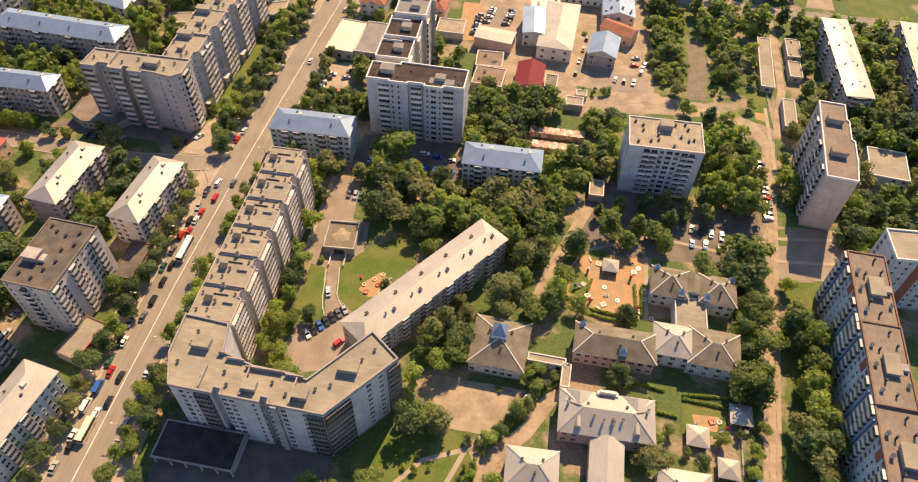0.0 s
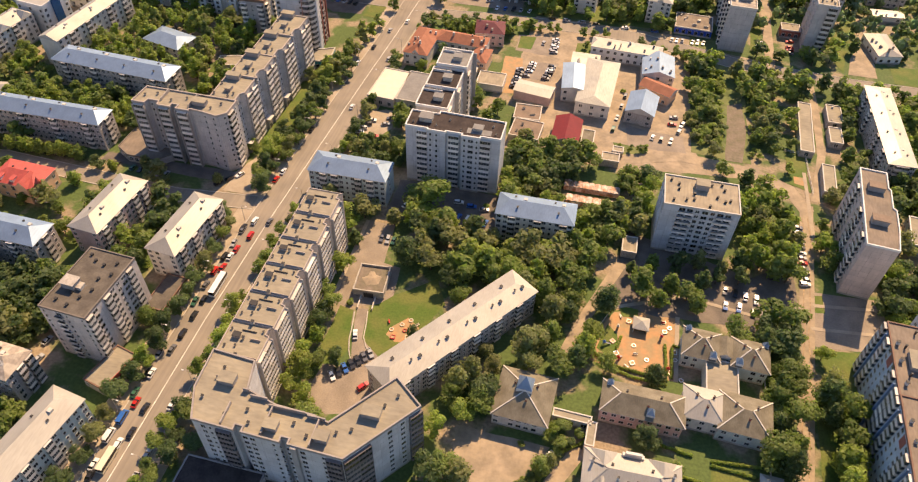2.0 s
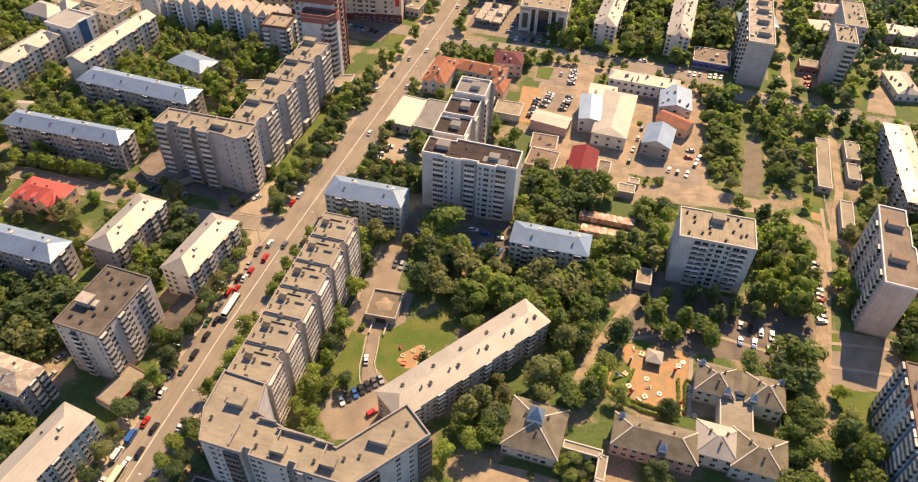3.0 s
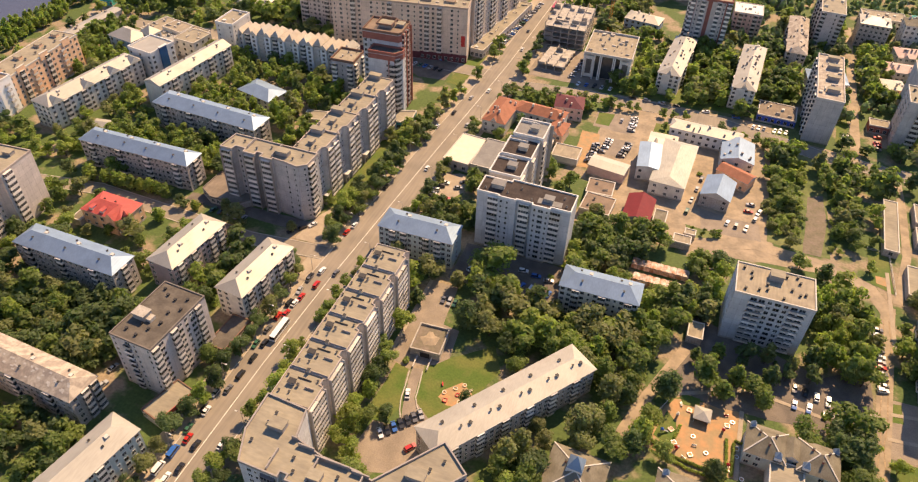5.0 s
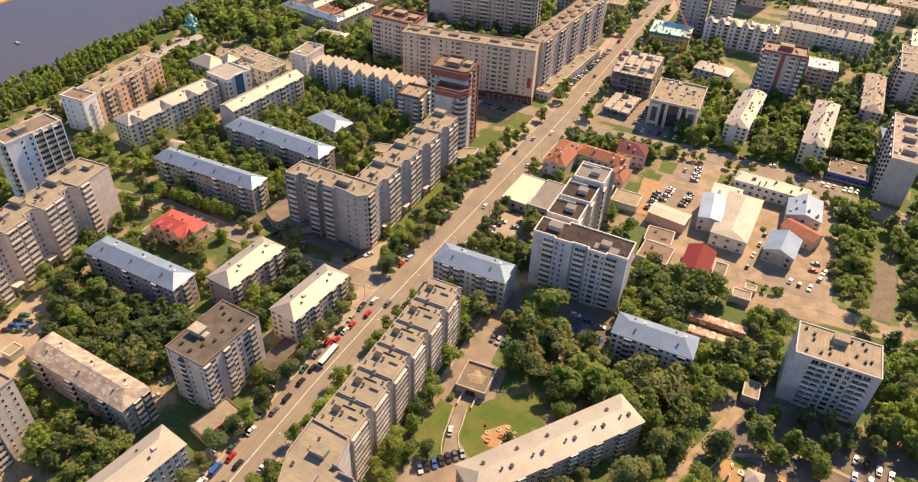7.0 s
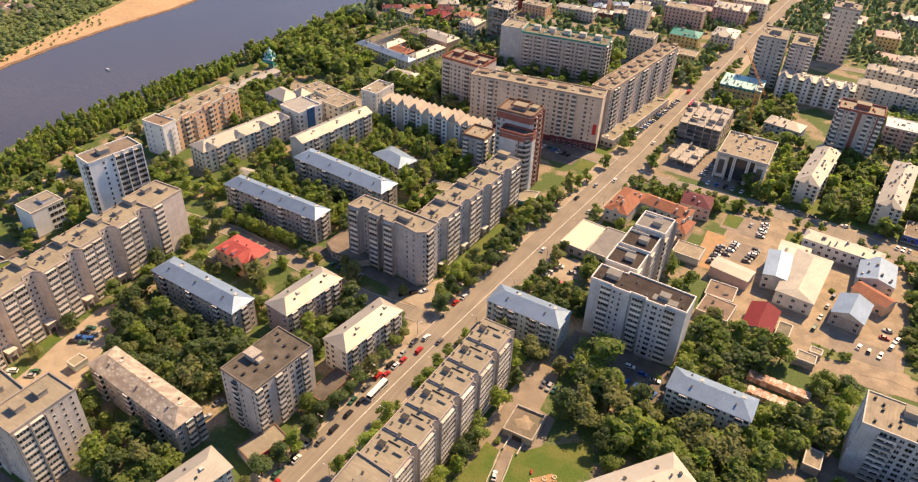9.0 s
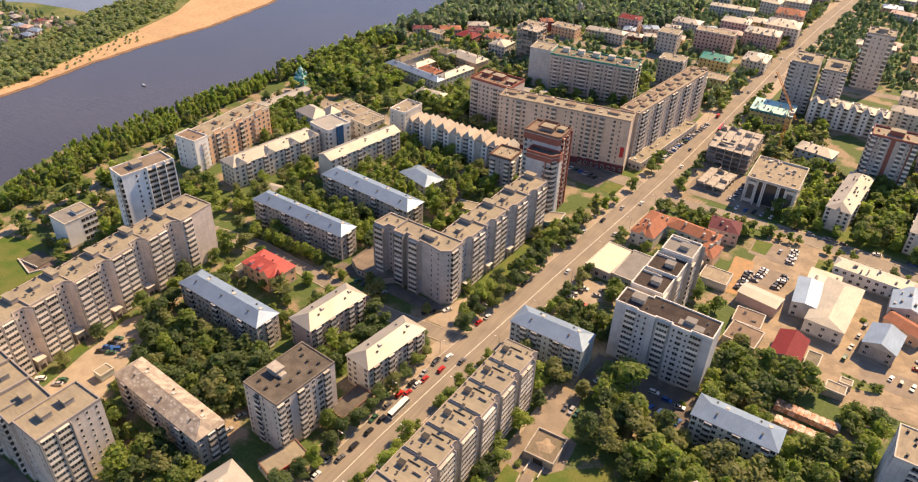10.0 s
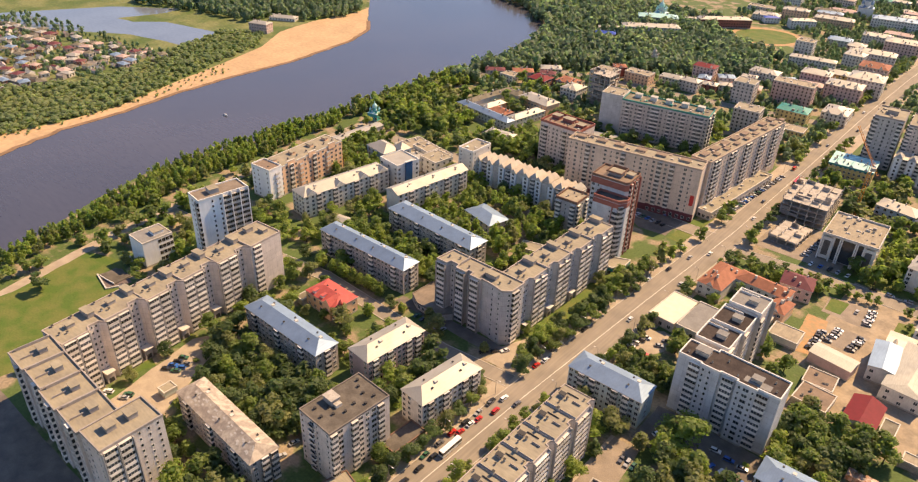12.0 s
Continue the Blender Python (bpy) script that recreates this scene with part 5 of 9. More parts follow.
along(B, P[0], P[9], 1.0, 9, 2.9, ".w.wd..ww..nn.ww..w..")
along(B, (15.2, -11.22), P[9], 1.0, 9, 2.9, "d")
along(B, P[0], P[9], 1.0, 9, 2.9, "..n..........n.......")
along(B, P[9], P[10], 1.0, 9, 2.9, "dd.wwd")
along(B, P[-1], P[0], 1.0, 9, 2.9, "w..w")
for c, turn in (((5.6, -10.95), -1.9),):
    part("shaft", box_mesh("shaft", [(-0.9, -0.9, 0, 0.9, 0.1, 28.4, 0)], [PANEL_W]), B, pose(c[0], c[1], 0, 0, 0, turn))
bars(B, "parapet_step", [(-18, -9.2, 28, -17.6, -2, 29.4, 0), (-5.2, -9.6, 28, -4.8, -0.5, 29.4, 0), (9.6, -10, 28, 10, -1.5, 29.5, 0), (-26, 5.2, 28, -20, 5.5, 29.4, 0)], PANEL)
bars(B, "parapet_step", [(-13, 1.2, 28, -7.5, 1.6, 29.6, 0), (-6.4, -0.6, 28, 5, -0.2, 29.6, 0), (6, -1.2, 28, 11.6, -0.8, 29.6, 0), (-16, 2.6, 28, -14, 3.0, 29.8, 0)], PANEL)
for hx, hy, hw, hd in ((-22, 5, 5, 3.5), (-3, -6.5, 4, 3), (12.5, -6.6, 4, 3), (24, 4.5, 5.5, 3.5)):
    hut(B, hx, hy, hw, hd, 28, 2.2)
vents(B, [(-18, -6), (-12, -3), (-10, -7), (-5, -3), (3, -4), (8, -7), (16, -4), (20, -2), (27, 8), (30, 12), (-25, 9), (-27, -2)], 28, 0.7, 0.9)
A = house("shop_annex", -90.5, 83.4, -1, "dark-roofed low shop in front of the block", "shop")
walls(A, rectangle(-12.5, -5.0, 12.5, 5.9), 0, 5, PANEL)
# the block's shadow on this roof is put into its near-black colour
flat_roof(A, rectangle(-13, -6.6, 13, 5.9), 5, BITUMEN_X, PANEL, 0.35)
row(A, "S", -12.5, 12.5, -5.0, 0.3, 1, 3.6, "tttttttt")
for k in range(6):
    part("pier", box_mesh("pier", [(-12.8 + 5.0 * k, -6.4, 0, -12.3 + 5.0 * k, -5.9, 4.6, 0)], [PANEL_W]), A)

# ---- tall white block behind the mint house, with stepped wings ----
B = house("apartment_block", -53.5, 245.2, 0, "ten-storey white-grey block with a dark brown flat roof", "apartment block")
P = [(-20.8, -6.2), (-11, -6.2), (-11, -7.0), (-3, -7.0), (-3, -6.2), (4, -6.2), (4, -7.4), (12, -7.4), (12, -6.2), (20.6, -6.2), (20.8, 6.2), (-8.5, 6.8), (-8.5, 5), (-20.8, 5)]
walls(B, P, 0, 30.2, PANEL_W)
flat_roof(B, P, 30.2, BITUMEN_X, WHITE, 0.7)
row(B, "S", -20.8, -11, -6.2, 1.0, 10, 2.85, ".l")
row(B, "S", -11, -3, -7.0, 1.0, 10, 2.85, "nn.")
row(B, "S", -3, 4, -6.2, 1.0, 10, 2.85, "l")
row(B, "S", 4, 12, -7.4, 1.0, 10, 2.85, "nvn")
row(B, "S", 12, 20.6, -6.2, 1.0, 10, 2.85, "l.")
row(B, "E", -6.2, 6.2, 20.8, 1.0, 10, 2.85, "....")
hut(B, -13, 0, 5.5, 4, 30.2, 2.2, CONCRETE, MEMBRANE)
hut(B, 10, -1.5, 4, 3, 30.2, 1.6, CONCRETE, MEMBRANE)
part("roof_walk", box_mesh("roof_walk", [(5.5, -4.6, 30.24, 16, -1.0, 30.32, 0)], [MEMBRANE]), B)
vents(B, [(-18, -3), (-8, -3), (-3, 2), (3, -4), (16, 2), (18, -3)], 30.2, 0.5, 1.0)
for cx, cy, sx, sy, z, roof in ((-13.2, 16.2, 14.5, 14.5, 30.2, BITUMEN_X), (-12.5, 31.0, 14.5, 15, 31, BITUMEN_X), (-11.2, 45.5, 14.5, 14, 33, MEMBRANE)):
    Q = rectangle(cx - sx / 2, cy - sy / 2, cx + sx / 2, cy + sy / 2)
    walls(B, Q, 0, z, PANEL_P)
    flat_roof(B, Q, z, roof, WHITE, 0.9)
    hut(B, cx + 1.5, cy - 0.5, 4, 3.2, z, 2.1, CONCRETE, MEMBRANE)
    bars(B, "roof_rib", [(cx - sx / 2 + 0.5, cy + sy / 2 - 2.6, z, cx + 2, cy + sy / 2 - 2.3, z + 1.1, 0)], WHITE)
    row(B, "E", cy - sy / 2, cy + sy / 2, cx + sx / 2, 1.0, 10, 2.85, "l.n")
    fin(B, cx + sx / 2, cy + sy / 2 - 0.35, cx + sx / 2 + 1.7, cy + sy / 2, 0, z, PANEL_W)

# ---- nine-storey slab across the avenue, an L with stepped sections ----
B = house("apartment_block", -172, 230, 0, "ten-storey grey panel slab with stepped flat roofs", "apartment block")
P = [(-21.5, -5.5), (-15.5, -5.5), (-15.0, -2.8), (-10.0, -2.8), (-9.5, -5.5), (-3.6, -5.5), (-3.6, -3.4), (-0.6, -3.4), (-0.6, -6.0), (5.4, -6.0), (5.4, -4.8), (11, -5.2), (18.5, -6.5), (22, -3.5), (22.2, 6), (-20.5, 6)]
walls(B, P, 0, 30.5, PANEL)
flat_roof(B, P, 30.5, BITUMEN, PANEL_P, 0.7)
for x0, x1, y, pat in ((-21.5, -15.5, -5.5, "l"), (-14.8, -10.2, -2.8, "nn"), (-9.5, -3.6, -5.5, "l"), (-3.4, -0.8, -3.4, "n"), (-0.6, 5.4, -6.0, "l"), (6, 10.6, -4.85, "nn")):
    row(B, "S", x0, x1, y, 1.0, 10, 2.9, pat)
for x, y in ((-21.4, -5.5), (-15.8, -5.5), (-9.5, -5.5), (-3.9, -5.5), (-0.6, -6.0), (5.1, -6.0)):
    fin(B, x, y - 1.3, x + 0.3, y - 0.05, 0, 30, PANEL_P)
along(B, (11.5, -5.3), (18.0, -6.4), 1.0, 10, 2.9, "n.n")
along(B, (18.5, -6.5), (22, -3.5), 1.0, 10, 2.9, ".n")
row(B, "E", -3.3, 5.6, 22.15, 1.0, 10, 2.9, "ln")
bars(B, "step_wall", [(-9.6, -2, 30.5, -9.2, 5.5, 32, 0), (4.2, -4, 30.5, 4.6, 5.5, 32, 0)], PANEL)
vents(B, [(-18, 0), (-13, 2), (-5, -1), (1, 2), (14, -2), (17, 2)], 30.5, 0.7, 1.0)
hut(B, 8, 0, 6, 3.2, 30.5, 2.2)
for i in range(4):
    a, b = 6 + 19 * i, 25 + 19 * i
    x0, x1, z = 8.5 + 1.0 * i, 22.2 + 1.0 * i, 29.6 + 0.5 * (i % 2)
    slab_section(B, x0, x1, a, b, z, 9, 2.95, PANEL, 1.7, True, i < 3, PANEL_P)
A = house("shop_annex", -196, 226, 2, "low flat-roofed shop at the foot of the slab", "shop")
Q = [(-12, -3), (-5, -7.5), (9, -8.3), (14, -3), (14, 3), (-11, 12)]
walls(A, Q, 0, 4, BRICK_S)
flat_roof(A, Q, 4, ROOF_TAN, COPING_G, 0.4)
along(A, Q[0], Q[1], 0.3, 1, 3.4, "tt")
along(A, Q[1], Q[2], 0.3, 1, 3.4, "ttttt")

# ---- grey stepped slab by the river lawn, with its wing and end block ----
B = house("apartment_block", -276, 184, 4.6, "long stepped ten-storey beige slab with many balconies", "apartment block")
for i in range(6):
    a, b = 5 - 19 * (i + 1), 5 - 19 * i
    x0, x1, z = -9.5 + 0.9 * (i % 2), 7.5 - 2.2 * (i > 0) + 1.0 * (i % 2), 30 - 0.4 * (i % 2)
    if i == 0:
        walls(B, rectangle(x0, a, x1, b), 0, z, PANEL_P)
        flat_roof(B, rectangle(x0, a, x1, b), z, BITUMEN, PANEL_P, 0.6)
        row(B, "E", a + 1, a + 6, x1, 1.0, 10, 2.85, "l")
        hut(B, x0 + 4, (a + b) / 2, 3, 4.2, z, 2.2)
        hut(B, x0 + 10, b - 5, 4, 3, z, 1.8)
        continue
    slab_section(B, x0, x1, a, b, z, 10, 2.85, PANEL_P, 3.0)
row(B, "S", -9, 7, -109, 1.0, 10, 2.85, "w.w")
B = house("apartment_block", -240, 66, -3, "beige ten-storey wing with a stepped flat roof", "apartment block")
for i, (x0, x1) in enumerate(((-30, -16), (-16, -1), (-1, 13), (13, 29))):
    y0 = -8 + 0.8 * (i % 2)
    walls(B, rectangle(x0, y0, x1, 8), 0, 30 - 0.3 * i, PANEL_P)
    flat_roof(B, rectangle(x0, y0, x1, 8), 30 - 0.3 * i, BITUMEN, PANEL, 0.8)
    hut(B, (x0 + x1) / 2, 2, 4, 3, 30 - 0.3 * i, 2.2)
    bars(B, "roof_rib", [(x0 + 0.5, -5.5, 30 - 0.3 * i, x0 + 0.8, 6.5, 31.4 - 0.3 * i, 0), ((x0 + x1) / 2, -6, 30 - 0.3 * i, (x0 + x1) / 2 + 0.25, -1, 30.9 - 0.3 * i, 0)], PANEL)
    row(B, "S", x0, x1, y0, 1.0, 10, 2.85, "w.bw")
B = house("apartment_block", -203.8, 69.8, 0, "beige ten-storey end block with striped balconies", "apartment block")
walls(B, rectangle(-7.2, -11.6, 7, 11.4), 0, 30, PANEL_P)
flat_roof(B, rectangle(-7.2, -11.6, 7, 11.4), 30, BITUMEN, PANEL, 0.7)
row(B, "E", -11.2, -0.4, 7, 1.0, 10, 2.85, "ll")
row(B, "E", 0.5, 11.0, 7, 1.0, 10, 2.85, "nnn")
for y in (-11.5, -6.0, -0.5):
    fin(B, 7.05, y, 8.3, y + 0.34, 0, 29.4, PANEL_W)
row(B, "S", -7.2, 7, -11.6, 1.0, 10, 2.85, "nn.n")
hut(B, -1, -4, 4, 3.5, 30, 2.2)
hut(B, -1, 4, 4, 3.5, 30, 2.2)

# ---- blocks on the side of the sun ----
B = house("apartment_block", 50.6, 231.9, 0.8, "nine-storey panel block with a tan flat roof", "apartment block")
walls(B, rectangle(-14.7, -9, 14.7, 9), 0, 25.6, PANEL_W)
flat_roof(B, rectangle(-14.7, -9, 14.7, 9), 25.6, BITUMEN_T, TRIM, 0.5)
row(B, "S", -14.7, 14.7, -9, 1.0, 9, 2.68, "..oowvwoo.")
row(B, "W", -9, 9, -14.7, 1.0, 9, 2.68, "w.w.w")
hut(B, 0, 4, 5, 4, 25.6, 2.8)
vents(B, [(-11, -6), (-9, 1), (-9, 4), (-6, -5), (-3, -1), (-3, -4), (4, 6), (9, 4), (6, -1), (9, -3), (11, -2), (3, -7), (-12, 6), (8, 7)], 25.6, 0.8, 1.0, DARK)
B = house("apartment_block", 117.6, 238.8, -4.9, "tall narrow nine-storey grey block with a stepped brown roof", "apartment block")
P = [(-5.8, -23), (5.8, -23), (6.6, -12), (6.6, 0), (5.4, 1), (5.4, 12), (4.6, 13), (4.6, 23), (-5.8, 23)]
walls(B, P, 0, 28, PANEL_K)
flat_roof(B, P, 28, ROOF_TAN, WHITE, 0.6)
hut(B, -0.5, -9, 6, 3.5, 28, 2.4, PANEL, BITUMEN_B)
hut(B, -0.5, 11, 6, 3.5, 28, 2.4, PANEL, BITUMEN_B)
row(B, "W", -23, 23, -5.8, 1.0, 9, 2.95, ".wwobww.wwbo.wwobw."[::-1])
B = house("apartment_block", 115.5, 122, -2.5, "long blue and white nine-storey block with a brown roof", "apartment block")
for i in range(4):
    a, b = -62 + 30.2 * i, -62 + 30.2 * (i + 1)
    walls(B, rectangle(-6.2, a, 6.2, b), 0, 27 - 0.5 * (i % 2), PANEL_B)
    flat_roof(B, rectangle(-6.2, a, 6.2, b), 27 - 0.5 * (i % 2), ROOF_TAN, COPING_B, 0.5)
    part("lift_house", box_mesh("lift_house", [(-1.5, a + 11, 26.6, 2.6, a + 18, 28.6, 0), (2.6, a + 13, 26.6, 5.4, a + 15.6, 28.2, 0), (-1.9, a + 10.6, 28.6, 3.0, a + 18.4, 28.8, 1)], [PANEL, BITUMEN]), B)
    vents(B, [(-4, a + 14), (-4.2, a + 21), (4.6, a + 8), (-3.6, a + 5)], 27, 0.9, 1.2, TRIM)
    vents(B, [(-2, a + 20), (3.6, a + 22), (-2, a + 8.5), (0.5, a + 4), (2, a + 27)], 27, 0.5, 1.4, DARK)
    row(B, "W", a, b, -6.2, 1.0, 9, 2.85, "bnbwnwbnb")
    for y in (a + 4.9, a + 8.3, a + 21.9, a + 25.3):
        fin(B, -7.1, y - 0.28, -6.24, y + 0.28, 0, 26, BLUE_TRIM)
    part("red_panel", box_mesh("red_panel", [(-6.34, a + 13.6, 22.2, -6.21, a + 16.6, 26.2, 0)], [BRICK_R]), B)
    if i == 3:
        row(B, "N", -6.2, 6.2, b, 1.0, 9, 2.85, "w.w")
B = house("apartment_block", 136, 187, 3, "white nine-storey block with red brick bands", "apartment block")
walls(B, rectangle(-8.5, -7, 20, 7), 0, 27, PANEL_W)
flat_roof(B, rectangle(-8.5, -7, 20, 7), 27, BITUMEN, WHITE, 0.7)
row(B, "S", -8.5, 20, -7, 1.0, 9, 2.85, "nn.nw.wn")
row(B, "W", -7, 7, -8.5, 1.0, 9, 2.85, "w.w")
part("brick_band", box_mesh("brick_band", [(-0.5, -7.13, 0, 3, -7.01, 27, 0)], [BRICK_R]), B)
B = house("low_house", 150, 254, -6, "low teal-walled house with a pale roof", "house")
walls(B, rectangle(-8, -9, 8, 9), 0, 6, PLASTER_G)
flat_roof(B, rectangle(-8, -9, 8, 9), 6, BITUMEN, WHITE, 0.4)
row(B, "S", -8, 8, -9, 0.4, 2, 2.8, "w.ww")
row(B, "W", -9, 9, -8, 0.4, 2, 2.8, "w.ww")


# ---- simple houses, sheds and halls ----
def shed(name, x, y, sx, sy, yaw, z, label, wall=None, roof=None, rise=0.0, hip=0.0, s="", e="", w="", floors=1, category="building", edge=None):
    B = house(name, x, y, yaw, label, category)
    x0, y0, x1, y1 = -sx / 2, -sy / 2, sx / 2, sy / 2
    walls(B, rectangle(x0, y0, x1, y1), 0, z, wall or PLASTER)
    if rise:
        hip_roof(B, x0, y0, x1, y1, z, rise, roof or METAL, 0.4, hip)
        if hip == 0:
            if sx >= sy:
                for xx in (x0, x1):
                    part("gable", mesh("gable", [(xx, y0, z - 0.1), (xx, y1, z - 0.1), (xx, 0, z + rise * 0.97)], [(0, 1, 2)], [wall or PLASTER]), B)
            else:
                for yy in (y0, y1):
                    part("gable", mesh("gable", [(x0, yy, z - 0.1), (x1, yy, z - 0.1), (0, yy, z + rise * 0.97)], [(0, 1, 2)], [wall or PLASTER]), B)
    else:
        flat_roof(B, rectangle(x0, y0, x1, y1), z, roof or BITUMEN, edge or TRIM, 0.4)
    sh = max(2.6, (z - 0.6) / floors)
    row(B, "S", x0, x1, y0, 0.4, floors, sh, s)
    row(B, "E", y0, y1, x1, 0.4, floors, sh, e)
    row(B, "W", y0, y1, x0, 0.4, floors, sh, w)
    return B


# flat shop by the avenue
shed("shop", -101.7, 302.3, 14, 26, -4, 5, "flat shop with a bright cream roof", PANEL, mat("cream_roof_sheet", (0.72, 0.64, 0.48), vary=0.1), s="ttt", w="tttt", category="shop")
shed("shop", -89, 303, 11, 26, -2, 5, "low grey flat-roofed shop extension", PANEL, MEMBRANE, s="tt", category="shop")
# red house with turret
B = shed("town_house", -233.2, 190.8, 22.5, 14, -2, 8.4, "brick villa with a bright red tin roof", PLASTER_P, ROOF_RED, 2.6, 0.8, s="wwtww", e="w.w", floors=2, category="house")
for dx in (-6, 0, 6):
    part("dormer", box_mesh("dormer", [(dx - 0.9, -6.2, 8.7, dx + 0.9, -3.2, 10.2, 0), (dx - 1.1, -6.4, 10.2, dx + 1.1, -3.0, 10.4, 1)], [WHITE, ROOF_RED]), B)
part("turret", mesh("turret", [(12.4 + 1.7 * math.cos(k * 0.785), -4.5 + 1.7 * math.sin(k * 0.785), z) for z in (0, 10.2) for k in range(8)] + [(12.4, -4.5, 13.6)], [(k, (k + 1) % 8, 8 + (k + 1) % 8, 8 + k) for k in range(8)] + [(8 + k, 8 + (k + 1) % 8, 16) for k in range(8)], [PLASTER, ROOF_RED], [0] * 8 + [1] * 8), B)
vents(B, [(-4, 1), (2, 1.2), (5, -0.6)], 10, 0.6, 1.0, BRICK_R)
part("cross_gable", mesh("cross_gable", [(3, -8.2, 8.4), (8.6, -8.2, 8.4), (5.8, -8.2, 11.8), (3, 0, 8.4), (8.6, 0, 8.4), (5.8, 0, 11.8)], [(0, 1, 2), (1, 4, 5, 2), (3, 0, 2, 5)], [PLASTER_P, ROOF_RED], [0, 1, 1]), B)
part("bay", box_mesh("bay", [(3.2, -8.1, 0, 8.4, -7.02, 8.4, 0)], [PLASTER_P]), B)
shed("garage", -247.6, 186, 5, 9, 0, 3.2, "small grey concrete garage", CONCRETE, SLATE, category="garage")
B = house("garage", -70.2, 175.2, 4, "sunken concrete garage with an overgrown earth roof", "garage")
walls(B, rectangle(-6.0, -6.8, 6.0, 6.8), 0, 3.0, CONCRETE)
flat_roof(B, rectangle(-6.0, -6.8, 6.0, 6.8), 3.0, TRACK, CONCRETE, 0.9, 0.4)
part("roof_earth", mesh("roof_earth", [(4.3 * math.cos(k * 0.524) * (0.75 + 0.25 * math.sin(k * 2.3)), 4.6 * math.sin(k * 0.524) * (0.8 + 0.2 * math.cos(k * 1.7)), 3.06) for k in range(12)] + [(0.4, 0.2, 3.7)], [(k, (k + 1) % 12, 12) for k in range(12)], [DIRT]), B)
part("garage_door", box_mesh("garage_door", [(-1.9, -6.98, 0, 1.9, -6.85, 2.6, 0)], [DARK]), B)
bars(B, "ramp_wall", [(-3.0, -13, 0, -2.6, -6.9, 1.1, 0), (2.6, -13, 0, 3.0, -6.9, 1.1, 0)], TRIM)
shed("hut", -238, 103, 5, 6, 0, 3.2, "small concrete transformer hut", PLASTER_G, BITUMEN, category="hut")
shed("kiosk", 27, 219, 6, 9, 0, 3.6, "small flat-roofed brick substation", BRICK_S, BITUMEN_T, category="hut")

# industrial yard
B = shed("warehouse", 2.9, 328, 17, 41, -3, 8, "two-storey plastered workshop with a weathered pale tin roof", PLASTER, TIN_OLD, 1.6, 0.6, s="www", floors=2, e="w.w.w.w.w", category="warehouse")
shed("warehouse", -10.1, 329, 11, 23, 5, 8.4, "workshop with a blue-grey tin roof", PLASTER, METAL_B, 1.0, 0.0, s="w.w", floors=2, w="w.w.w", category="warehouse")
shed("workshop", 26.2, 315.7, 14, 17.4, -6, 7, "brick workshop with a blue gabled tin roof", BRICK_S, METAL_B, 3.0, 0.0, s="w.w", floors=2, w="www", category="workshop")
shed("workshop", 33.6, 334, 17.3, 9, -25, 6, "low workshop with an orange roof", PLASTER_P, ROOF_OR, 2.0, 0.0, s="w.w", category="workshop")
shed("workshop", 32.7, 353.2, 16.4, 20, 2, 7, "white workshop with a grey gabled roof", PLASTER, METAL_B, 2.6, 0.0, s="w.w.w", floors=2, category="workshop")
shed("office_house", 15, 366, 38, 10, -2, 8, "long white two-storey office with a pale roof", WHITE, METAL, 1.5, 0.5, s="wwwwwwwwww", floors=2, category="office")
B = shed("shed", -7.9, 286.5, 12.7, 19.5, -1, 5.6, "white shed with a dark red gabled roof", PLASTER, ROOF_MAR, 2.6, 0.0, s="w.w", category="shed")
shed("shed", 2.5, 285, 6, 14, -1, 3.4, "lean-to with a grey roof", CONCRETE, SLATE, category="shed")
shed("hall", -28.4, 316, 19, 10, -8, 6, "long white hall with a pinkish wall", PLASTER_K, METAL, 1.2, 0.0, category="hall")
shed("shed", -28.7, 298, 13, 12, 2, 4, "flat-roofed grey concrete shed", CONCRETE, BITUMEN_B, category="shed")
shed("shed", -27.2, 284.4, 14.5, 14, -4, 4, "flat-roofed grey shed with a parapet", CONCRETE, BITUMEN_B, category="shed")
for x, y, w, d, h in ((-31, 300, 1.2, 0.8, 0.9), (-26, 296, 2.4, 0.5, 0.5), (-29.5, 287, 0.9, 0.9, 1.1), (-24.4, 283, 1.6, 0.6, 0.5), (-31.5, 281.5, 0.8, 0.8, 0.8)):
    C = new("roof_box", box_mesh("roof_box", [(-w / 2, -d / 2, 0, w / 2, d / 2, h, 0), (-w / 2 - 0.08, -d / 2 - 0.08, h, w / 2 + 0.08, d / 2 + 0.08, h + 0.1, 1)], [TRIM, DARK]))
    C.matrix_basis = pose(x, y, 4.05, 0, 0, 20)
    tagged(C, "pale sheet-metal box on a flat shed roof", "roof box", "roof boxes")
shed("hut", 14.5, 274, 8, 6, 0, 3.5, "small brick hut with a tan roof", BRICK_S, BITUMEN_T, category="hut")
for gx, gy, n, w in ((8.2, 252, 9, 25), (7.9, 242.6, 7, 20.5)):
    for k in range(n):
        B = house("garage", gx - w / 2 + (k + 0.5) * w / n, gy, 0, "rusty tin garage in a row", "garage", "row of tin garages")
        walls(B, rectangle(-w / n / 2 + 0.06, -2.2, w / n / 2 - 0.06, 2.2), 0, 2.5, RUST, plinth=False)
        hip_roof(B, -w / n / 2 + 0.16, -2.1, w / n / 2 - 0.16, 2.1, 2.6, 0.35, RUST, 0.1, 0.0)
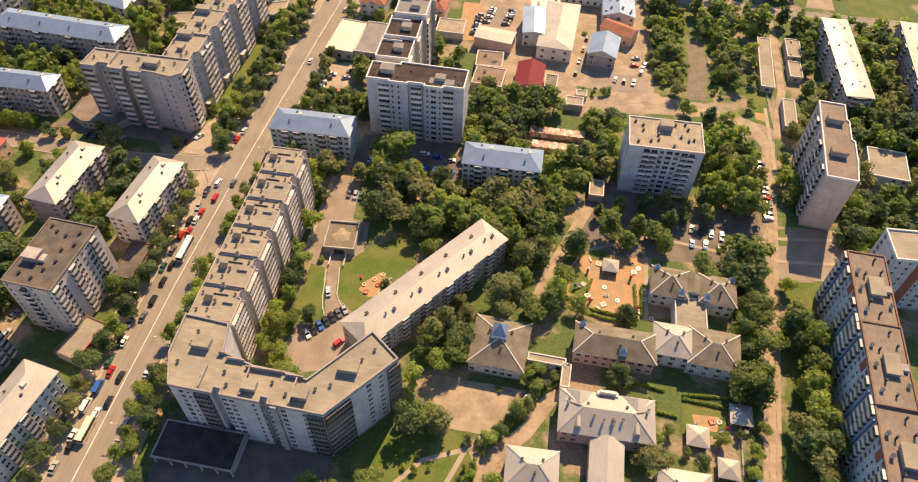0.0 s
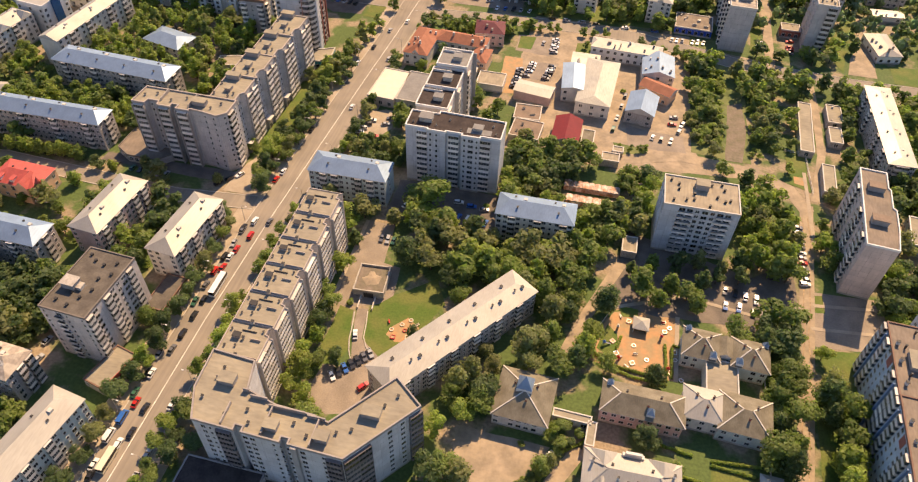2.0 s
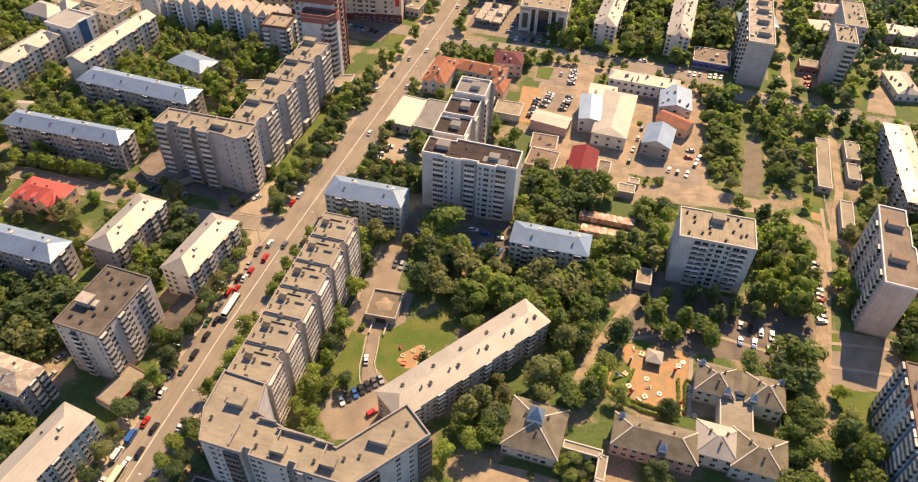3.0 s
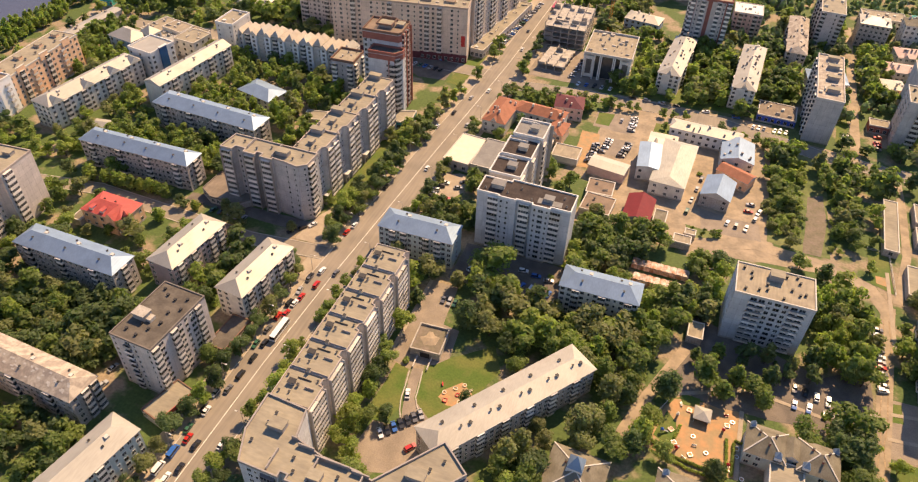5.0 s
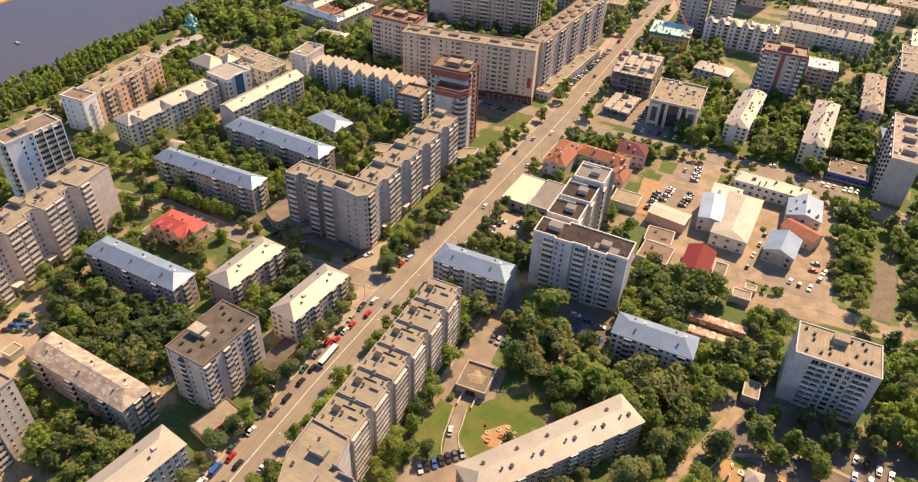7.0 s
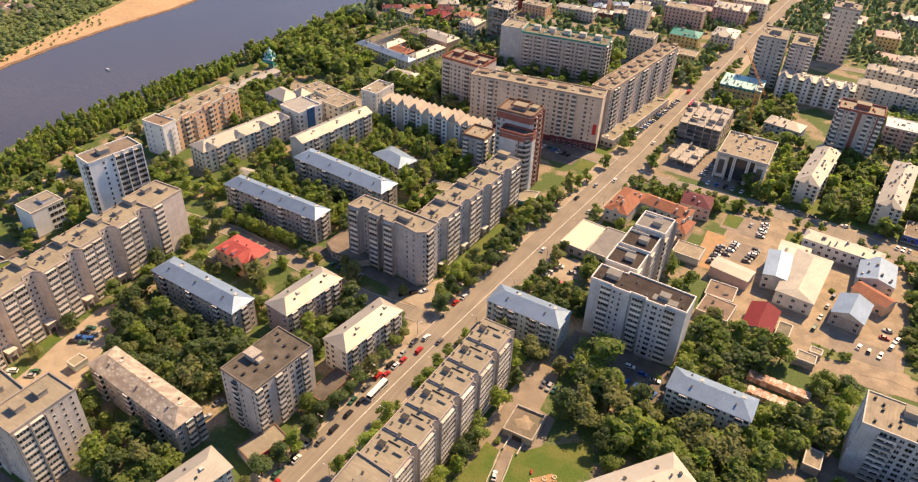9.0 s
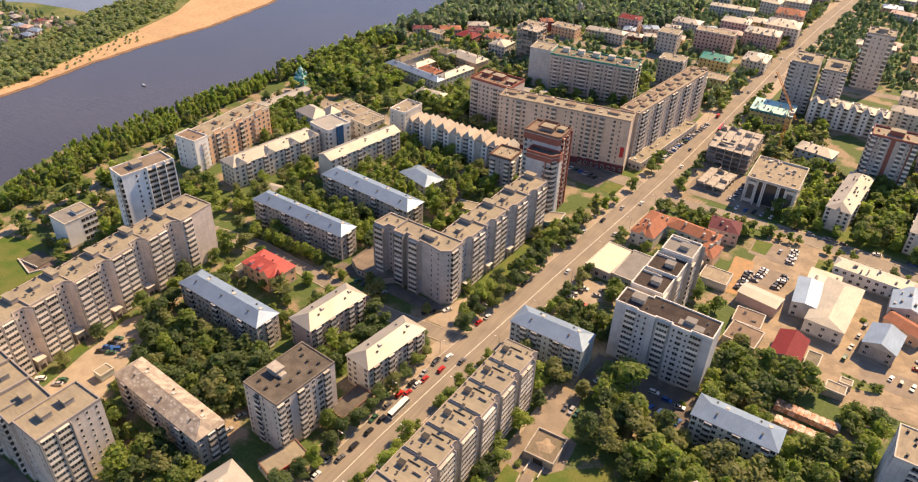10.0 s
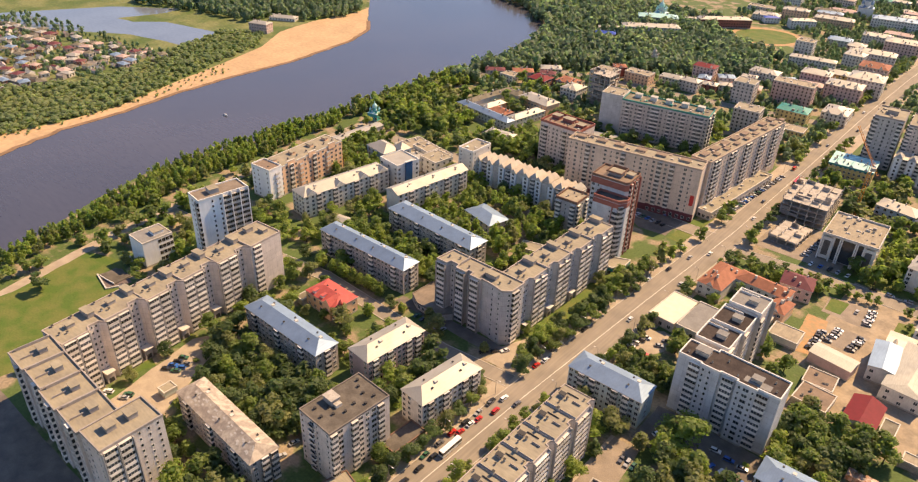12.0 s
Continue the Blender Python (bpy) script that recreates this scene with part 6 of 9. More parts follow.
for gx, gy, sx, sy, yaw in ((106.6, 322.5, 6.4, 41, -3), (121.8, 337, 7.2, 15.4, -1), (120.4, 318.8, 6, 12.6, -1), (113.5, 284, 5.5, 20, -3)):
    shed("garage_row", gx, gy, sx, sy, yaw, 3.6, "long row of brick garages with flat roofs", BRICK_S, BITUMEN, s="t", category="garage")

# ---- kindergarten houses with hipped slate roofs ----
def pavilion(x, y, sx, sy, yaw, label, z=7.6, rise=3.6, wall=None, s="wwww", e="ww", w="", roof=None, turrets=(), floors=2):
    B = house("kindergarten_house", x, y, yaw, label, "house")
    walls(B, rectangle(-sx / 2, -sy / 2, sx / 2, sy / 2), 0, z, wall or PLASTER)
    hip_roof(B, -sx / 2, -sy / 2, sx / 2, sy / 2, z, rise, roof or SLATE, 0.7, 0.95)
    row(B, "S", -sx / 2, sx / 2, -sy / 2, 0.5, floors, 3.3, s)
    row(B, "E", -sy / 2, sy / 2, sx / 2, 0.5, floors, 3.3, e)
    row(B, "W", -sy / 2, sy / 2, -sx / 2, 0.5, floors, 3.3, w)
    for tx, ty, ts in turrets:
        zb = z + rise * (0.55 if ts > 2 else 0.1)
        part("turret", mesh("turret", [(tx + a * ts, ty + b * ts, zz) for zz in (zb, zb + ts) for a, b in ((-1, -1), (1, -1), (1, 1), (-1, 1))] + [(tx, ty, zb + ts * 2.2 + 1)], [(0, 1, 5, 4), (1, 2, 6, 5), (2, 3, 7, 6), (3, 0, 4, 7), (4, 5, 8), (5, 6, 8), (6, 7, 8), (7, 4, 8)], [WHITE, METAL_B], [0] * 4 + [1] * 4), B)
    # pale ridge caps
    a, b, c = sx / 2 + 0.7, sy / 2 + 0.7, min(sx, sy) / 2 + 0.7
    tips = ((-(a - c * 0.95), 0), (a - c * 0.95, 0)) if sx >= sy else ((0, -(b - c * 0.95)), (0, b - c * 0.95))
    for qx, qy in ((-a, -b), (a, -b), (a, b), (-a, b)):
        tip = min(tips, key=lambda t: (t[0] - qx) ** 2 + (t[1] - qy) ** 2)
        p, q = Vector((qx, qy, z)), Vector((tip[0], tip[1], z + rise))
        m = Matrix.Translation(p) @ (q - p).to_track_quat("X", "Z").to_matrix().to_4x4()
        part("ridge_cap", box_mesh("ridge_cap", [(0, -0.2, -0.05, (q - p).length, 0.2, 0.12, 0)], [roof or TRIM]), B, m)
    vents(B, [(sx * 0.2, sy * 0.15), (-sx * 0.22, sy * 0.12), (sx * 0.05, -sy * 0.2)], z + rise * 0.5, 0.6, 1.6, BRICK_R)
    return B


pavilion(-3.2, 135.4, 18.3, 18.6, -2.6, "square pavilion with a grey slate pyramid roof and turret", 6.5, 4.6, PLASTER, "w.wwww.", "", "", None, ((-0.5, 1.5, 2.7),))
pavilion(36, 141.5, 27, 11.5, -1, "pink two-storey kindergarten house with a slate hipped roof", 7.6, 3.4, PLASTER_K, "wwwwwwwww", "ww", "", None, ((-11.5, 4.5, 1.1), (2.5, -4, 1.3)))
pavilion(56, 146, 13, 12, -2, "pale kindergarten wing with a hipped metal roof", 7.6, 3.2, PLASTER, "www", "ww", "", METAL)
pavilion(69.5, 145, 16.5, 14.2, -3.5, "mint kindergarten wing with a slate hipped roof", 7.6, 3.4, PLASTER_G, "wwww", "ww")
pavilion(55.2, 171.3, 12.5, 12, -2.7, "mint kindergarten end house with a grey hipped roof", 7.6, 3.6, PLASTER_G, "ww.w", "ww", "", None, ((-5, 5, 1.0), (4, -5, 1.2)))
pavilion(72.2, 170.5, 12.5, 12, -2.7, "mint kindergarten end house with a grey hipped roof", 7.6, 3.6, PLASTER_G, "w.ww", "ww", "", None, ((5, 5, 1.0), (-4, -5, 1.2)))
shed("link_building", 63.6, 171.6, 6, 8, -2.7, 7.4, "middle part of the kindergarten with a slate roof", PLASTER_G, SLATE, 2.0, 0.0, s="ww", floors=2)
shed("link_building", 62.5, 159.5, 11, 13.5, 0, 6.4, "flat-roofed link between kindergarten houses", PLASTER, BITUMEN, category="building")
P2 = pavilion(33.9, 113.5, 29.4, 14.2, 1, "pink two-storey house with a pale tin hipped roof", 7.6, 3.8, PLASTER_K, "ww.www.ww", "ww", "", METAL)
for dx in (-9.2, 9.2):
    # barrel dormers to the south and cross roofs to the north
    part("dormer", mesh("dormer", [(dx + 1.0 * math.cos(k * 0.5236), y, 8.6 + 1.7 * math.sin(k * 0.5236)) for y in (-6.2, -2.4) for k in range(7)], [(k, k + 1, 8 + k, 7 + k) for k in range(6)] + [tuple(range(7)), tuple(reversed(range(7, 14)))], [METAL]), P2)
    part("cross_roof", mesh("cross_roof", [(dx - 4.5, 7.9, 7.6), (dx + 4.5, 7.9, 7.6), (dx, 5.5, 11.2), (dx, 0.5, 11.3), (dx - 4.5, 3, 8.6), (dx + 4.5, 3, 8.6)], [(1, 0, 2), (0, 4, 3, 2), (5, 1, 2, 3)], [METAL]), P2)
part("pediment", box_mesh("pediment", [(-2.6, 6.6, 7.6, 2.6, 7.5, 10.4, 0), (-3.4, 6.4, 7.6, -2.6, 7.7, 9.2, 0), (2.6, 6.4, 7.6, 3.4, 7.7, 9.2, 0)], [PLASTER]), P2)
vents(P2, [(-4.5, -2.5), (4.5, -2.5), (-12.5, 2), (12.5, 2), (-1.5, -3.6), (1.8, -3.6)], 9.2, 0.6, 2.2, WHITE)
shed("link_building", 34.5, 98, 10, 16, 0, 6.5, "narrow wing with a white gabled roof", PLASTER, METAL, 2.2, 0.0, s="ww", category="building")
pavilion(12, 92, 15, 12, 2, "house with a pale tin hipped roof and gables", 7.6, 3.4, PLASTER_K, "wwww", "ww", "", METAL)
pavilion(58, 93, 15, 12, 0, "pale house with a tin hipped roof", 7.0, 3.0, PLASTER, "wwww", "ww", "", METAL)
shed("link_building", 13.5, 133, 13, 3, -2, 4, "narrow covered passage with a flat roof", PLASTER, BITUMEN, s="ttt", category="building")
shed("link_building", 20.3, 128, 3, 9, -2, 4, "narrow covered passage with a flat roof", PLASTER, BITUMEN, category="building")
for gx, gy, s in ((34.2, 179.4, 5.6), (63.9, 114, 6.8), (78.4, 124, 6.8), (73, 104.5, 6.2)):
    B = house("gazebo", gx, gy, -1.5, "white wooden play shelter with a pyramid tin roof", "gazebo")
    claim(B, rectangle(-s / 2, -s / 2, s / 2, s / 2))
    part("back_wall", box_mesh("back_wall", [(-s / 2 + 0.2, s / 2 - 0.4, 0, s / 2 - 0.2, s / 2 - 0.25, 2.4, 0), (-s / 2 + 0.2, -s / 2 + 0.3, 0, -s / 2 + 0.35, s / 2 - 0.4, 2.4, 0), (s / 2 - 0.35, -s / 2 + 0.3, 0, s / 2 - 0.2, s / 2 - 0.4, 2.4, 0)], [WOOD]), B)
    for px in (-1, 1):
        part("post", box_mesh("post", [(px * (s / 2 - 0.35) - 0.1, -s / 2 + 0.2, 0, px * (s / 2 - 0.35) + 0.1, -s / 2 + 0.4, 2.6, 0)], [WHITE]), B)
    hip_roof(B, -s / 2, -s / 2, s / 2, s / 2, 2.7, 1.5, METAL, 0.3, 0.98)

# ---- brick tower at the crossing ----
B = house("apartment_tower", -161, 336, 4, "tall red and white brick tower with a stepped top", "apartment block")
P = [(-11, -7), (-3, -7), (9, -7), (10.5, -5), (10.5, 9), (-11, 9)]
walls(B, P, 0, 47, PANEL_W)
flat_roof(B, P, 47, BITUMEN_B, COPING_B, 1.0)
part("brick_band", mesh("brick_band", [(x, y, z) for z in (42.5, 46.3) for x, y in offset(P, -0.14)], [(k, (k + 1) % 6, 6 + (k + 1) % 6, 6 + k) for k in range(6)], [BRICK_R]), B)
Q = [(-5, -15), (10, -15), (13, -11), (13, -7.2), (-5, -7.2)]
walls(B, Q, 0, 39, PANEL_W)
flat_roof(B, Q, 39, BITUMEN_D, BRICK_R, 1.3)
part("brick_band", mesh("brick_band", [(x, y, z) for z in (35.6, 38.4) for x, y in offset(Q, -0.14)], [(k, (k + 1) % 5, 5 + (k + 1) % 5, 5 + k) for k in range(5)], [BRICK_R]), B)
along(B, (8.2, -7), (10.5, -5), 1, 14, 3.0, "n")
row(B, "E", -5, 9, 10.5, 1.0, 15, 3.0, "bnbn")
row(B, "S", -5, 10, -15, 1.0, 11, 3.0, "...nb")
along(B, Q[1], Q[2], 1, 12, 3.0, "bn")
row(B, "S", -11, -5, -7, 1.0, 14, 3.0, "wn")
for fx in (6.2, 9.6):
    part("brick_pier", box_mesh("brick_pier", [(fx, -15.2, 0, fx + 0.9, -14.99, 38, 0)], [BRICK_R]), B)
hut(B, 0, 1, 7, 5, 47, 2.4, PANEL, BITUMEN)
hut(B, 7, 4, 4, 4, 47, 1.6, PANEL, BITUMEN)
part("roof_frame", box_mesh("roof_frame", [(-4.5, -4, 49.6, 4.5, -3.7, 50.6, 0), (-4.5, 5.2, 49.6, 4.5, 5.5, 50.6, 0), (-4.5, -3.7, 49.6, -4.2, 5.2, 50.6, 0), (4.2, -3.7, 49.6, 4.5, 5.2, 50.6, 0)], [COPING_B]), B)
for fy in (-4.6, -0.6, 3.4, 7.6):
    part("brick_pier", box_mesh("brick_pier", [(10.52, fy, 0, 11.7, fy + 0.7, 46.5, 0)], [BRICK_R]), B)
A = house("shop_annex", -148, 318, 6, "low shop with teal glazing and a flat roof", "shop")
walls(A, [(-6, -6), (4, -6), (9, 0), (9, 8), (-6, 3)], 0, 5, TEALP)
flat_roof(A, [(-6, -6), (4, -6), (9, 0), (9, 8), (-6, 3)], 5, BITUMEN, TRIM, 0.5)
along(A, (4, -6), (9, 0), 0.3, 1, 4, "ttt")
along(A, (-6, -6), (4, -6), 0.3, 1, 4, "tttt")

# white tower near the river, with a small white office
B = house("apartment_tower", -312.8, 184.6, -7.8, "white fourteen-storey tower with balcony bands", "apartment block")
walls(B, rectangle(-6, -13.8, 6, 13.8), 0, 40, PANEL_WW)
flat_roof(B, rectangle(-6, -13.8, 6, 13.8), 40, ROOF_TAN, WHITE, 0.8)
row(B, "E", -13.8, -1, 6, 1.0, 13, 2.95, "...n.n")
row(B, "E", -1, 13.7, 6, 1.0, 13, 2.95, "lll")
row(B, "S", -6, 6, -13.8, 1.0, 13, 2.95, ".n.b")
for fy in (-1, 3.9, 8.8, 13.6):
    fin(B, 6.05, fy - 0.2, 7.4, fy + 0.2, 0, 41, PANEL_WW)
hut(B, 0, -3, 5, 5, 40, 2.6, PANEL_W)
B = shed("office_house", -338.6, 156.2, 13.8, 17.2, -1, 15, "small white office with dark glazing and a flat roof", PANEL_WW, MEMBRANE, e="....tttt", floors=4, category="office")
hut(B, 1, 3, 5, 6, 15, 1.8, PANEL_WW)
shed("river_cafe", -352, 205, 12, 16, 0, 8, "pale riverside house with a flat roof", PLASTER, METAL, 1.0, 0.6, s="www", e="www", floors=2)
part("terrace", box_mesh("terrace", [(-6, -11, 0, 7, -1, 0.5, 0), (-6, -11, 0.5, 7, -10.7, 1.2, 1)], [BITUMEN_D, WHITE]), house("terrace_deck", -338, 138, 6, "dark paved terrace with a pale edge", "terrace"))

# row of houses along the river side
B = shed("apartment_house", -355.5, 271.5, 16, 64, 4, 20, "peach six-storey house with grey flat roof", PLASTER_P, BITUMEN, s="www", e="wowwbwowwbwwowww", floors=6, category="house", edge=TRIM)
vents(B, [(3, y) for y in range(-28, 30, 8)], 20, 0.9, 1.2)
for y in (-20, -4, 12, 26):
    hut(B, -2, y, 4, 3, 20, 1.8, PLASTER_P)
A = B
walls(A, rectangle(-8.15, -32.2, 8.15, -22), 0, 20.8, PANEL_WW, "end_wall")
flat_roof(A, rectangle(-8.15, -32.2, 8.15, -22), 20.8, BITUMEN_B, WHITE, 0.8)
row(A, "S", -8, 8, -32.2, 1, 6, 3.2, "nn.n")
for y in (-14, 4, 22):
    part("gable_panel", box_mesh("gable_panel", [(8.0, y - 3, 18, 8.5, y + 3, 22, 0), (7.7, y - 3.2, 22, 8.6, y + 3.2, 22.25, 1)], [PLASTER_P, TRIM]), A)
B = low_block(-314.2, 271.6, 13.6, 63, -8, "white five-storey house with a light metal mansard roof", PLASTER, METAL, 15, 5, 3.2, s="wwww", e="wwbwwbwwwbwwbwww")
for y in (-26, -6, 12, 27):
    part("pediment", mesh("pediment", [(4.0, y - 3.6, 15.2), (7.2, y - 3.6, 15.2), (7.2, y + 3.6, 15.2), (4.0, y + 3.6, 15.2), (2.6, y, 18.3), (7.2, y, 18.3)], [(0, 1, 5, 4), (2, 3, 4, 5), (1, 2, 5)], [METAL, PLASTER], [0, 0, 1]), B)
B = house("bank_house", -305, 314, -8, "white corner house with tall blue glazing", "office")
walls(B, rectangle(-9, -9, 9, 9), 0, 18, WHITE)
flat_roof(B, rectangle(-9, -9, 9, 9), 18, METAL, WHITE, 0.8)
row(B, "E", -9, 9, 9, 1, 5, 3.2, "w...w")
row(B, "S", -9, 9, -9, 1, 5, 3.2, "w.w.w")
part("glazed_bay", box_mesh("glazed_bay", [(9, -2.6, 1, 10.2, 2.6, 19.5, 0), (9, -3, 19.5, 10.5, 3, 20, 1)], [glassy("blue_glazing", (0.03, 0.09, 0.2), 0.1, 0.1), WHITE]), B)
shed("flat_hall", -322, 356, 40, 22, -10, 6, "wide low hall with pale flat roofs", PLASTER, BITUMEN_T, s="wwwwww", e="www")
shed("flat_hall", -320, 357, 16, 12, -10, 8.4, "raised middle of a low hall with a flat roof", PLASTER, BITUMEN_T, s="ttt", e="tt")
shed("flat_hall", -313, 341, 14, 8, -10, 8, "small flat-roofed pale hall", PLASTER, METAL, s="www", floors=2)
shed("town_house", -337, 331, 20, 14, -10, 11, "bluish white house with a pale hipped roof", PANEL_B, METAL, 4.0, 0.9, s="wwww", e="www", floors=3, category="house")
shed("town_house", -326, 338, 9, 9, -10, 12, "bluish white house tower with a pale hipped roof", PANEL_B, METAL, 4.0, 0.95, s="ww", e="ww", floors=3, category="house")
shed("river_arcade", -380.6, 340.5, 56, 8, 86.2, 5.6, "long low riverside arcade with a bright white roof", PLASTER, METAL, 0.8, 0.0, s="tttttttttttt", category="arcade")
shed("flat_hall", -300, 345, 16, 16, -6, 11, "pale block with a flat roof", PLASTER, BITUMEN, s="www", e="www", floors=3)
low_block(-274.2, 307.8, 11.5, 57, -7.7, "white five-storey house with a light gabled roof", PLASTER, METAL, 16, 5, 2.6, s="", e="wwbwwbwwwbwwbw", hip=0.0)
B = house("gabled_row", -231.8, 358, 0.6, "pale seven-storey row with many zigzag gables", "house")
walls(B, rectangle(-39, -6, 39, 6), 0, 17, PLASTER)
flat_roof(B, rectangle(-39, -6, 39, 6), 16.9, BITUMEN_T, TRIM, 0.3)
for k in range(8):
    x = -38.4 + 9.6 * k
    z = 17.2 + 0.5 * (k % 3)
    # a proud bay under a pale gable, a loggia column, and a hipped tan roof behind
    walls(B, rectangle(x, -7.4, x + 4.2, -6.02), 0, z - 0.6, PANEL_WW, "bay_wall")
    row(B, "S", x + 0.3, x + 3.9, -7.4, 0.8, 6, 2.7, "w")
    row(B, "S", x + 4.5, x + 9.3, -6, 0.8, 6, 2.7, "o" if k % 2 else "b")
    hip_roof(B, x, -7.4, x + 4.2, 5.5, z - 0.4, 2.9, SAND_TIN, 0.25, 0.0, "gable_roof")
    part("gable", mesh("gable", [(x - 0.1, yy, z - 0.5) for yy in (-7.5, -7.3)] + [(x + 4.3, yy, z - 0.5) for yy in (-7.5, -7.3)] + [(x + 2.1, yy, z + 2.5) for yy in (-7.5, -7.3)], [(0, 2, 4), (5, 3, 1), (0, 4, 5, 1), (2, 3, 5, 4)], [PANEL_WW]), B)
    hip_roof(B, x + 4.4, -6, x + 9.4, 6, z, 3.0 + 0.7 * (k % 2), METAL if k % 3 == 1 else SAND_TIN, 0.3, 0.85, "hipped_roof")
B = house("corner_tower", -274, 354, 0, "pale eight-storey corner tower with a flat roof", "house")
walls(B, rectangle(-6, -9.5, 6, 9.5), 0, 24, PLASTER)
flat_roof(B, rectangle(-6, -9.5, 6, 9.5), 24, BITUMEN, WHITE, 0.9)
row(B, "S", -6, 6, -9.5, 1, 8, 2.8, "n.n")
row(B, "E", -9.5, 9.5, 6, 1, 8, 2.8, "n..n")
B = house("corner_tower", -189, 341, 3, "brown-topped eight-storey block with flat roof", "house")
walls(B, rectangle(-7, -7.5, 7, 7.5), 0, 22, PANEL)
flat_roof(B, rectangle(-7, -7.5, 7, 7.5), 22, BITUMEN_T, COPING_B, 1.2)
row(B, "S", -7, 7, -7.5, 1, 7, 2.8, "bnb")
row(B, "E", -7.5, 7.5, 7, 1, 7, 2.8, "bnb")
shed("courtyard_house", -229.5, 311.5, 24, 15, -14, 6, "low white house with a bluish hipped roof in the court", PLASTER, METAL_B, 2.6, 0.9, s="wwwww", e="www", floors=2)
shed("hut", -190.5, 303, 12, 9, 15, 3.4, "pale green hut with a flat roof in the court", PLASTER_G, BITUMEN, category="hut")
shed("courtyard_shed", -290, 250, 12, 8, 10, 4, "low white shed with pale roof", PLASTER, METAL, 1.5, 0.5)

# nine-storey corner building at the crossing
B = house("apartment_block", -136.9, 400.2, 10.4, "long beige nine-storey block with shops below", "apartment block")
walls(B, rectangle(-86, 0, 0, 13.5), 0, 35.5, PANEL_E)
flat_roof(B, rectangle(-86, 0, 0, 13.5), 35.5, BITUMEN, PANEL_E, 0.8)
row(B, "S", -86, 0, 0, 5.5, 10, 2.95, "nwnbw.wnwb.nwnwbwb.wn.")
bars(B, "shop_base", [(-30, -0.4, 0, 0.3, -0.02, 5.2, 0), (-86, -0.25, 0, -30, -0.02, 4.6, 0)], ROOF_PURP)
row(B, "S", -30, 0, -0.42, 0.4, 1, 4.4, "tttttttt")
part("banner", box_mesh("banner", [(-3.6, -0.3, 11, -1.2, -0.03, 18, 0)], [POSTER]), B)
for x in (-80, -66, -54, -40, -27, -12):
    hut(B, x, 8, 6, 4, 35.5, 1.1, PANEL_E, BITUMEN_B)
B = house("apartment_block", -137.5, 414.5, -5.9, "long beige nine-storey block lining the avenue", "apartment block")
walls(B, rectangle(-13.5, 0, 0, 103), 0, 35.5, PANEL_E)
flat_roof(B, rectangle(-13.5, 0, 0, 103), 35.5, BITUMEN_T, PANEL_E, 0.8)
row(B, "E", 0, 103, 0, 5.5, 10, 2.95, "wbbwnwbbwnwbbwnwbbwnwbbwn")
for y in range(8, 100, 13):
    hut(B, -9, y, 4, 6, 35.5, 1.1, PANEL_E, BITUMEN_B)
    hut(B, -4, y + 6, 3, 4, 35.5, 0.9, PANEL_E, BITUMEN_B)
A = house("shop_row", -128.5, 452, -5.9, "low long shop row with a flat roof", "shop")
walls(A, rectangle(-5, -42, 4, 42), 0, 5.5, PANEL)
flat_roof(A, rectangle(-5, -42, 4, 42), 5.5, BITUMEN, TRIM, 0.5)
row(A, "E", -42, 42, 4, 0.4, 1, 4, "tttttttttttttttttttt")
row(A, "S", -5, 4, -42, 0.4, 1, 4, "ttt")
B = house("apartment_block", -244, 420, -1, "nine-storey block with red brick top", "apartment block")
walls(B, rectangle(-16, -10, 16, 10), 0, 30, PANEL_P)
flat_roof(B, rectangle(-16, -10, 16, 10), 30, BITUMEN_B, BRICK_R, 1.4)
row(B, "S", -16, 16, -10, 1, 9, 3.0, "wbnwwnbwbn")
hut(B, 0, 2, 8, 5, 30, 2.6, BRICK_R)
hut(B, -10, 2, 6, 5, 30, 2.6, BRICK_R)
hut(B, 11, 0, 6, 5, 30, 2.0, BRICK_R)
B = house("apartment_block", -210, 507, 9.8, "long grey block with green metal attic", "apartment block")
walls(B, rectangle(-33, -9, 33, 9), 0, 29, PANEL_P)
flat_roof(B, rectangle(-33, -9, 33, 9), 29, SLATE, ROOF_GR, 1.0)
walls(B, rectangle(-50, -8, -33, 9), 0, 31, PANEL_W)
flat_roof(B, rectangle(-50, -8, -33, 9), 31, BITUMEN, TRIM, 0.6)
row(B, "S", -33, 33, -9, 1, 9, 3.0, "nbwwbnwbbwnbwwbnwbbw")
row(B, "E", -9, 9, 33, 1, 9, 3.0, "bnb")
for x in (-24, -12, 0, 12, 24):
    hut(B, x, 3, 5, 4, 29, 3.0, PLASTER, METAL)

# market court
B = house("trading_arcade", -331, 470, -8, "white low trading court with orange brick inner sides", "building")
for x0, y0, x1, y1, z, m, w in ((-30, -30, 28, -21, 7, METAL_B, PLASTER), (-30, -20.5, -22, 30, 7, SLATE, PLASTER), (-6, 18, 26, 34, 9, METAL, PLASTER_P), (18, -20.5, 28, 14, 7, METAL, PLASTER), (-20, 20, -8, 32, 7, SLATE, PLASTER), (-4, -19, 14, -8, 6.5, ROOF_OR, BRICK_R), (-14, -18, -6, 4, 6, METAL, PLASTER_P)):
    walls(B, rectangle(x0, y0, x1, y1), 0, z, w)
    hip_roof(B, x0, y0, x1, y1, z, 2.2, m, 0.4, 0.9)
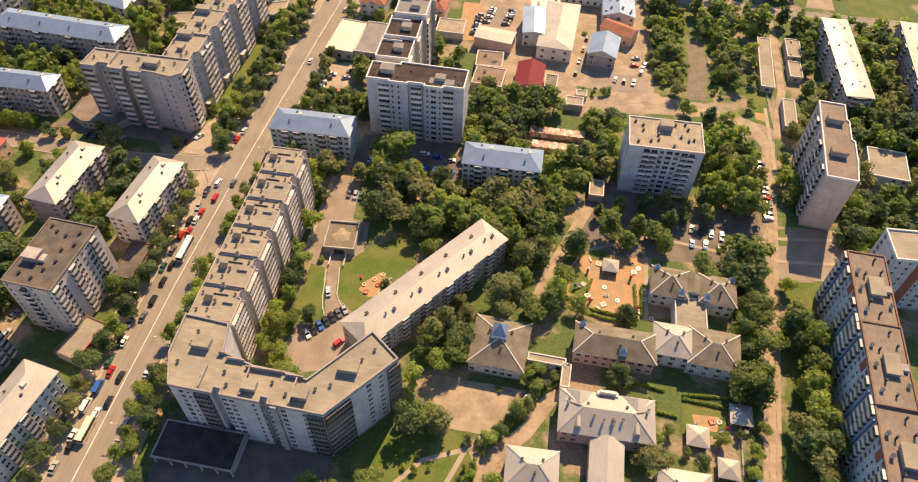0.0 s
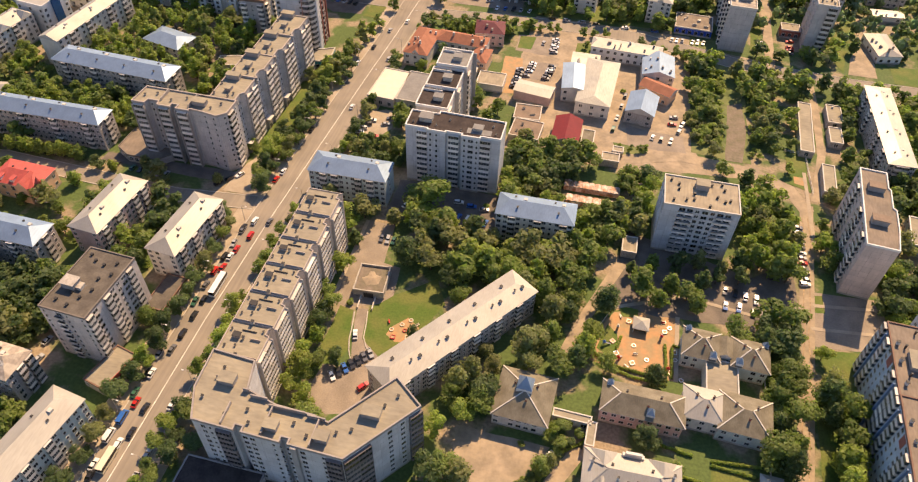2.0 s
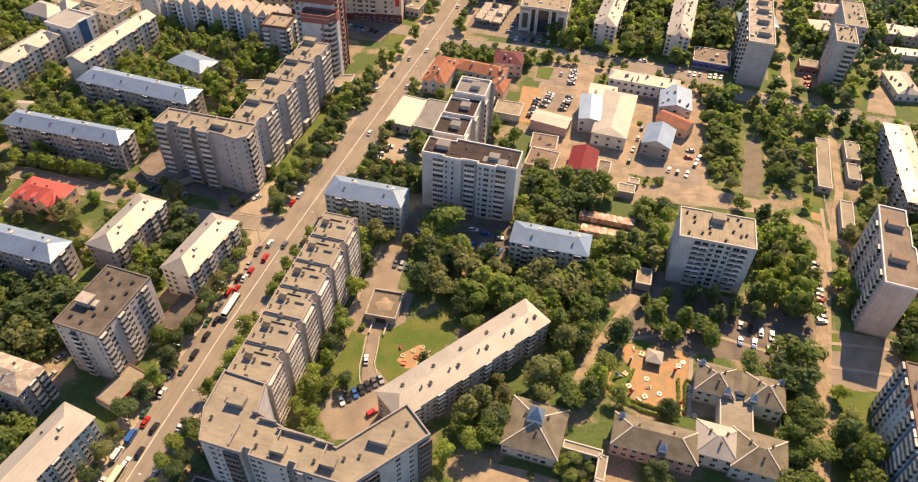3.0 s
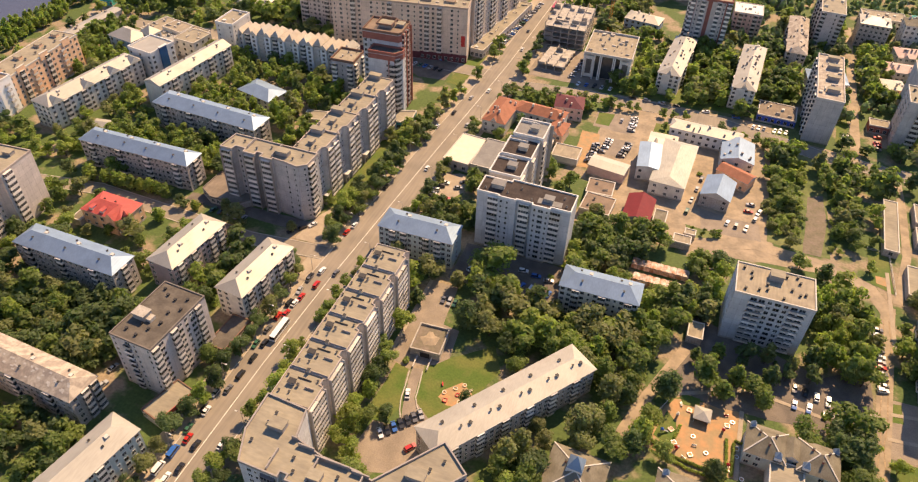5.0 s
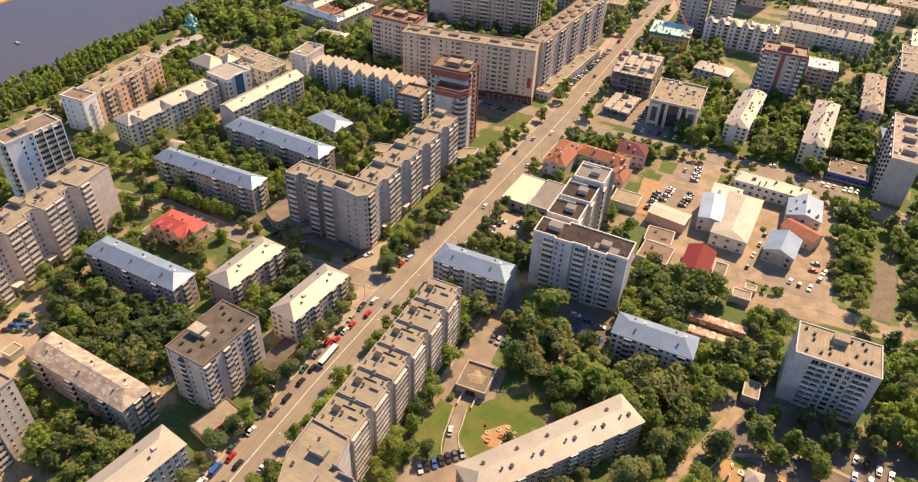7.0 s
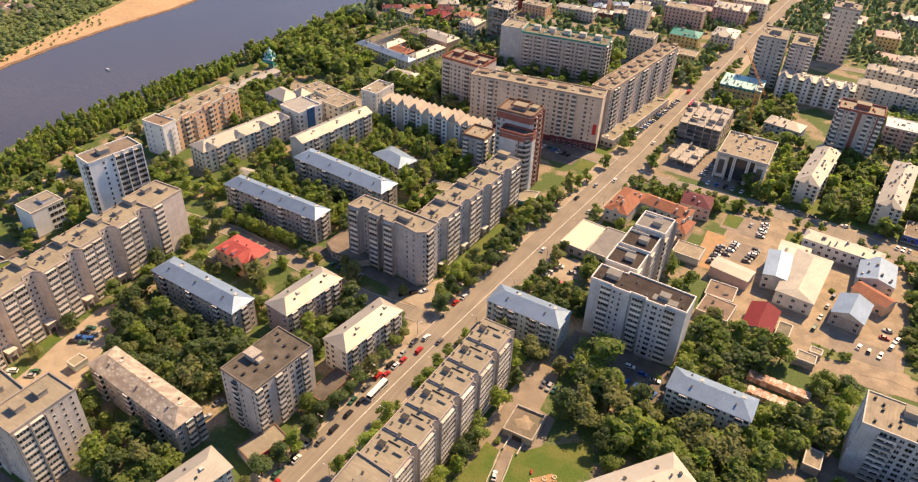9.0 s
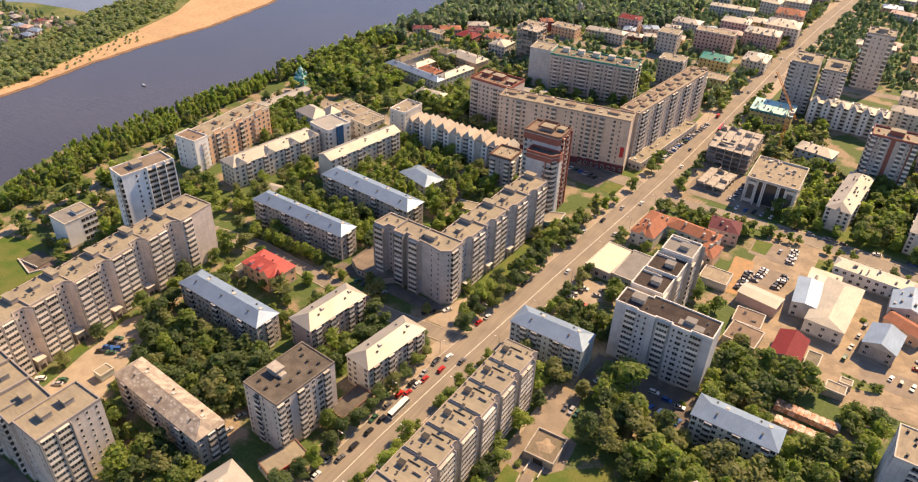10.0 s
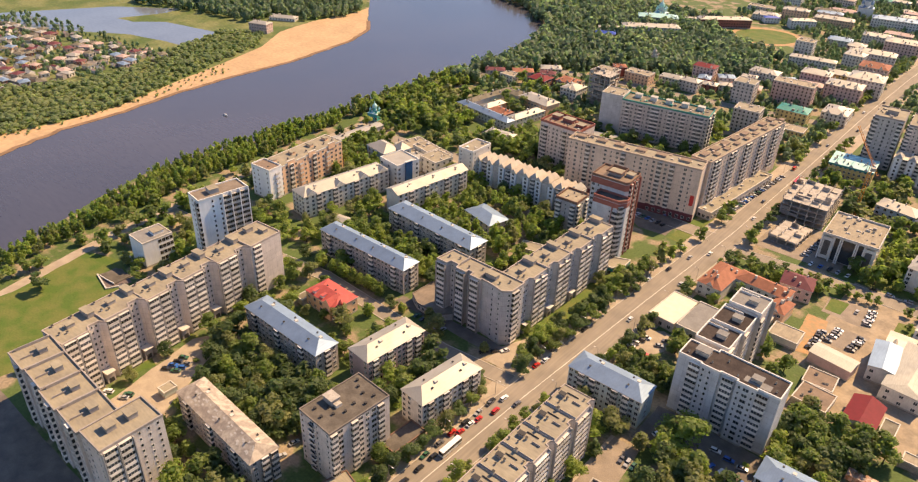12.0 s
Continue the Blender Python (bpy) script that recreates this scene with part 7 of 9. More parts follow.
row(B, "S", -30, 28, -30, 0.6, 2, 3.2, "wwwwwwwwwwwwwwww")
row(B, "E", -20, 14, 28, 0.6, 2, 3.2, "wwwwwwww")
row(B, "S", -6, 26, 18, 0.6, 2, 3.6, "wwwwwwwww")
shed("shop", -300, 418, 22, 12, 8, 6, "long low house with a white roof", PLASTER, METAL, 1.6, 0.6, s="wwww", e="ww", floors=2)
shed("shop", -268, 468, 26, 9, 12, 6, "pale long-roofed market hall", PLASTER, METAL, 1.2, 0.0, s="www")
shed("shop", -246, 470, 30, 9, 14, 6, "white long-roofed market hall", PLASTER, METAL, 1.2, 0.0, s="www")
shed("courtyard_house", -198, 448, 22, 16, 6, 7, "low house with white pitched roof", PLASTER, METAL, 2.6, 0.8, s="www", e="ww")
shed("courtyard_house", -176, 455, 12, 10, 6, 6, "low house with white pitched roof", PLASTER, METAL, 2.2, 0.8, s="ww", e="w")


def concrete_frame(x, y, sx, sy, yaw, floors, label, sh=3.3):
    """An unfinished concrete frame: slabs, columns and stubs of walls."""
    B = house("unfinished_building", x, y, yaw, label, "building")
    claim(B, rectangle(-sx / 2, -sy / 2, sx / 2, sy / 2))
    nx, ny = max(2, round(sx / 5)), max(2, round(sy / 5))
    rng = random.Random(int(x))
    for k in range(floors + 1):
        part("floor_slab", box_mesh("floor_slab", [(-sx / 2, -sy / 2, k * sh, sx / 2, sy / 2, k * sh + 0.3, 0)], [CONCRETE]), B)
        if k == floors:
            items = [(-sx / 2 + i * sx / nx - 0.2, -sy / 2 + j * sy / ny - 0.2, k * sh + 0.3, -sx / 2 + i * sx / nx + 0.2, -sy / 2 + j * sy / ny + 0.2, k * sh + rng.uniform(0.6, 3.2), 0) for i in range(nx + 1) for j in range(ny + 1)]
            for _ in range(nx * ny // 2):
                px, py = -sx / 2 + rng.randrange(nx) * sx / nx, -sy / 2 + rng.randrange(ny) * sy / ny
                items.append((px, py - 0.12, k * sh + 0.3, px + sx / nx * rng.uniform(0.4, 1), py + 0.12, k * sh + rng.uniform(1.0, 3.0), 0))
                items.append((px - 0.12, py, k * sh + 0.3, px + 0.12, py + sy / ny * rng.uniform(0.4, 1), k * sh + rng.uniform(1.0, 3.0), 0))
            tagged(part("rough_top", box_mesh("rough_top", items, [CONCRETE]), B), kind="stuff")
            break
        items = []
        for i in range(nx + 1):
            for j in range(ny + 1):
                px, py = -sx / 2 + 0.3 + i * (sx - 0.6) / nx, -sy / 2 + 0.3 + j * (sy - 0.6) / ny
                items.append((px - 0.25, py - 0.25, k * sh + 0.3, px + 0.25, py + 0.25, (k + 1) * sh, 0))
                if rng.random() < 0.35 and i < nx:
                    items.append((px + 0.25, py - 0.1, k * sh + 0.3, px + sx / nx - 0.4, py + 0.1, (k + 1) * sh - rng.uniform(0, 1.5), 1))
        tagged(part("frame_work", box_mesh("frame_work", items, [CONCRETE, BRICK_S]), B), kind="stuff")
    return B


concrete_frame(-86, 466, 27, 38, 2, 4, "unfinished concrete building with open floors")
concrete_frame(-84, 425, 17, 26, -4, 1, "low unfinished concrete frame with debris")
concrete_frame(-287, 546, 20, 16, 0, 8, "bare eight-storey concrete shell")
B = house("theatre", -51, 428, 2, "pale modern hall with tall columns and posters", "theatre")
walls(B, rectangle(-14, -13, 14, 16), 0, 16.5, PLASTER)
flat_roof(B, rectangle(-14.5, -16, 14.5, 16.5), 16.5, BITUMEN_T, TRIM, 1.2)
part("portico_glass", box_mesh("portico_glass", [(-7.5, -13.2, 0.5, 7.5, -13.02, 15.5, 0)], [GLASS]), B)
for x in (-14.2, -8, -4.6, -3.6, 3.6, 4.6, 8, 13.8):
    part("column", box_mesh("column", [(x - 0.35, -15.8, 0, x + 0.35, -15.0, 16.3, 0)], [WHITE]), B)
for x in (-11, 10.9):
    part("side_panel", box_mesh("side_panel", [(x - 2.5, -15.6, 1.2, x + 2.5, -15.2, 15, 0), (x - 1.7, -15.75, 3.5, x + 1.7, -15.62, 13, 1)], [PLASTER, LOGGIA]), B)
row(B, "E", -13, 16, 14, 1, 4, 3.7, "w.w.w.w")
vents(B, [(-8, 5), (-3, 8), (3, 9), (8, 4), (-5, -3)], 16.5, 1.2, 1.0)
B = shed("school_house", -82, 548, 29, 24, 4, 10, "ochre house with a pale teal roof", PLASTER_Y, ROOF_TEAL, 1.2, 0.9, s="wwwwwwwww", w="wwwwww", floors=3)
part("roof_band", box_mesh("roof_band", [(-14.8, -12.4, 8.6, 14.8, -12.03, 9.8, 0)], [TEALP]), B)
shed("tile_roof_house", -94.5, 342, 13, 27, -3, 8, "long house with an orange tile hipped roof", PLASTER, ROOF_OR, 3.2, 0.9, s="www", w="wwwwww", floors=2, category="house")
shed("tile_roof_house", -74, 350, 28, 11, -4, 8, "house wing with an orange roof", PLASTER, ROOF_OR, 2.8, 0.9, s="wwwwwww", floors=2, category="house")
shed("tile_roof_house", -61, 338, 9, 14, -4, 7, "house wing with an orange roof", PLASTER_P, ROOF_OR, 2.4, 0.9, s="ww", floors=2, category="house")
shed("tile_roof_house", -61.5, 366, 16, 14, 8, 8, "house with a plum-coloured hipped roof", PLASTER_K, ROOF_PURP, 3.2, 0.9, s="wwww", floors=2, category="house")
shed("domed_hall", -66, 327, 10, 7, 0, 5, "small hall with a pale roof", PLASTER, METAL, 1.8, 0.8, s="ww")
shed("shed", -52, 322, 14, 12, 0, 4, "flat-roofed tan plastered shed", PLASTER, BITUMEN_T)
shed("shop", 51.6, 410, 21, 17, -2, 4.5, "low shop with a blue fascia and tan roof", ROOF_BLUE, ROOF_TAN, s="tttttt", category="shop", edge=TRIM)
B = house("apartment_block", 73.2, 418.5, -1, "nine-storey grey block with roof houses", "apartment block")
walls(B, rectangle(-7, -28, 7, 28), 0, 26.5, PANEL)
flat_roof(B, rectangle(-7, -28, 7, 28), 26.5, SLATE_L, TRIM, 0.7)
row(B, "W", -28, 28, -7, 1, 9, 2.8, "wbwwbwwbwnwbwwbw")
for y in (-18, -3, 11, 22):
    hut(B, 1, y, 6, 3, 26.5, 2.4)
B = house("apartment_tower", 0, 487, 3, "red and white brick tower with balconies", "apartment block")
walls(B, rectangle(-13, -7, 13, 9), 0, 34, PANEL_P)
flat_roof(B, rectangle(-13, -7, 13, 9), 34, BITUMEN, BRICK_R, 1.2)
for x0, x1 in ((-13, -9.5), (-2, 0.5), (9, 13)):
    part("brick_pier", box_mesh("brick_pier", [(x0, -7.25, 0, x1, -7.02, 34.5, 0)], [BRICK_R]), B)
row(B, "S", -13, 13, -7.2, 1, 11, 3, "bnb..bnb")
row(B, "W", -7, 9, -13, 1, 11, 3, "bnb")
hut(B, 0, 2, 8, 5, 34, 3, BRICK_R)
shed("town_house", -41, 500, 24, 14, -8, 7, "bluish two-storey house with a pale roof", PANEL_B, METAL, 2.4, 0.8, s="wwwwww", e="ww", floors=2)
B = house("tower_crane", -63, 489, 20, "orange lattice tower crane at a building site", "crane")
claim(B, rectangle(-2, -2, 2, 2))
items = [(sx - 0.09, sy - 0.09, 0, sx + 0.09, sy + 0.09, 34, 0) for sx in (-0.8, 0.8) for sy in (-0.8, 0.8)]
items += [(-0.85, -0.9, z, 0.85, -0.75, z + 0.12, 0) for z in range(1, 34, 2)] + [(-0.9, -0.85, z, -0.75, 0.85, z + 0.12, 0) for z in range(2, 34, 2)] + [(0.75, -0.85, z, 0.9, 0.85, z + 0.12, 0) for z in range(2, 34, 2)]
part("mast", box_mesh("mast", items, [CRANE_Y]), B)
part("jib", box_mesh("jib", [(-0.5, -8, 34, -0.3, 26, 34.2, 0), (0.3, -8, 34, 0.5, 26, 34.2, 0), (-0.1, -8, 35, 0.1, 26, 35.2, 0)] + [(-0.5, y, 34.2, 0.5, y + 0.12, 35, 0) for y in range(-8, 26, 2)], [CRANE_Y]), B, Matrix.Translation((0, 0, 34)) @ pose(0, 0, 0, 55, 0, 70) @ Matrix.Translation((0, 0, -34)))
part("counterweight", box_mesh("counterweight", [(-1.4, -7.5, 32.2, 1.4, -5.5, 34.3, 0), (-1.2, -6, 0, 1.2, 6, 1.2, 1), (-3, -1.2, 0, 3, 1.2, 1.2, 1)], [CONCRETE, CRANE_Y]), B)
part("cab", box_mesh("cab", [(0.9, -1, 31, 2.4, 1.4, 33.4, 0)], [WHITE]), B)

# ---- houses beyond the cross street ----
shed("workshop", -5.8, 352, 14.5, 12, 1, 5, "low workshop with a bright tin roof", PLASTER, METAL, 0.8, 0.0, s="w.w", category="workshop")
shed("shed", 17.5, 281.5, 5, 4, 0, 2.8, "small dark garage hut among scrub", CONCRETE, BITUMEN_T, category="shed")
B = house("apartment_block", 118, 413, -2, "stepped nine-storey grey tower block with balcony front", "apartment block")
walls(B, rectangle(-5.5, -10.5, 5.5, 10), 0, 28, PANEL)
flat_roof(B, rectangle(-5.5, -10.5, 5.5, 10), 28, BITUMEN, TRIM, 0.6)
walls(B, rectangle(0, 10, 12, 43), 0, 28.6, PANEL)
flat_roof(B, rectangle(0, 10, 12, 43), 28.6, BITUMEN, TRIM, 0.6)
row(B, "S", -5.5, 5.5, -10.5, 1, 9, 2.95, ".l")
row(B, "W", -10.5, 10, -5.5, 1, 9, 2.95, "w.ww.w")
row(B, "S", 5.5, 12, 10, 1, 9, 2.95, ".w")
vents(B, [(-3, -6), (2, -4), (3, 5), (-3, 4), (3, 20), (8, 26), (6, 36), (9, 16)], 28.6, 0.8, 0.9, DARK)
shed("shop", 106.5, 418, 10.5, 8, 0, 5, "low dark-walled shop between blocks", BRICK_R, BITUMEN_T, s="ttt", category="shop")
B = shed("town_house", 156.5, 412, 13, 24, 12, 5, "white irregular low house with a pale tin roof", WHITE, METAL, 2.4, 0.6, s="www", w="w.ww.w", category="house")
shed("shed", 166, 453, 18, 8, 5, 4, "long white low shed", WHITE, METAL, 0.7, 0.0, s="w.w", category="shed")
shed("apartment_block", 77.2, 538, 15, 48, -1, 26, "nine-storey beige block with a pinkish flat roof", PANEL_P, BITUMEN, s="b.nb", w="wbwnwbwwbwnw", floors=9, category="apartment block")
shed("town_house", 88, 614, 14, 34, -2, 14.5, "five-storey house with a bright flat roof", PLASTER, METAL, 0.8, 0.3, s="www", w="wwbwwww", floors=5, category="house")
shed("apartment_house", 25.5, 525, 19, 18, 2, 15.5, "white-roofed five-storey annex behind the brick tower", PLASTER_K, WHITE, s="wbwnbw", floors=5, category="house")


# ---- the far town ----
far = random.Random(21)
WALLS = [PLASTER, PLASTER_K, PLASTER_Y, PLASTER_P, BRICK_S, PLASTER, PANEL_P]
ROOF_PALE = mat("rosy_tin_roof", (0.52, 0.36, 0.30), rough=0.6, vary=0.15, fine=2)
ROOFS = [METAL, METAL, METAL_B, ROOF_PALE, METAL, BITUMEN_T, SLATE, METAL, ROOF_PALE, ROOF_GR, BITUMEN_T]
WORD = {PLASTER: "pale", PLASTER_K: "pink", PLASTER_Y: "ochre", PLASTER_P: "peach", BRICK_S: "grey brick", PANEL_P: "beige"}


def town_house(x, y, sx, sy, yaw, floors, wall, roof):
    rise = 0 if roof in (BITUMEN, BITUMEN_T) else min(sx, sy) * 0.16
    shed("town_house", x, y, sx, sy, yaw, floors * 3.1 + 0.6, f"{WORD.get(wall, 'pale')} {('low', 'low', 'two-storey', 'three-storey', 'four-storey', 'five-storey')[min(5, floors)]} town house with a {'flat' if not rise else 'pitched tin'} roof", wall, roof, rise, 0.8,
         "w" * max(2, int(sx / 3.1)), "w" * max(2, int(sy / 3.6)) if x < 0 else "", "" if x < 0 else "w" * max(2, int(sy / 4)), floors, "house")


town_house(-198, 640, 18, 16, 4, 6, PANEL_P, BITUMEN)
town_house(-165, 668, 34, 15, 4, 6, PLASTER_K, BITUMEN_T)
town_house(-148, 618, 24, 18, 4, 4, PLASTER_Y, ROOF_GR)
town_house(-122, 650, 20, 24, 2, 3, PLASTER, METAL)
town_house(-171, 575, 20, 16, 6, 6, PANEL, BITUMEN)
town_house(-146, 556, 16, 22, 4, 4, PLASTER, METAL)
town_house(-140, 590, 22, 14, 4, 2, PLASTER_Y, BITUMEN_T)
town_house(-133, 706, 30, 20, 4, 5, PLASTER_K, METAL)
town_house(-124, 745, 30, 26, 4, 5, PLASTER, METAL)
town_house(-165, 735, 26, 18, 4, 4, PLASTER_K, METAL)
town_house(-205, 712, 26, 16, 0, 3, PLASTER, METAL)
town_house(-185, 790, 44, 12, 8, 3, PLASTER, METAL)
town_house(-206, 830, 18, 16, 4, 5, PLASTER, BITUMEN_T)
town_house(-130, 800, 26, 22, 4, 4, PLASTER_K, ROOF_OR)
town_house(-140, 850, 36, 18, 6, 4, PLASTER, METAL)
town_house(-128, 905, 34, 20, 6, 5, PLASTER_K, METAL)
town_house(-160, 940, 30, 16, 8, 3, PLASTER, METAL)
town_house(-220, 985, 44, 16, 10, 3, PLASTER_P, METAL)
town_house(-246, 946, 30, 12, 38, 3, WHITE, METAL)
town_house(-282, 944, 18, 10, 38, 2, WHITE, ROOF_BLUE)
town_house(-316, 880, 62, 14, 42, 3, BRICK_R, METAL)
town_house(-346, 860, 22, 16, 30, 2, BRICK_R, METAL)
town_house(-362, 782, 64, 16, 38, 3, WHITE, METAL)
town_house(-398, 752, 24, 10, 34, 2, PLASTER, METAL)
town_house(-389, 728, 22, 12, 28, 2, PLASTER, ROOF_BLUE)
town_house(-377, 830, 46, 18, 30, 3, PLASTER_G, ROOF_TEAL)
town_house(-152, 1026, 70, 18, 12, 4, PLASTER, METAL_B)
town_house(-250, 676, 20, 14, 4, 4, PLASTER_K, ROOF_MAR)
town_house(-266, 640, 22, 12, 4, 2, PLASTER, METAL)
town_house(-290, 620, 24, 14, 2, 3, PLASTER_P, BITUMEN_T)
town_house(-316, 606, 20, 14, 2, 3, BRICK_R, BITUMEN_T)
town_house(-330, 560, 18, 16, 0, 2, BRICK_R, ROOF_OR)
town_house(-352, 548, 18, 16, 0, 2, BRICK_R, ROOF_MAR)
town_house(-312, 540, 16, 18, 0, 3, PLASTER, METAL)
town_house(-378, 536, 14, 12, 0, 2, PLASTER, BITUMEN_T)
# tall blocks on the sunny side of the avenue
for x, y, sx, sy, z, wall in ((-74, 585, 19, 26, 38, PANEL), (-54, 596, 16, 30, 34, PANEL_P), (-37, 668, 20, 20, 45, PANEL_P)):
    B = house("apartment_tower", x, y, 4, "tall grey apartment tower with balconies", "apartment block")
    walls(B, rectangle(-sx / 2, -sy / 2, sx / 2, sy / 2), 0, z, wall)
    flat_roof(B, rectangle(-sx / 2, -sy / 2, sx / 2, sy / 2), z, BITUMEN, PANEL, 0.9)
    row(B, "S", -sx / 2, sx / 2, -sy / 2, 1, 12, z / 12.6, "bnwnb")
    row(B, "W", -sy / 2, sy / 2, -sx / 2, 1, 12, z / 12.6, "bnwnb")
    hut(B, 0, 0, 7, 6, z, 3)
B = house("gabled_row", -35, 566, 2, "pale apartment row with hipped turrets and ornate gables", "house")
walls(B, rectangle(-26, -8, 26, 8), 0, 17, PLASTER)
flat_roof(B, rectangle(-26, -8, 26, 8), 17, METAL, TRIM, 0.4)
for k in range(6):
    x = -25 + 8.6 * k
    walls(B, rectangle(x, -9.2, x + 4.4, -8.02), 0, 18, PANEL_WW, "bay_wall")
    row(B, "S", x + 0.3, x + 4.1, -9.2, 1, 6, 2.8, "w")
    row(B, "S", x + 4.5, x + 8.4, -8, 1, 6, 2.8, "b")
    hip_roof(B, x, -9.2, x + 4.4, -1, 18, 2.6, METAL, 0.3, 0.95, "turret_roof")
    if k % 2:
        part("skylight", box_mesh("skylight", [(x, 1, 17, x + 6, 6, 18.6, 0), (x + 0.8, 1.8, 18.6, x + 5.2, 5.2, 18.8, 1)], [WHITE, DARK]), B)
for y, x, l in ((589, 22.5, 64), (625.5, 24, 63), (661, 42, 60)):
    low_block(x, y, l, 11, -1, "long five-storey house with a pale roof", PLASTER, METAL, 15, 5, s="wwbwwnwwbwwnwww", e="")
# strewn houses of the old quarters
for k in range(240):
    x, y = far.uniform(-330, 200), far.uniform(690, 1300)
    if -140 < x < -60 and y < 1100 or (-430 < x < -215 and y < 930):
        continue
    if not clear(x, y, 14):
        continue
    town_house(x, y, far.uniform(14, 34), far.uniform(12, 18), far.uniform(-4, 12), far.choice((1, 2, 2, 3, 4)), far.choice(WALLS), far.choice(ROOFS))
for k in range(70):
    x, y = far.uniform(70, 280), far.uniform(450, 700)
    if clear(x, y, 16) and not 84 < x < 104:
        town_house(x, y, far.uniform(12, 30), far.uniform(12, 18), far.uniform(-4, 8), far.choice((2, 3, 5)), far.choice(WALLS), far.choice(ROOFS))
# small old houses along the foot of the park
old = random.Random(31)
for k in range(60):
    u, w = old.random(), old.uniform(-50, 22)
    x, y = -385 + 210 * u + w * 0.5, 560 + 150 * u + w
    if clear(x, y, 10):
        town_house(x, y, old.uniform(11, 20), old.uniform(9, 14), old.uniform(-6, 40), old.choice((1, 2, 2, 3)), old.choice(WALLS + [BRICK_R]), old.choice((METAL, METAL, ROOF_PALE, ROOF_OR, METAL_B, SLATE, ROOF_PURP)))
# village beyond the river
for k in range(120):
    x = far.uniform(-870, -650)
    y = 250 + (x + 750) * 0.28 + far.uniform(-62, 78)
    if clear(x, y, 3):
        town_house(x, y, far.uniform(7, 11), far.uniform(6, 9), far.uniform(-20, 40), 1, far.choice(WALLS + [BRICK_R]), far.choice((METAL, SLATE, ROOF_PURP, ROOF_PALE, METAL_B, SLATE, SLATE_L)))
v, f, k = [], [], []
for _ in range(230):
    x = far.uniform(-890, -650)
    y = 250 + (x + 750) * 0.28 + far.uniform(-70, 82)
    if not clear(x, y, 1.5):
        continue
    a, w, d, h, r = far.uniform(-0.4, 0.8), far.uniform(1.8, 4.2), far.uniform(1.5, 3.2), far.uniform(2, 3.6), far.uniform(0.8, 2.0)
    n = len(v)
    for px, py, pz in ((-w, -d, 0), (w, -d, 0), (w, d, 0), (-w, d, 0), (-w, -d, h), (w, -d, h), (w, d, h), (-w, d, h), (-w, 0, h + r), (w, 0, h + r)):
        v.append((x + px * math.cos(a) - py * math.sin(a), y + px * math.sin(a) + py * math.cos(a), pz))
    f += [tuple(n + i for i in q) for q in ((0, 1, 5, 4), (2, 3, 7, 6), (1, 2, 6, 9, 5), (3, 0, 4, 8, 7), (4, 5, 9, 8), (6, 7, 8, 9))]
    roof = far.choice((3, 3, 4, 4, 5, 6, 7))
    k += [far.choice((0, 1, 2))] * 4 + [roof] * 2
tagged(new("village_outskirts", mesh("village_outskirts", v, f, [PLASTER, BRICK_S, WOOD, SLATE, METAL, ROOF_PALE, ROOF_PURP, SLATE_L], k)), "small sheds and cottages of the riverside village", "sheds", "", "stuff")
town_house(-664, 472, 22, 12, 20, 3, PLASTER_K, METAL)
town_house(-686, 520, 30, 12, 30, 1, WHITE, METAL)

# churches
def church(x, y, s, wall, dome, label):
    B = house("church", x, y, 10, label, "church")
    walls(B, rectangle(-5 * s, -4 * s, 5 * s, 4 * s), 0, 7 * s, wall)
    hip_roof(B, -5 * s, -4 * s, 5 * s, 4 * s, 7 * s, 2 * s, dome, 0.3, 0.9)
    for tx, ty, r, h in ((0, 0, 1.8, 15), (-3, -2.4, 0.9, 11.5), (3, -2.4, 0.9, 11.5), (-3, 2.4, 0.9, 11.5), (3, 2.4, 0.9, 11.5)):
        prof = [(r, 6), (r, h - r * 2), (r * 1.25, h - r * 1.4), (r * 1.1, h - r * 0.6), (r * 0.35, h + r * 0.2), (0.06, h + r * 1.6)]
        v = [(tx * s + q * s * math.cos(k * 0.628), ty * s + q * s * math.sin(k * 0.628), z * s) for q, z in prof for k in range(10)]
        f = [(10 * j + k, 10 * j + (k + 1) % 10, 10 * j + 10 + (k + 1) % 10, 10 * j + 10 + k) for j in range(5) for k in range(10)]
        part("dome", mesh("dome", v, f, [wall, dome], [0] * 10 + [1] * 40), B)
    row(B, "S", -5 * s, 5 * s, -4 * s, 1, 1, 4, "t.t.t")


church(-397, 381, 0.9, mat("turquoise_wood", (0.08, 0.42, 0.40), vary=0.15), ROOF_TEAL, "small turquoise church with domes by the river")
church(-381, 845, 1.5, PLASTER_G, ROOF_TEAL, "pale green church with slender domes")
church(-306, 681, 1.0, WHITE, METAL, "white chapel with a round pale dome")
church(-205, 1066, 1.8, WHITE, METAL_B, "white church with a tall bell tower")
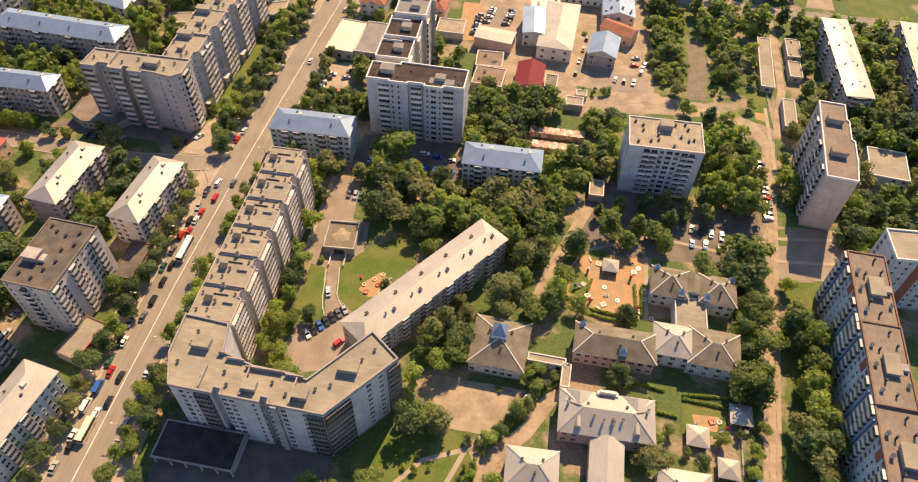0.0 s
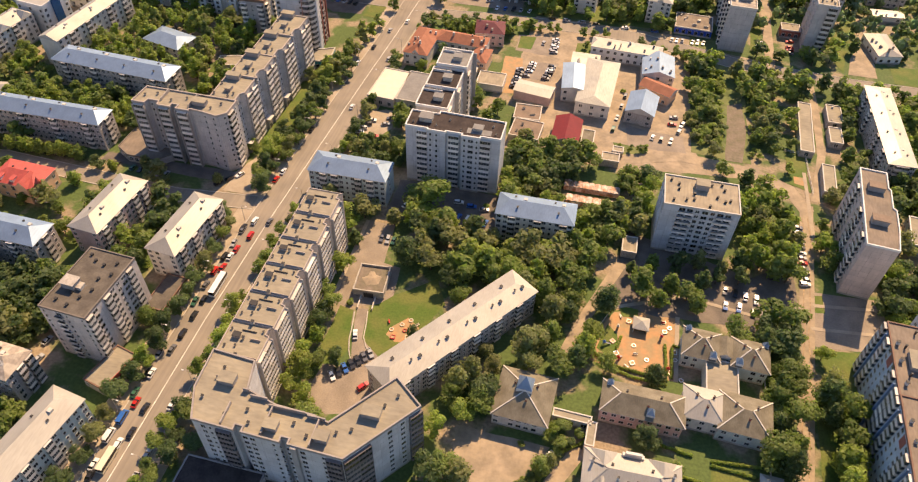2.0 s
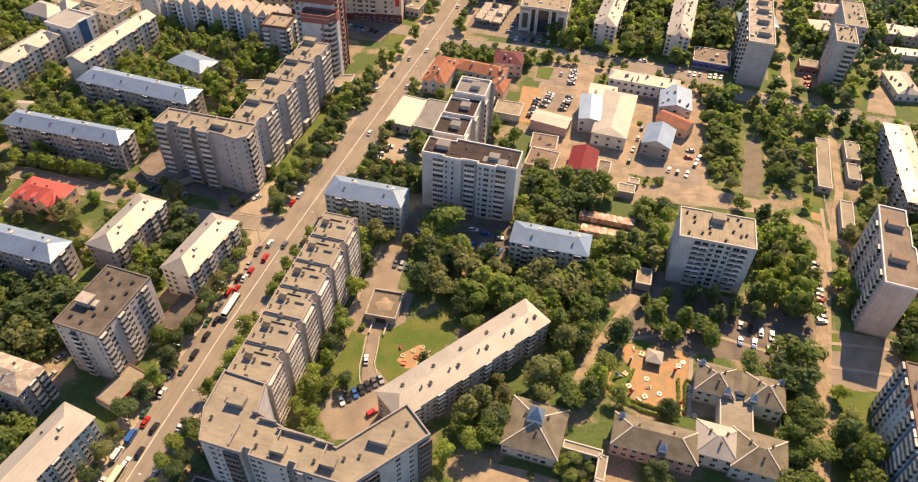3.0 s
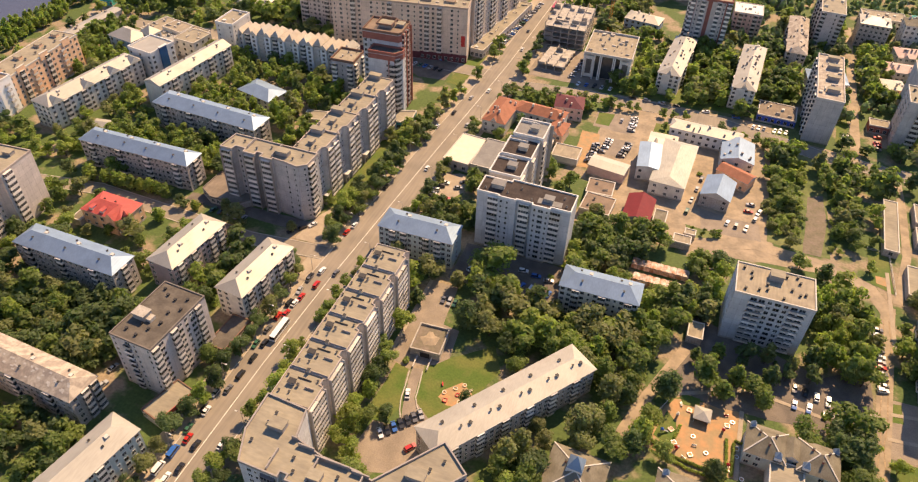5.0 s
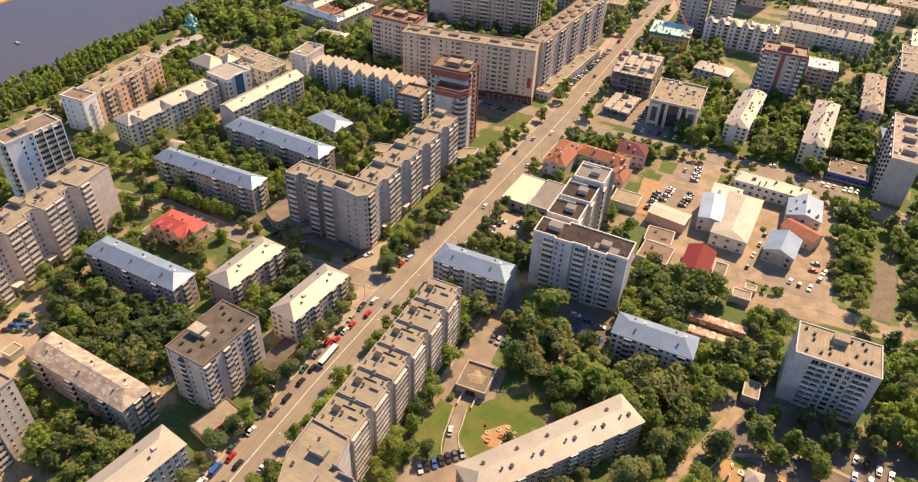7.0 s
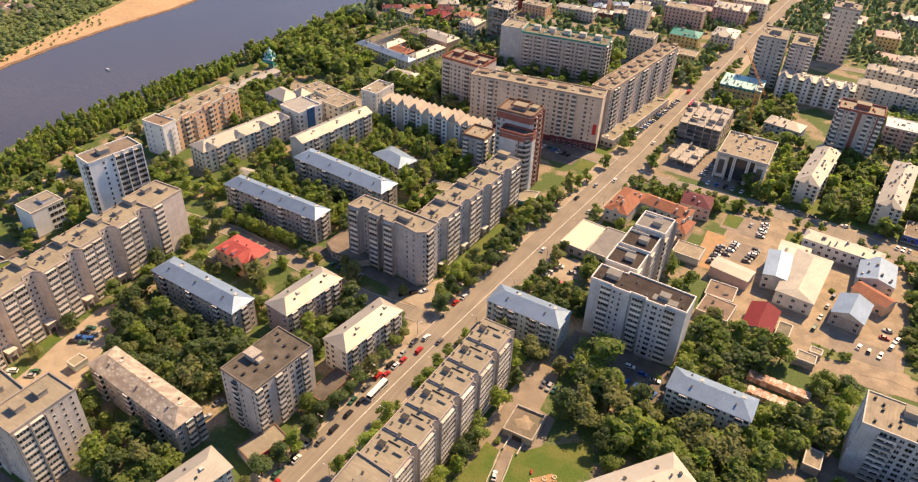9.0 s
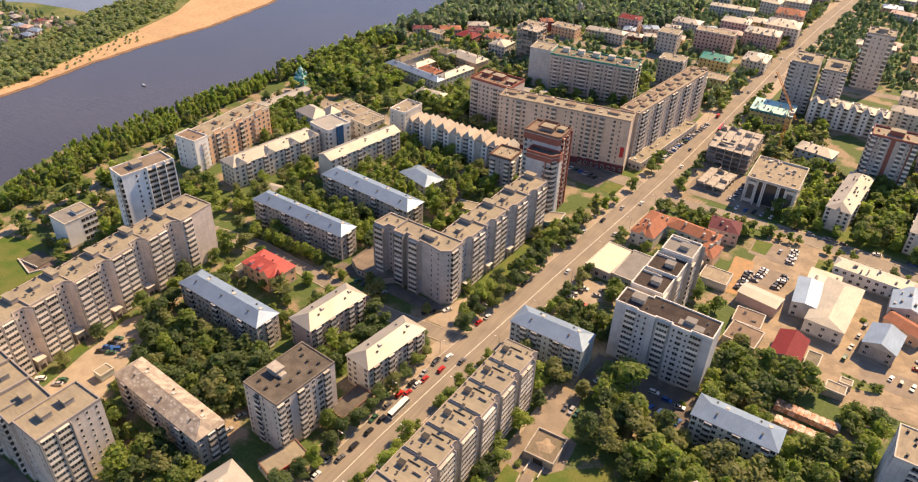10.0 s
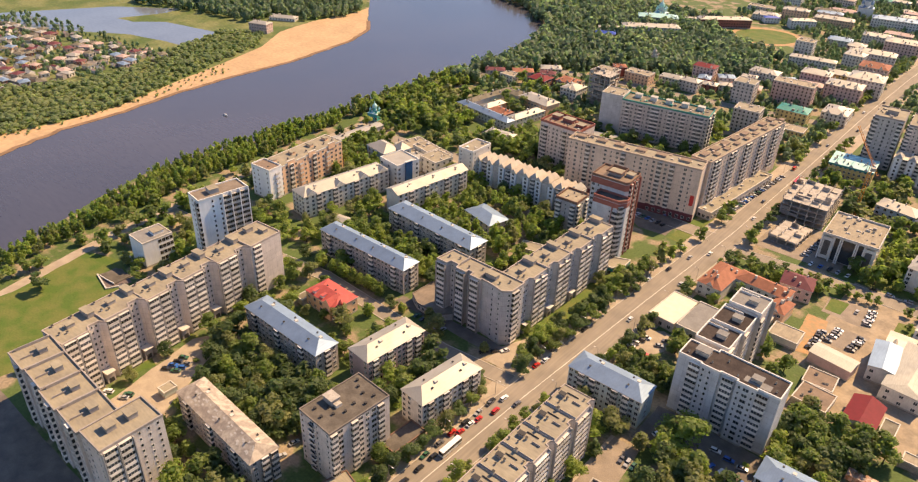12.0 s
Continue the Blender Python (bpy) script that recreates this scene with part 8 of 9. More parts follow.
# boat
B = new("motor_boat", mesh("motor_boat", [(-4, -1, 0.1), (2, -1.1, 0.1), (4.5, 0, 0.2), (2, 1.1, 0.1), (-4, 1, 0.1), (-4, -1.2, 1.2), (2, -1.4, 1.3), (5, 0, 1.6), (2, 1.4, 1.3), (-4, 1.2, 1.2), (-2, -0.8, 2.4), (1, -0.8, 2.4), (1, 0.8, 2.4), (-2, 0.8, 2.4)], [(0, 1, 6, 5), (1, 2, 7, 6), (2, 3, 8, 7), (3, 4, 9, 8), (4, 0, 5, 9), (5, 6, 11, 10), (6, 7, 11), (7, 12, 11), (7, 8, 12), (8, 9, 13, 12), (9, 5, 10, 13), (10, 11, 12, 13)], [WHITE]))
B.location = (-487, 304, 0)
B.scale = (0.55, 0.55, 0.55)
tagged(B, "small white motor boat on the river", "boat")

for B in list(JOIN):
    merge(B)

# ---- vehicles ----
for x, y, kind, color in ((-127.9, 159, "bus", "white"), (-129.6, 178.8, "car", "red"), (-127.3, 187.5, "wagon", "red"), (-130.3, 151.3, "car", "black"), (-130.3, 143.4, "car", "black"), (-130.3, 134.7, "wagon", "black"), (-130.7, 127.4, "car", "grey"),
                          (-132.6, 116.5, "car", "white"), (-131.7, 104.5, "car", "red"), (-133.0, 98.3, "van", "blue"), (-133.7, 91.3, "van", "white"), (-129.2, 83, "coach", "cream"), (-132.8, 81, "car", "white"), (-133.3, 70.2, "car", "silver"), (-119.5, 106.6, "car", "white"),
                          (-127.6, 103.2, "car", "black"), (-127.2, 93.8, "car", "black"), (-131.9, 77.6, "car", "black"), (-129.2, 89.2, "wagon", "white"), (-131.6, 243.1, "car", "white"), (-128.8, 261.1, "car", "black")):
    vehicle(x, y, 90 + crng.uniform(-2, 2), kind, color, "traffic on the avenue")
for x, y, kind, color in ((-131, 223, "car", "red"), (-130, 229, "car", "white"), (-129.1, 196, "wagon", "white"), (-132.2, 191, "car", "black"), (-130.3, 174.7, "car", "white"), (-130.6, 168.3, "car", "red"), (-123.0, 197, "car", "grey"), (-119, 242, "car", "white"),
                          (-116, 284, "car", "white"), (-125.9, 323.1, "car", "white"), (-122.5, 340.4, "car", "black"), (-111, 331, "car", "silver"), (-119, 360, "car", "silver"), (-112, 372, "car", "white"), (-109, 432, "car", "white"), (-113, 460, "car", "grey"), (-106, 505, "bus", "red"), (-115, 527, "van", "red"),
                          (-104, 560, "car", "white"), (-110, 590, "car", "silver"), (-101, 640, "car", "black"), (-109, 690, "car", "white"), (-102, 730, "car", "grey"), (-104, 300, "car", "black"), (-118.5, 125, "car", "grey"), (-118.2, 148, "car", "white"), (-117.5, 172, "wagon", "silver")):
    vehicle(x, y, 88 + crng.uniform(-2, 2), kind, color, "traffic on the avenue")
ROW = "parked at the kerb of the avenue"
parked((-118.0, 72), (-118.0, 104), 5, 90, ROW)
parked((-134.0, 108), (-134.0, 132), 4, 90, ROW)
parked((-133.2, 150), (-132, 190), 6, 90, ROW)
parked((-124.5, 423), (-117, 507), 32, 40, "parked before the shop row")
parked((-107, 262), (-103, 276), 5, 10, "parked on the shop yard", hues=["black", "grey", "white"])
parked((-98, 264), (-94, 280), 4, 20, "parked on the shop yard")
for k, c in enumerate(("white", "black", "blue", "black", "black", "grey", "silver")):
    vehicle(-71.1 + 1.7 * k, 130.8 + 2.07 * k, -50 + crng.uniform(-3, 3), "car", c, "parked cars", "parked in the sunny courtyard")
vehicle(-59.0, 129.2, 55, "wagon", "red", "parked cars", "parked in the sunny courtyard")
vehicle(-68.8, 149.8, 108, "car", "white", "parked cars", "on the courtyard drive")
parked((97.5, 250), (97.8, 217), 12, 8, "parked beside the lane")
parked((66, 206), (78, 204), 4, 85, "parked in the shaded yard", hues=["black", "grey", "white"])
parked((66, 198), (82, 197), 4, 85, "parked in the yard", hues=["black", "grey", "blue"])
parked((-257.1, 83.2), (-257.3, 89.6), 3, 30, "parked by the courtyard lawn", hues=["white", "red", "black"])
parked((-248.6, 86.3), (-248.9, 91.2), 3, 30, "parked by the courtyard lawn")
parked((-251.7, 110.5), (-253, 119.6), 4, 35, "parked in the courtyard")
parked((-247.6, 109.7), (-248.5, 118.1), 4, 35, "parked in the courtyard")
parked((-70, 409), (-67, 442), 8, 30, "parked beside the hall", hues=["black", "grey", "silver", "white"])
parked((-64, 402), (-40, 404), 6, 80, "parked before the hall")
for a, b, n in (((-22.7, 349.7), (-24.8, 334.5), 7), ((-33.6, 347.5), (-35.3, 334.5), 6), ((-39.5, 340), (-40.2, 323), 7), ((-34.5, 370.6), (-31, 370.2), 2), ((-24.6, 375), (-24.5, 362), 6)):
    parked(a, b, n, 4 if n > 2 else 85, "parked on a works yard", hues=["white", "silver", "black", "white", "grey"])
parked((89.6, 406), (89.1, 396), 4, 5, "parked beside the lane", hues=["white", "silver", "white"])
parked((106.7, 409), (105.6, 396), 5, 5, "parked between tall blocks")
parked((102.7, 442), (108, 441), 2, 20, "parked between tall blocks")
parked((43.1, 317), (42.7, 311), 2, 5, "parked by the workshop")
parked((29, 299), (42, 297), 4, 80, "parked by the workshop", hues=["silver", "grey", "black", "white"])
parked((14, 300), (18, 330), 4, 80, "parked on a dusty yard")
parked((46, 306), (49, 318), 3, 70, "parked by the workshop", hues=["silver", "white", "grey"])
parked((-176, 398), (-146, 399), 10, 85, "parked in the shade of the block")
parked((-166, 386), (-148, 384), 6, 80, "parked in the shade of the block")
parked((-205, 214), (-180, 214), 7, 85, "parked in the shaded yard")
parked((-155, 214), (-148, 222), 3, 60, "parked in the shaded yard")
parked((-74, 200), (-66, 199), 4, 90, "parked under trees")
parked((-70, 222), (-66, 231), 3, 70, "parked at the foot of the white block", hues=["white", "black", "grey"])
parked((-50, 220), (-34, 219), 5, 80, "parked at the foot of the white block", hues=["white", "blue", "black"])
parked((-48, 229), (-36, 227), 3, 10, "parked in the courtyard")
parked((80, 120), (86, 75), 6, 85, "parked along the dirt lane")
parked((40, 393.5), (57.6, 394), 7, 80, "parked before the shop", hues=["white", "silver", "white"])
parked((-152, 120), (-150, 142), 3, 80, "parked behind the shop")
parked((-176, 120), (-170, 96), 4, 80, "parked in the yard")
parked((76, 440), (77, 395), 8, 20, "parked beside the lane")
parked((-30, 398), (30, 400), 8, 5, "parked along the street")
vehicle(-236, 200, 30, "wagon", "cream", "parked cars", "parked by the red-roofed villa")
vehicle(8, 118, 60, "van", "white", "parked cars", "parked on the sandy path")

# ---- small things in the yards ----
def tyre_ring(x, y, c, r=0.85):
    """A ring of half-buried tyres round a bit of sand."""
    v, f = [], []
    for z, rr in ((0, r), (0.3, r), (0.3, r - 0.25), (0.05, r - 0.25)):
        v += [(rr * math.cos(k * 0.524), rr * math.sin(k * 0.524), z) for k in range(12)]
    for j in range(3):
        f += [(12 * j + k, 12 * j + (k + 1) % 12, 12 * j + 12 + (k + 1) % 12, 12 * j + 12 + k) for k in range(12)]
    f.append(tuple(range(36, 48)))
    B = new("flower_ring", mesh("flower_ring", v, f, [CAR_PAINT[c], CLAY], [0] * 36 + [1]))
    B.matrix_basis = pose(x, y, 0.1)
    tagged(B, f"{c} painted ring of a small flower bed", "flower bed", "playground rings")


def sandbox(x, y, c, r=0.85):
    B = new("sandbox", box_mesh("sandbox", [(-r, -r, 0, r, -r + 0.2, 0.4, 0), (-r, r - 0.2, 0, r, r, 0.4, 0), (-r, -r + 0.2, 0, -r + 0.2, r - 0.2, 0.4, 0), (r - 0.2, -r + 0.2, 0, r, r - 0.2, 0.4, 0), (-r + 0.2, -r + 0.2, 0, r - 0.2, r - 0.2, 0.2, 1)], [CAR_PAINT[c], SAND]))
    B.matrix_basis = pose(x, y, 0.1, 0, 0, crng.uniform(0, 90))
    tagged(B, f"{c} wooden sandbox frame on the playground", "sandbox", "playground boxes")


def slide(x, y, yaw, c):
    B = new("slide", box_mesh("slide", [(-1.2, -0.4, 1.3, -0.4, 0.4, 1.42, 0), (-1.2, -0.4, 0, -1.1, -0.3, 2.0, 1), (-1.2, 0.3, 0, -1.1, 0.4, 2.0, 1), (-0.5, -0.4, 0, -0.4, -0.3, 2.0, 1), (-0.5, 0.3, 0, -0.4, 0.4, 2.0, 1)], [WOOD, CAR_PAINT[c]]))
    B.matrix_basis = pose(x, y, 0.1, 0, 0, yaw)
    part("chute", mesh("chute", [(-0.4, -0.35, 1.4), (-0.4, 0.35, 1.4), (1.8, 0.35, 0.15), (1.8, -0.35, 0.15), (-0.4, -0.35, 1.62), (1.8, -0.35, 0.37), (-0.4, 0.35, 1.62), (1.8, 0.35, 0.37)], [(0, 3, 2, 1), (0, 4, 5, 3), (1, 2, 7, 6)], [CAR_PAINT["silver"]]), B)
    part("roof", mesh("roof", [(-1.4, -0.6, 2.0), (-0.2, -0.6, 2.0), (-0.2, 0.6, 2.0), (-1.4, 0.6, 2.0), (-0.8, 0, 2.7)], [(0, 1, 4), (1, 2, 4), (2, 3, 4), (3, 0, 4), (3, 2, 1, 0)], [CAR_PAINT[c]]), B)
    tagged(B, f"small {c} roofed playground slide", "slide", "playground slides")


def bench(x, y, yaw, c):
    B = new("bench", box_mesh("bench", [(-0.9, -0.22, 0.4, 0.9, 0.22, 0.48, 0), (-0.9, 0.2, 0.5, 0.9, 0.28, 0.95, 0)], [CAR_PAINT[c]]))
    B.matrix_basis = pose(x, y, 0.1, 0, 0, yaw)
    for px in (-0.7, 0.7):
        part("leg", box_mesh("leg", [(px - 0.06, -0.2, 0, px + 0.06, 0.28, 0.4, 0)], [DARK]), B)
    tagged(B, f"{c} painted bench on the playground", "bench", "playground benches")


for x, y, c in ((26.3, 165.3, "white"), (32.3, 162.3, "cream"), (29.8, 181.2, "red"), (47.3, 170.7, "white"), (22.6, 160.9, "blue"), (69.3, 121.1, "red"), (-49.8, 153.2, "cream"), (-55.1, 152.3, "red"), (45.8, 161.4, "cream"), (24.6, 170.4, "red"), (43.4, 179.4, "red")):
    sandbox(x, y, c)
for x, y, c in ((32.4, 170.3, "cream"), (45.1, 181.6, "cream"), (49.9, 159.1, "white"), (71.8, 121.5, "white"), (-53.3, 158.7, "cream"), (-50.6, 161.4, "cream"), (67.1, 116.5, "cream"), (47.6, 167.4, "white"), (37.4, 165, "white"), (-56.6, 155.6, "cream"), (-51.6, 156.2, "red")):
    tyre_ring(x, y, c)
for x, y, a, c in ((27.5, 163.1, 60, "red"), (44.7, 162.7, 100, "red"), (22.2, 168.4, 20, "blue"), (72.9, 118.4, 200, "red"), (-47, 155.9, 140, "green"), (42.2, 176.6, 80, "red"), (26.0, 177.4, 80, "cream")):
    slide(x, y, a, c)
for x, y, a, c in ((42.8, 183.5, 20, "red"), (26.6, 182.7, -70, "cream"), (33.2, 166.4, 10, "cream"), (36.6, 178.2, 90, "white"), (64, 119, 45, "blue"), (-58.4, 158.8, 110, "red"), (-47.6, 159.6, 50, "cream"), (30.2, 160.4, 150, "white")):
    bench(x, y, a, c)
for a, b in (((18.8, 162.9), (26, 159.3)), ((26, 159.3), (45.2, 157.5)), ((22.8, 158.8), (32.5, 156)), ((32.5, 156), (44.8, 155.7)), ((43.6, 173.4), (44.6, 159.5)), ((46.2, 173.6), (52.7, 172.8)), ((46.4, 158.9), (46.2, 172.4)), ((27.5, 173.3), (26.2, 166.9)), ((38, 123), (58, 121)), ((60, 128), (74, 127)), ((20, 127.5), (12, 121)), ((54, 130), (42, 131.5)), ((60, 129.5), (76, 131))):
    hedge(a, b, seed=int(a[0] + a[1]))


def fence(line, label, h=1.3):
    """A light picket fence: rails on posts."""
    F = house("fence", line[0][0], line[0][1], 0, label, "fence")
    o = Vector(line[0])
    for a, b in zip(line, line[1:]):
        a, b = Vector(a) - o, Vector(b) - o
        u = b - a
        turn = math.degrees(math.atan2(u.y, u.x))
        part("rail", box_mesh("rail", [(0, -0.04, h - 0.15, u.length, 0.04, h, 0), (0, -0.04, 0.35, u.length, 0.04, 0.5, 0)], [WHITE]), F, pose(a.x, a.y, 0, 0, 0, turn))
        n = max(1, round(u.length / 3))
        me = box_mesh("post", [(-0.07, -0.07, 0, 0.07, 0.07, h + 0.1, 0)], [TRIM])
        for i in range(n):
            q = a + u * (i / n)
            part("post", me, F, pose(q.x, q.y, 0))


fence([(16, 158), (19, 176), (25, 190)], "pale low fence round the kindergarten yard")
fence([(80, 204), (79, 170), (79, 135), (78, 104)], "pale low fence along the dirt lane")
fence([(96, 304), (105.5, 304), (106.5, 275)], "pale low fence of a green plot")


def lamp_post(x, y, yaw):
    if "lamp" not in UNITS:
        pole = mesh("pole", [(r * math.cos(k * 1.047), r * math.sin(k * 1.047), z) for z, r in ((0, 0.13), (8.5, 0.07)) for k in range(6)], [(k, (k + 1) % 6, 6 + (k + 1) % 6, 6 + k) for k in range(6)], [CONCRETE])
        UNITS["lamp"] = pole, box_mesh("arm", [(-0.05, -1.8, 8.4, 0.05, 0, 8.5, 0)], [CONCRETE]), box_mesh("lamp_head", [(-0.18, -2.4, 8.3, 0.18, -1.6, 8.5, 0)], [WHITE])
    pole, arm, head = UNITS["lamp"]
    ob = new("street_lamp", pole)
    ob.matrix_basis = pose(x, y, 0, 0, 0, yaw)
    part("lamp_head", head, part("arm", arm, ob))
    tagged(ob, "slender grey street lamp beside the avenue", "street lamp", "street lamps")


for k in range(14):
    y = 84 + 32 * k
    cx = np.interp(y, [70, 142, 195, 250, 303, 366, 410, 481, 564], [-126, -125.7, -124, -121, -118, -114, -111.5, -110, -108])
    lamp_post(cx + 9.4, y, -90)
    lamp_post(cx - 9.4, y + 16, 90)

# ---- trees near the drone ----
tree(-58.5, 220.3, 17, "round", LEAF, 1.15)
ANY, MIX = ("round", "round", "tall"), (LEAF, LEAF, LEAF_L, LEAF_D, LEAF_O)
# groves in courtyard shade: the shade is put in as darker leaves
SHADE_MIX = (LEAF, LEAF_D, LEAF_D)
avenue((-137.5, 66), (-136.5, 190), 7.5, (6, 9), mats=(LEAF, LEAF_D), seed=2)
avenue((-115.5, 70), (-113.5, 205), 7.0, (5, 8), mats=(LEAF, LEAF_L), seed=3)
avenue((-110.5, 80), (-109, 200), 8, (6, 9), mats=(LEAF, LEAF_D), seed=4)
avenue((-134, 214), (-127, 330), 7, (6, 9), mats=(LEAF, LEAF_D), seed=5)
avenue((-139, 222), (-132, 330), 7, (7, 10), mats=(LEAF, LEAF_L, LEAF_D), seed=6)
avenue((-110, 212), (-103, 330), 6, (5, 8), mats=(LEAF, LEAF_D), seed=7)
avenue((-101, 335), (-99, 400), 6, (6, 9), mats=(LEAF_D, LEAF), seed=8)
avenue((-129, 345), (-124, 385), 8, (6, 9), seed=9)
avenue((-100, 405), (-98, 640), 9, (6, 9), mats=(LEAF, LEAF_D), seed=10)
avenue((-118, 520), (-112, 900), 10, (6, 9), mats=(LEAF, LEAF_D), seed=12)
grove([(-112, 240), (-76, 240), (-78, 258), (-112, 262)], 5.0, (6, 9), ANY, mats=SHADE_MIX, seed=2)
grove([(-84, 120), (-70, 116), (-66, 128), (-76, 162), (-80, 196), (-86, 196)], 5.5, (7, 11), ANY, mats=(LEAF, LEAF_D, LEAF_L), seed=3)
grove([(-60, 186), (-66, 214), (-40, 214), (-20, 206), (14, 212), (24, 196), (20, 178), (2, 172), (-12, 178), (-28, 186), (-40, 188)], 6.6, (9, 14), ANY, mats=MIX, seed=4)
grove([(-44, 184), (-30, 186), (-34, 172), (-40, 172)], 6, (8, 12), ANY, mats=SHADE_MIX, seed=5)
grove([(-4, 170), (8, 178), (18, 172), (14, 150), (-10, 148), (-24, 142), (-40, 118), (-28, 116), (-14, 132)], 6.4, (9, 13), ANY, mats=MIX, seed=6)
grove([(-56, 76), (-44, 78), (-30, 100), (-20, 118), (-14, 118), (-14, 104), (-30, 84), (-40, 70), (-60, 66)], 5.2, (7, 12), ANY, mats=(LEAF, LEAF_L), seed=7)
grove([(-8, 86), (-2, 104), (8, 116), (14, 118), (6, 98), (0, 80)], 4.2, (4, 8), ANY, mats=(LEAF, LEAF_L), seed=8)
grove([(7, 120), (22, 119), (22, 132), (8, 131)], 4.0, (4, 7), ("round",), mats=(LEAF_L, LEAF), seed=9)
grove([(-31, 240), (-30, 290), (-12, 272), (10, 270), (0, 256), (-4, 232), (-26, 228)], 5.6, (8, 12), ANY, mats=(LEAF, LEAF_D), seed=10)
grove([(18, 266), (34, 262), (32, 224), (14, 226), (4, 226), (4, 238), (20, 240)], 5.4, (8, 12), ANY, mats=(LEAF, LEAF_L, LEAF_D), seed=11)
grove([(68, 258), (92, 256), (90, 214), (70, 214)], 5.4, (10, 14), ("tall", "tall", "round"), mats=(LEAF_L, LEAF_L, LEAF), seed=12, bare=True, wide=0.8)
grove([(24, 206), (78, 222), (80, 208), (40, 198)], 7.0, (7, 11), ("tall", "round"), mats=MIX, tries=3, seed=13, bare=True, wide=0.8)
grove([(30, 196), (56, 200), (60, 190), (34, 188)], 7, (8, 12), ("tall", "round"), seed=14, bare=True)
grove([(78, 200), (88, 196), (86, 128), (78, 130)], 5.4, (9, 13), ("tall", "round"), mats=(LEAF, LEAF_D), seed=15)
grove([(97, 170), (112, 168), (108, 90), (96, 90)], 7.2, (10, 15), ANY, mats=(LEAF, LEAF_D), seed=16)
grove([(84, 190), (100, 196), (104, 186), (98, 176), (92, 184)], 5.0, (5, 8), ANY, mats=(LEAF_L,), seed=17)
grove([(126, 232), (150, 240), (150, 200), (126, 204)], 6.0, (8, 12), ANY, mats=SHADE_MIX, seed=18)
grove([(124, 300), (134, 360), (126, 370), (122, 300)], 5.5, (8, 12), ANY, mats=SHADE_MIX, seed=19)
grove([(148, 360), (170, 366), (172, 290), (150, 290)], 6.2, (7, 12), ANY, mats=MIX, seed=20)
grove([(128, 286), (180, 290), (190, 240), (160, 262), (130, 262)], 6.0, (8, 12), ANY, mats=SHADE_MIX, seed=21)
grove([(49, 372), (64, 370), (62, 346), (52, 340)], 6.2, (6, 10), ("round",), mats=(LEAF_L, LEAF_L, LEAF), wide=1.1, seed=22, bare=True)
grove([(50, 338), (58, 340), (60, 322), (54, 316)], 5.2, (5.5, 8.5), ("round",), mats=(LEAF_L, LEAF), wide=1.3, seed=71, bare=True)
grove([(48, 322), (60, 330), (67, 318), (66, 300), (54, 298)], 2.6, (1.5, 4.6), ("round",), 3, mats=(LEAF_L, LEAF_L, LEAF_O), wide=1.3, seed=72, bare=True)
grove([(60, 368), (68, 366), (67, 326), (60, 332)], 3.4, (1.6, 4.4), ("round",), 1.2, mats=(LEAF_L, LEAF), wide=1.3, seed=73, bare=True)
grove([(62, 374), (88, 370), (86, 344), (66, 344)], 8.5, (9, 13), ANY, mats=(LEAF,), seed=64, bare=True)
grove([(82, 366), (92, 364), (91, 300), (82, 304)], 4.8, (4.5, 9), ANY, mats=(LEAF, LEAF, LEAF_D), wide=1.15, seed=23, bare=True)
grove([(80, 350), (84, 350), (84, 288), (80, 292)], 3.2, (1.4, 3.2), ("round",), 1.5, mats=(LEAF_L, LEAF), wide=1.3, seed=74, bare=True)
grove([(86, 366), (124, 364), (124, 350), (88, 348)], 6.5, (8, 12), ANY, mats=(LEAF, LEAF_D), seed=24)
grove([(-50, 400), (-20, 404), (-20, 470), (-34, 470), (-36, 404)], 6, (7, 11), ANY, mats=(LEAF, LEAF_L), seed=25)
grove([(-3, 404), (26, 408), (24, 476), (-2, 476)], 6, (8, 12), ANY, mats=(LEAF, LEAF_L), seed=26)
grove([(38, 420), (62, 432), (60, 490), (38, 490)], 6, (8, 12), ANY, mats=(LEAF, LEAF_D), seed=27)
grove([(101, 446), (116, 446), (118, 520), (101, 520)], 7, (8, 12), ANY, mats=(LEAF, LEAF_L), seed=28)
grove([(-100, 378), (-50, 384), (-50, 370), (-96, 366)], 5, (5, 8), ("round",), mats=(LEAF_D, LEAF), seed=29)
grove([(-60, 398), (-14, 400), (-14, 384), (-60, 380)], 7, (6, 9), ("round",), mats=(LEAF_D, LEAF), seed=30)
grove([(-178, 120), (-168, 122), (-170, 150), (-186, 148), (-230, 144), (-250, 136), (-236, 112), (-190, 112)], 6.0, (8, 13), ANY, mats=SHADE_MIX, seed=31)
grove([(-172, 150), (-160, 152), (-158, 196), (-172, 200)], 5.6, (8, 12), ANY, mats=(LEAF, LEAF_D), seed=32)
grove([(-212, 172), (-192, 174), (-196, 164), (-214, 163)], 5, (5, 8), ("round",), mats=(LEAF,), seed=33)
grove([(-192, 94), (-166, 96), (-160, 70), (-190, 72)], 6, (8, 12), ANY, mats=(LEAF, LEAF_D), seed=34)
grove([(-222, 92), (-196, 92), (-200, 84), (-226, 82)], 5.5, (7, 10), ANY, mats=(LEAF, LEAF_D), seed=35)
avenue((-266, 211), (-222, 214), 4.6, (7, 9), ("tall",), (LEAF_L, LEAF), 0.7, 0.05, 36)
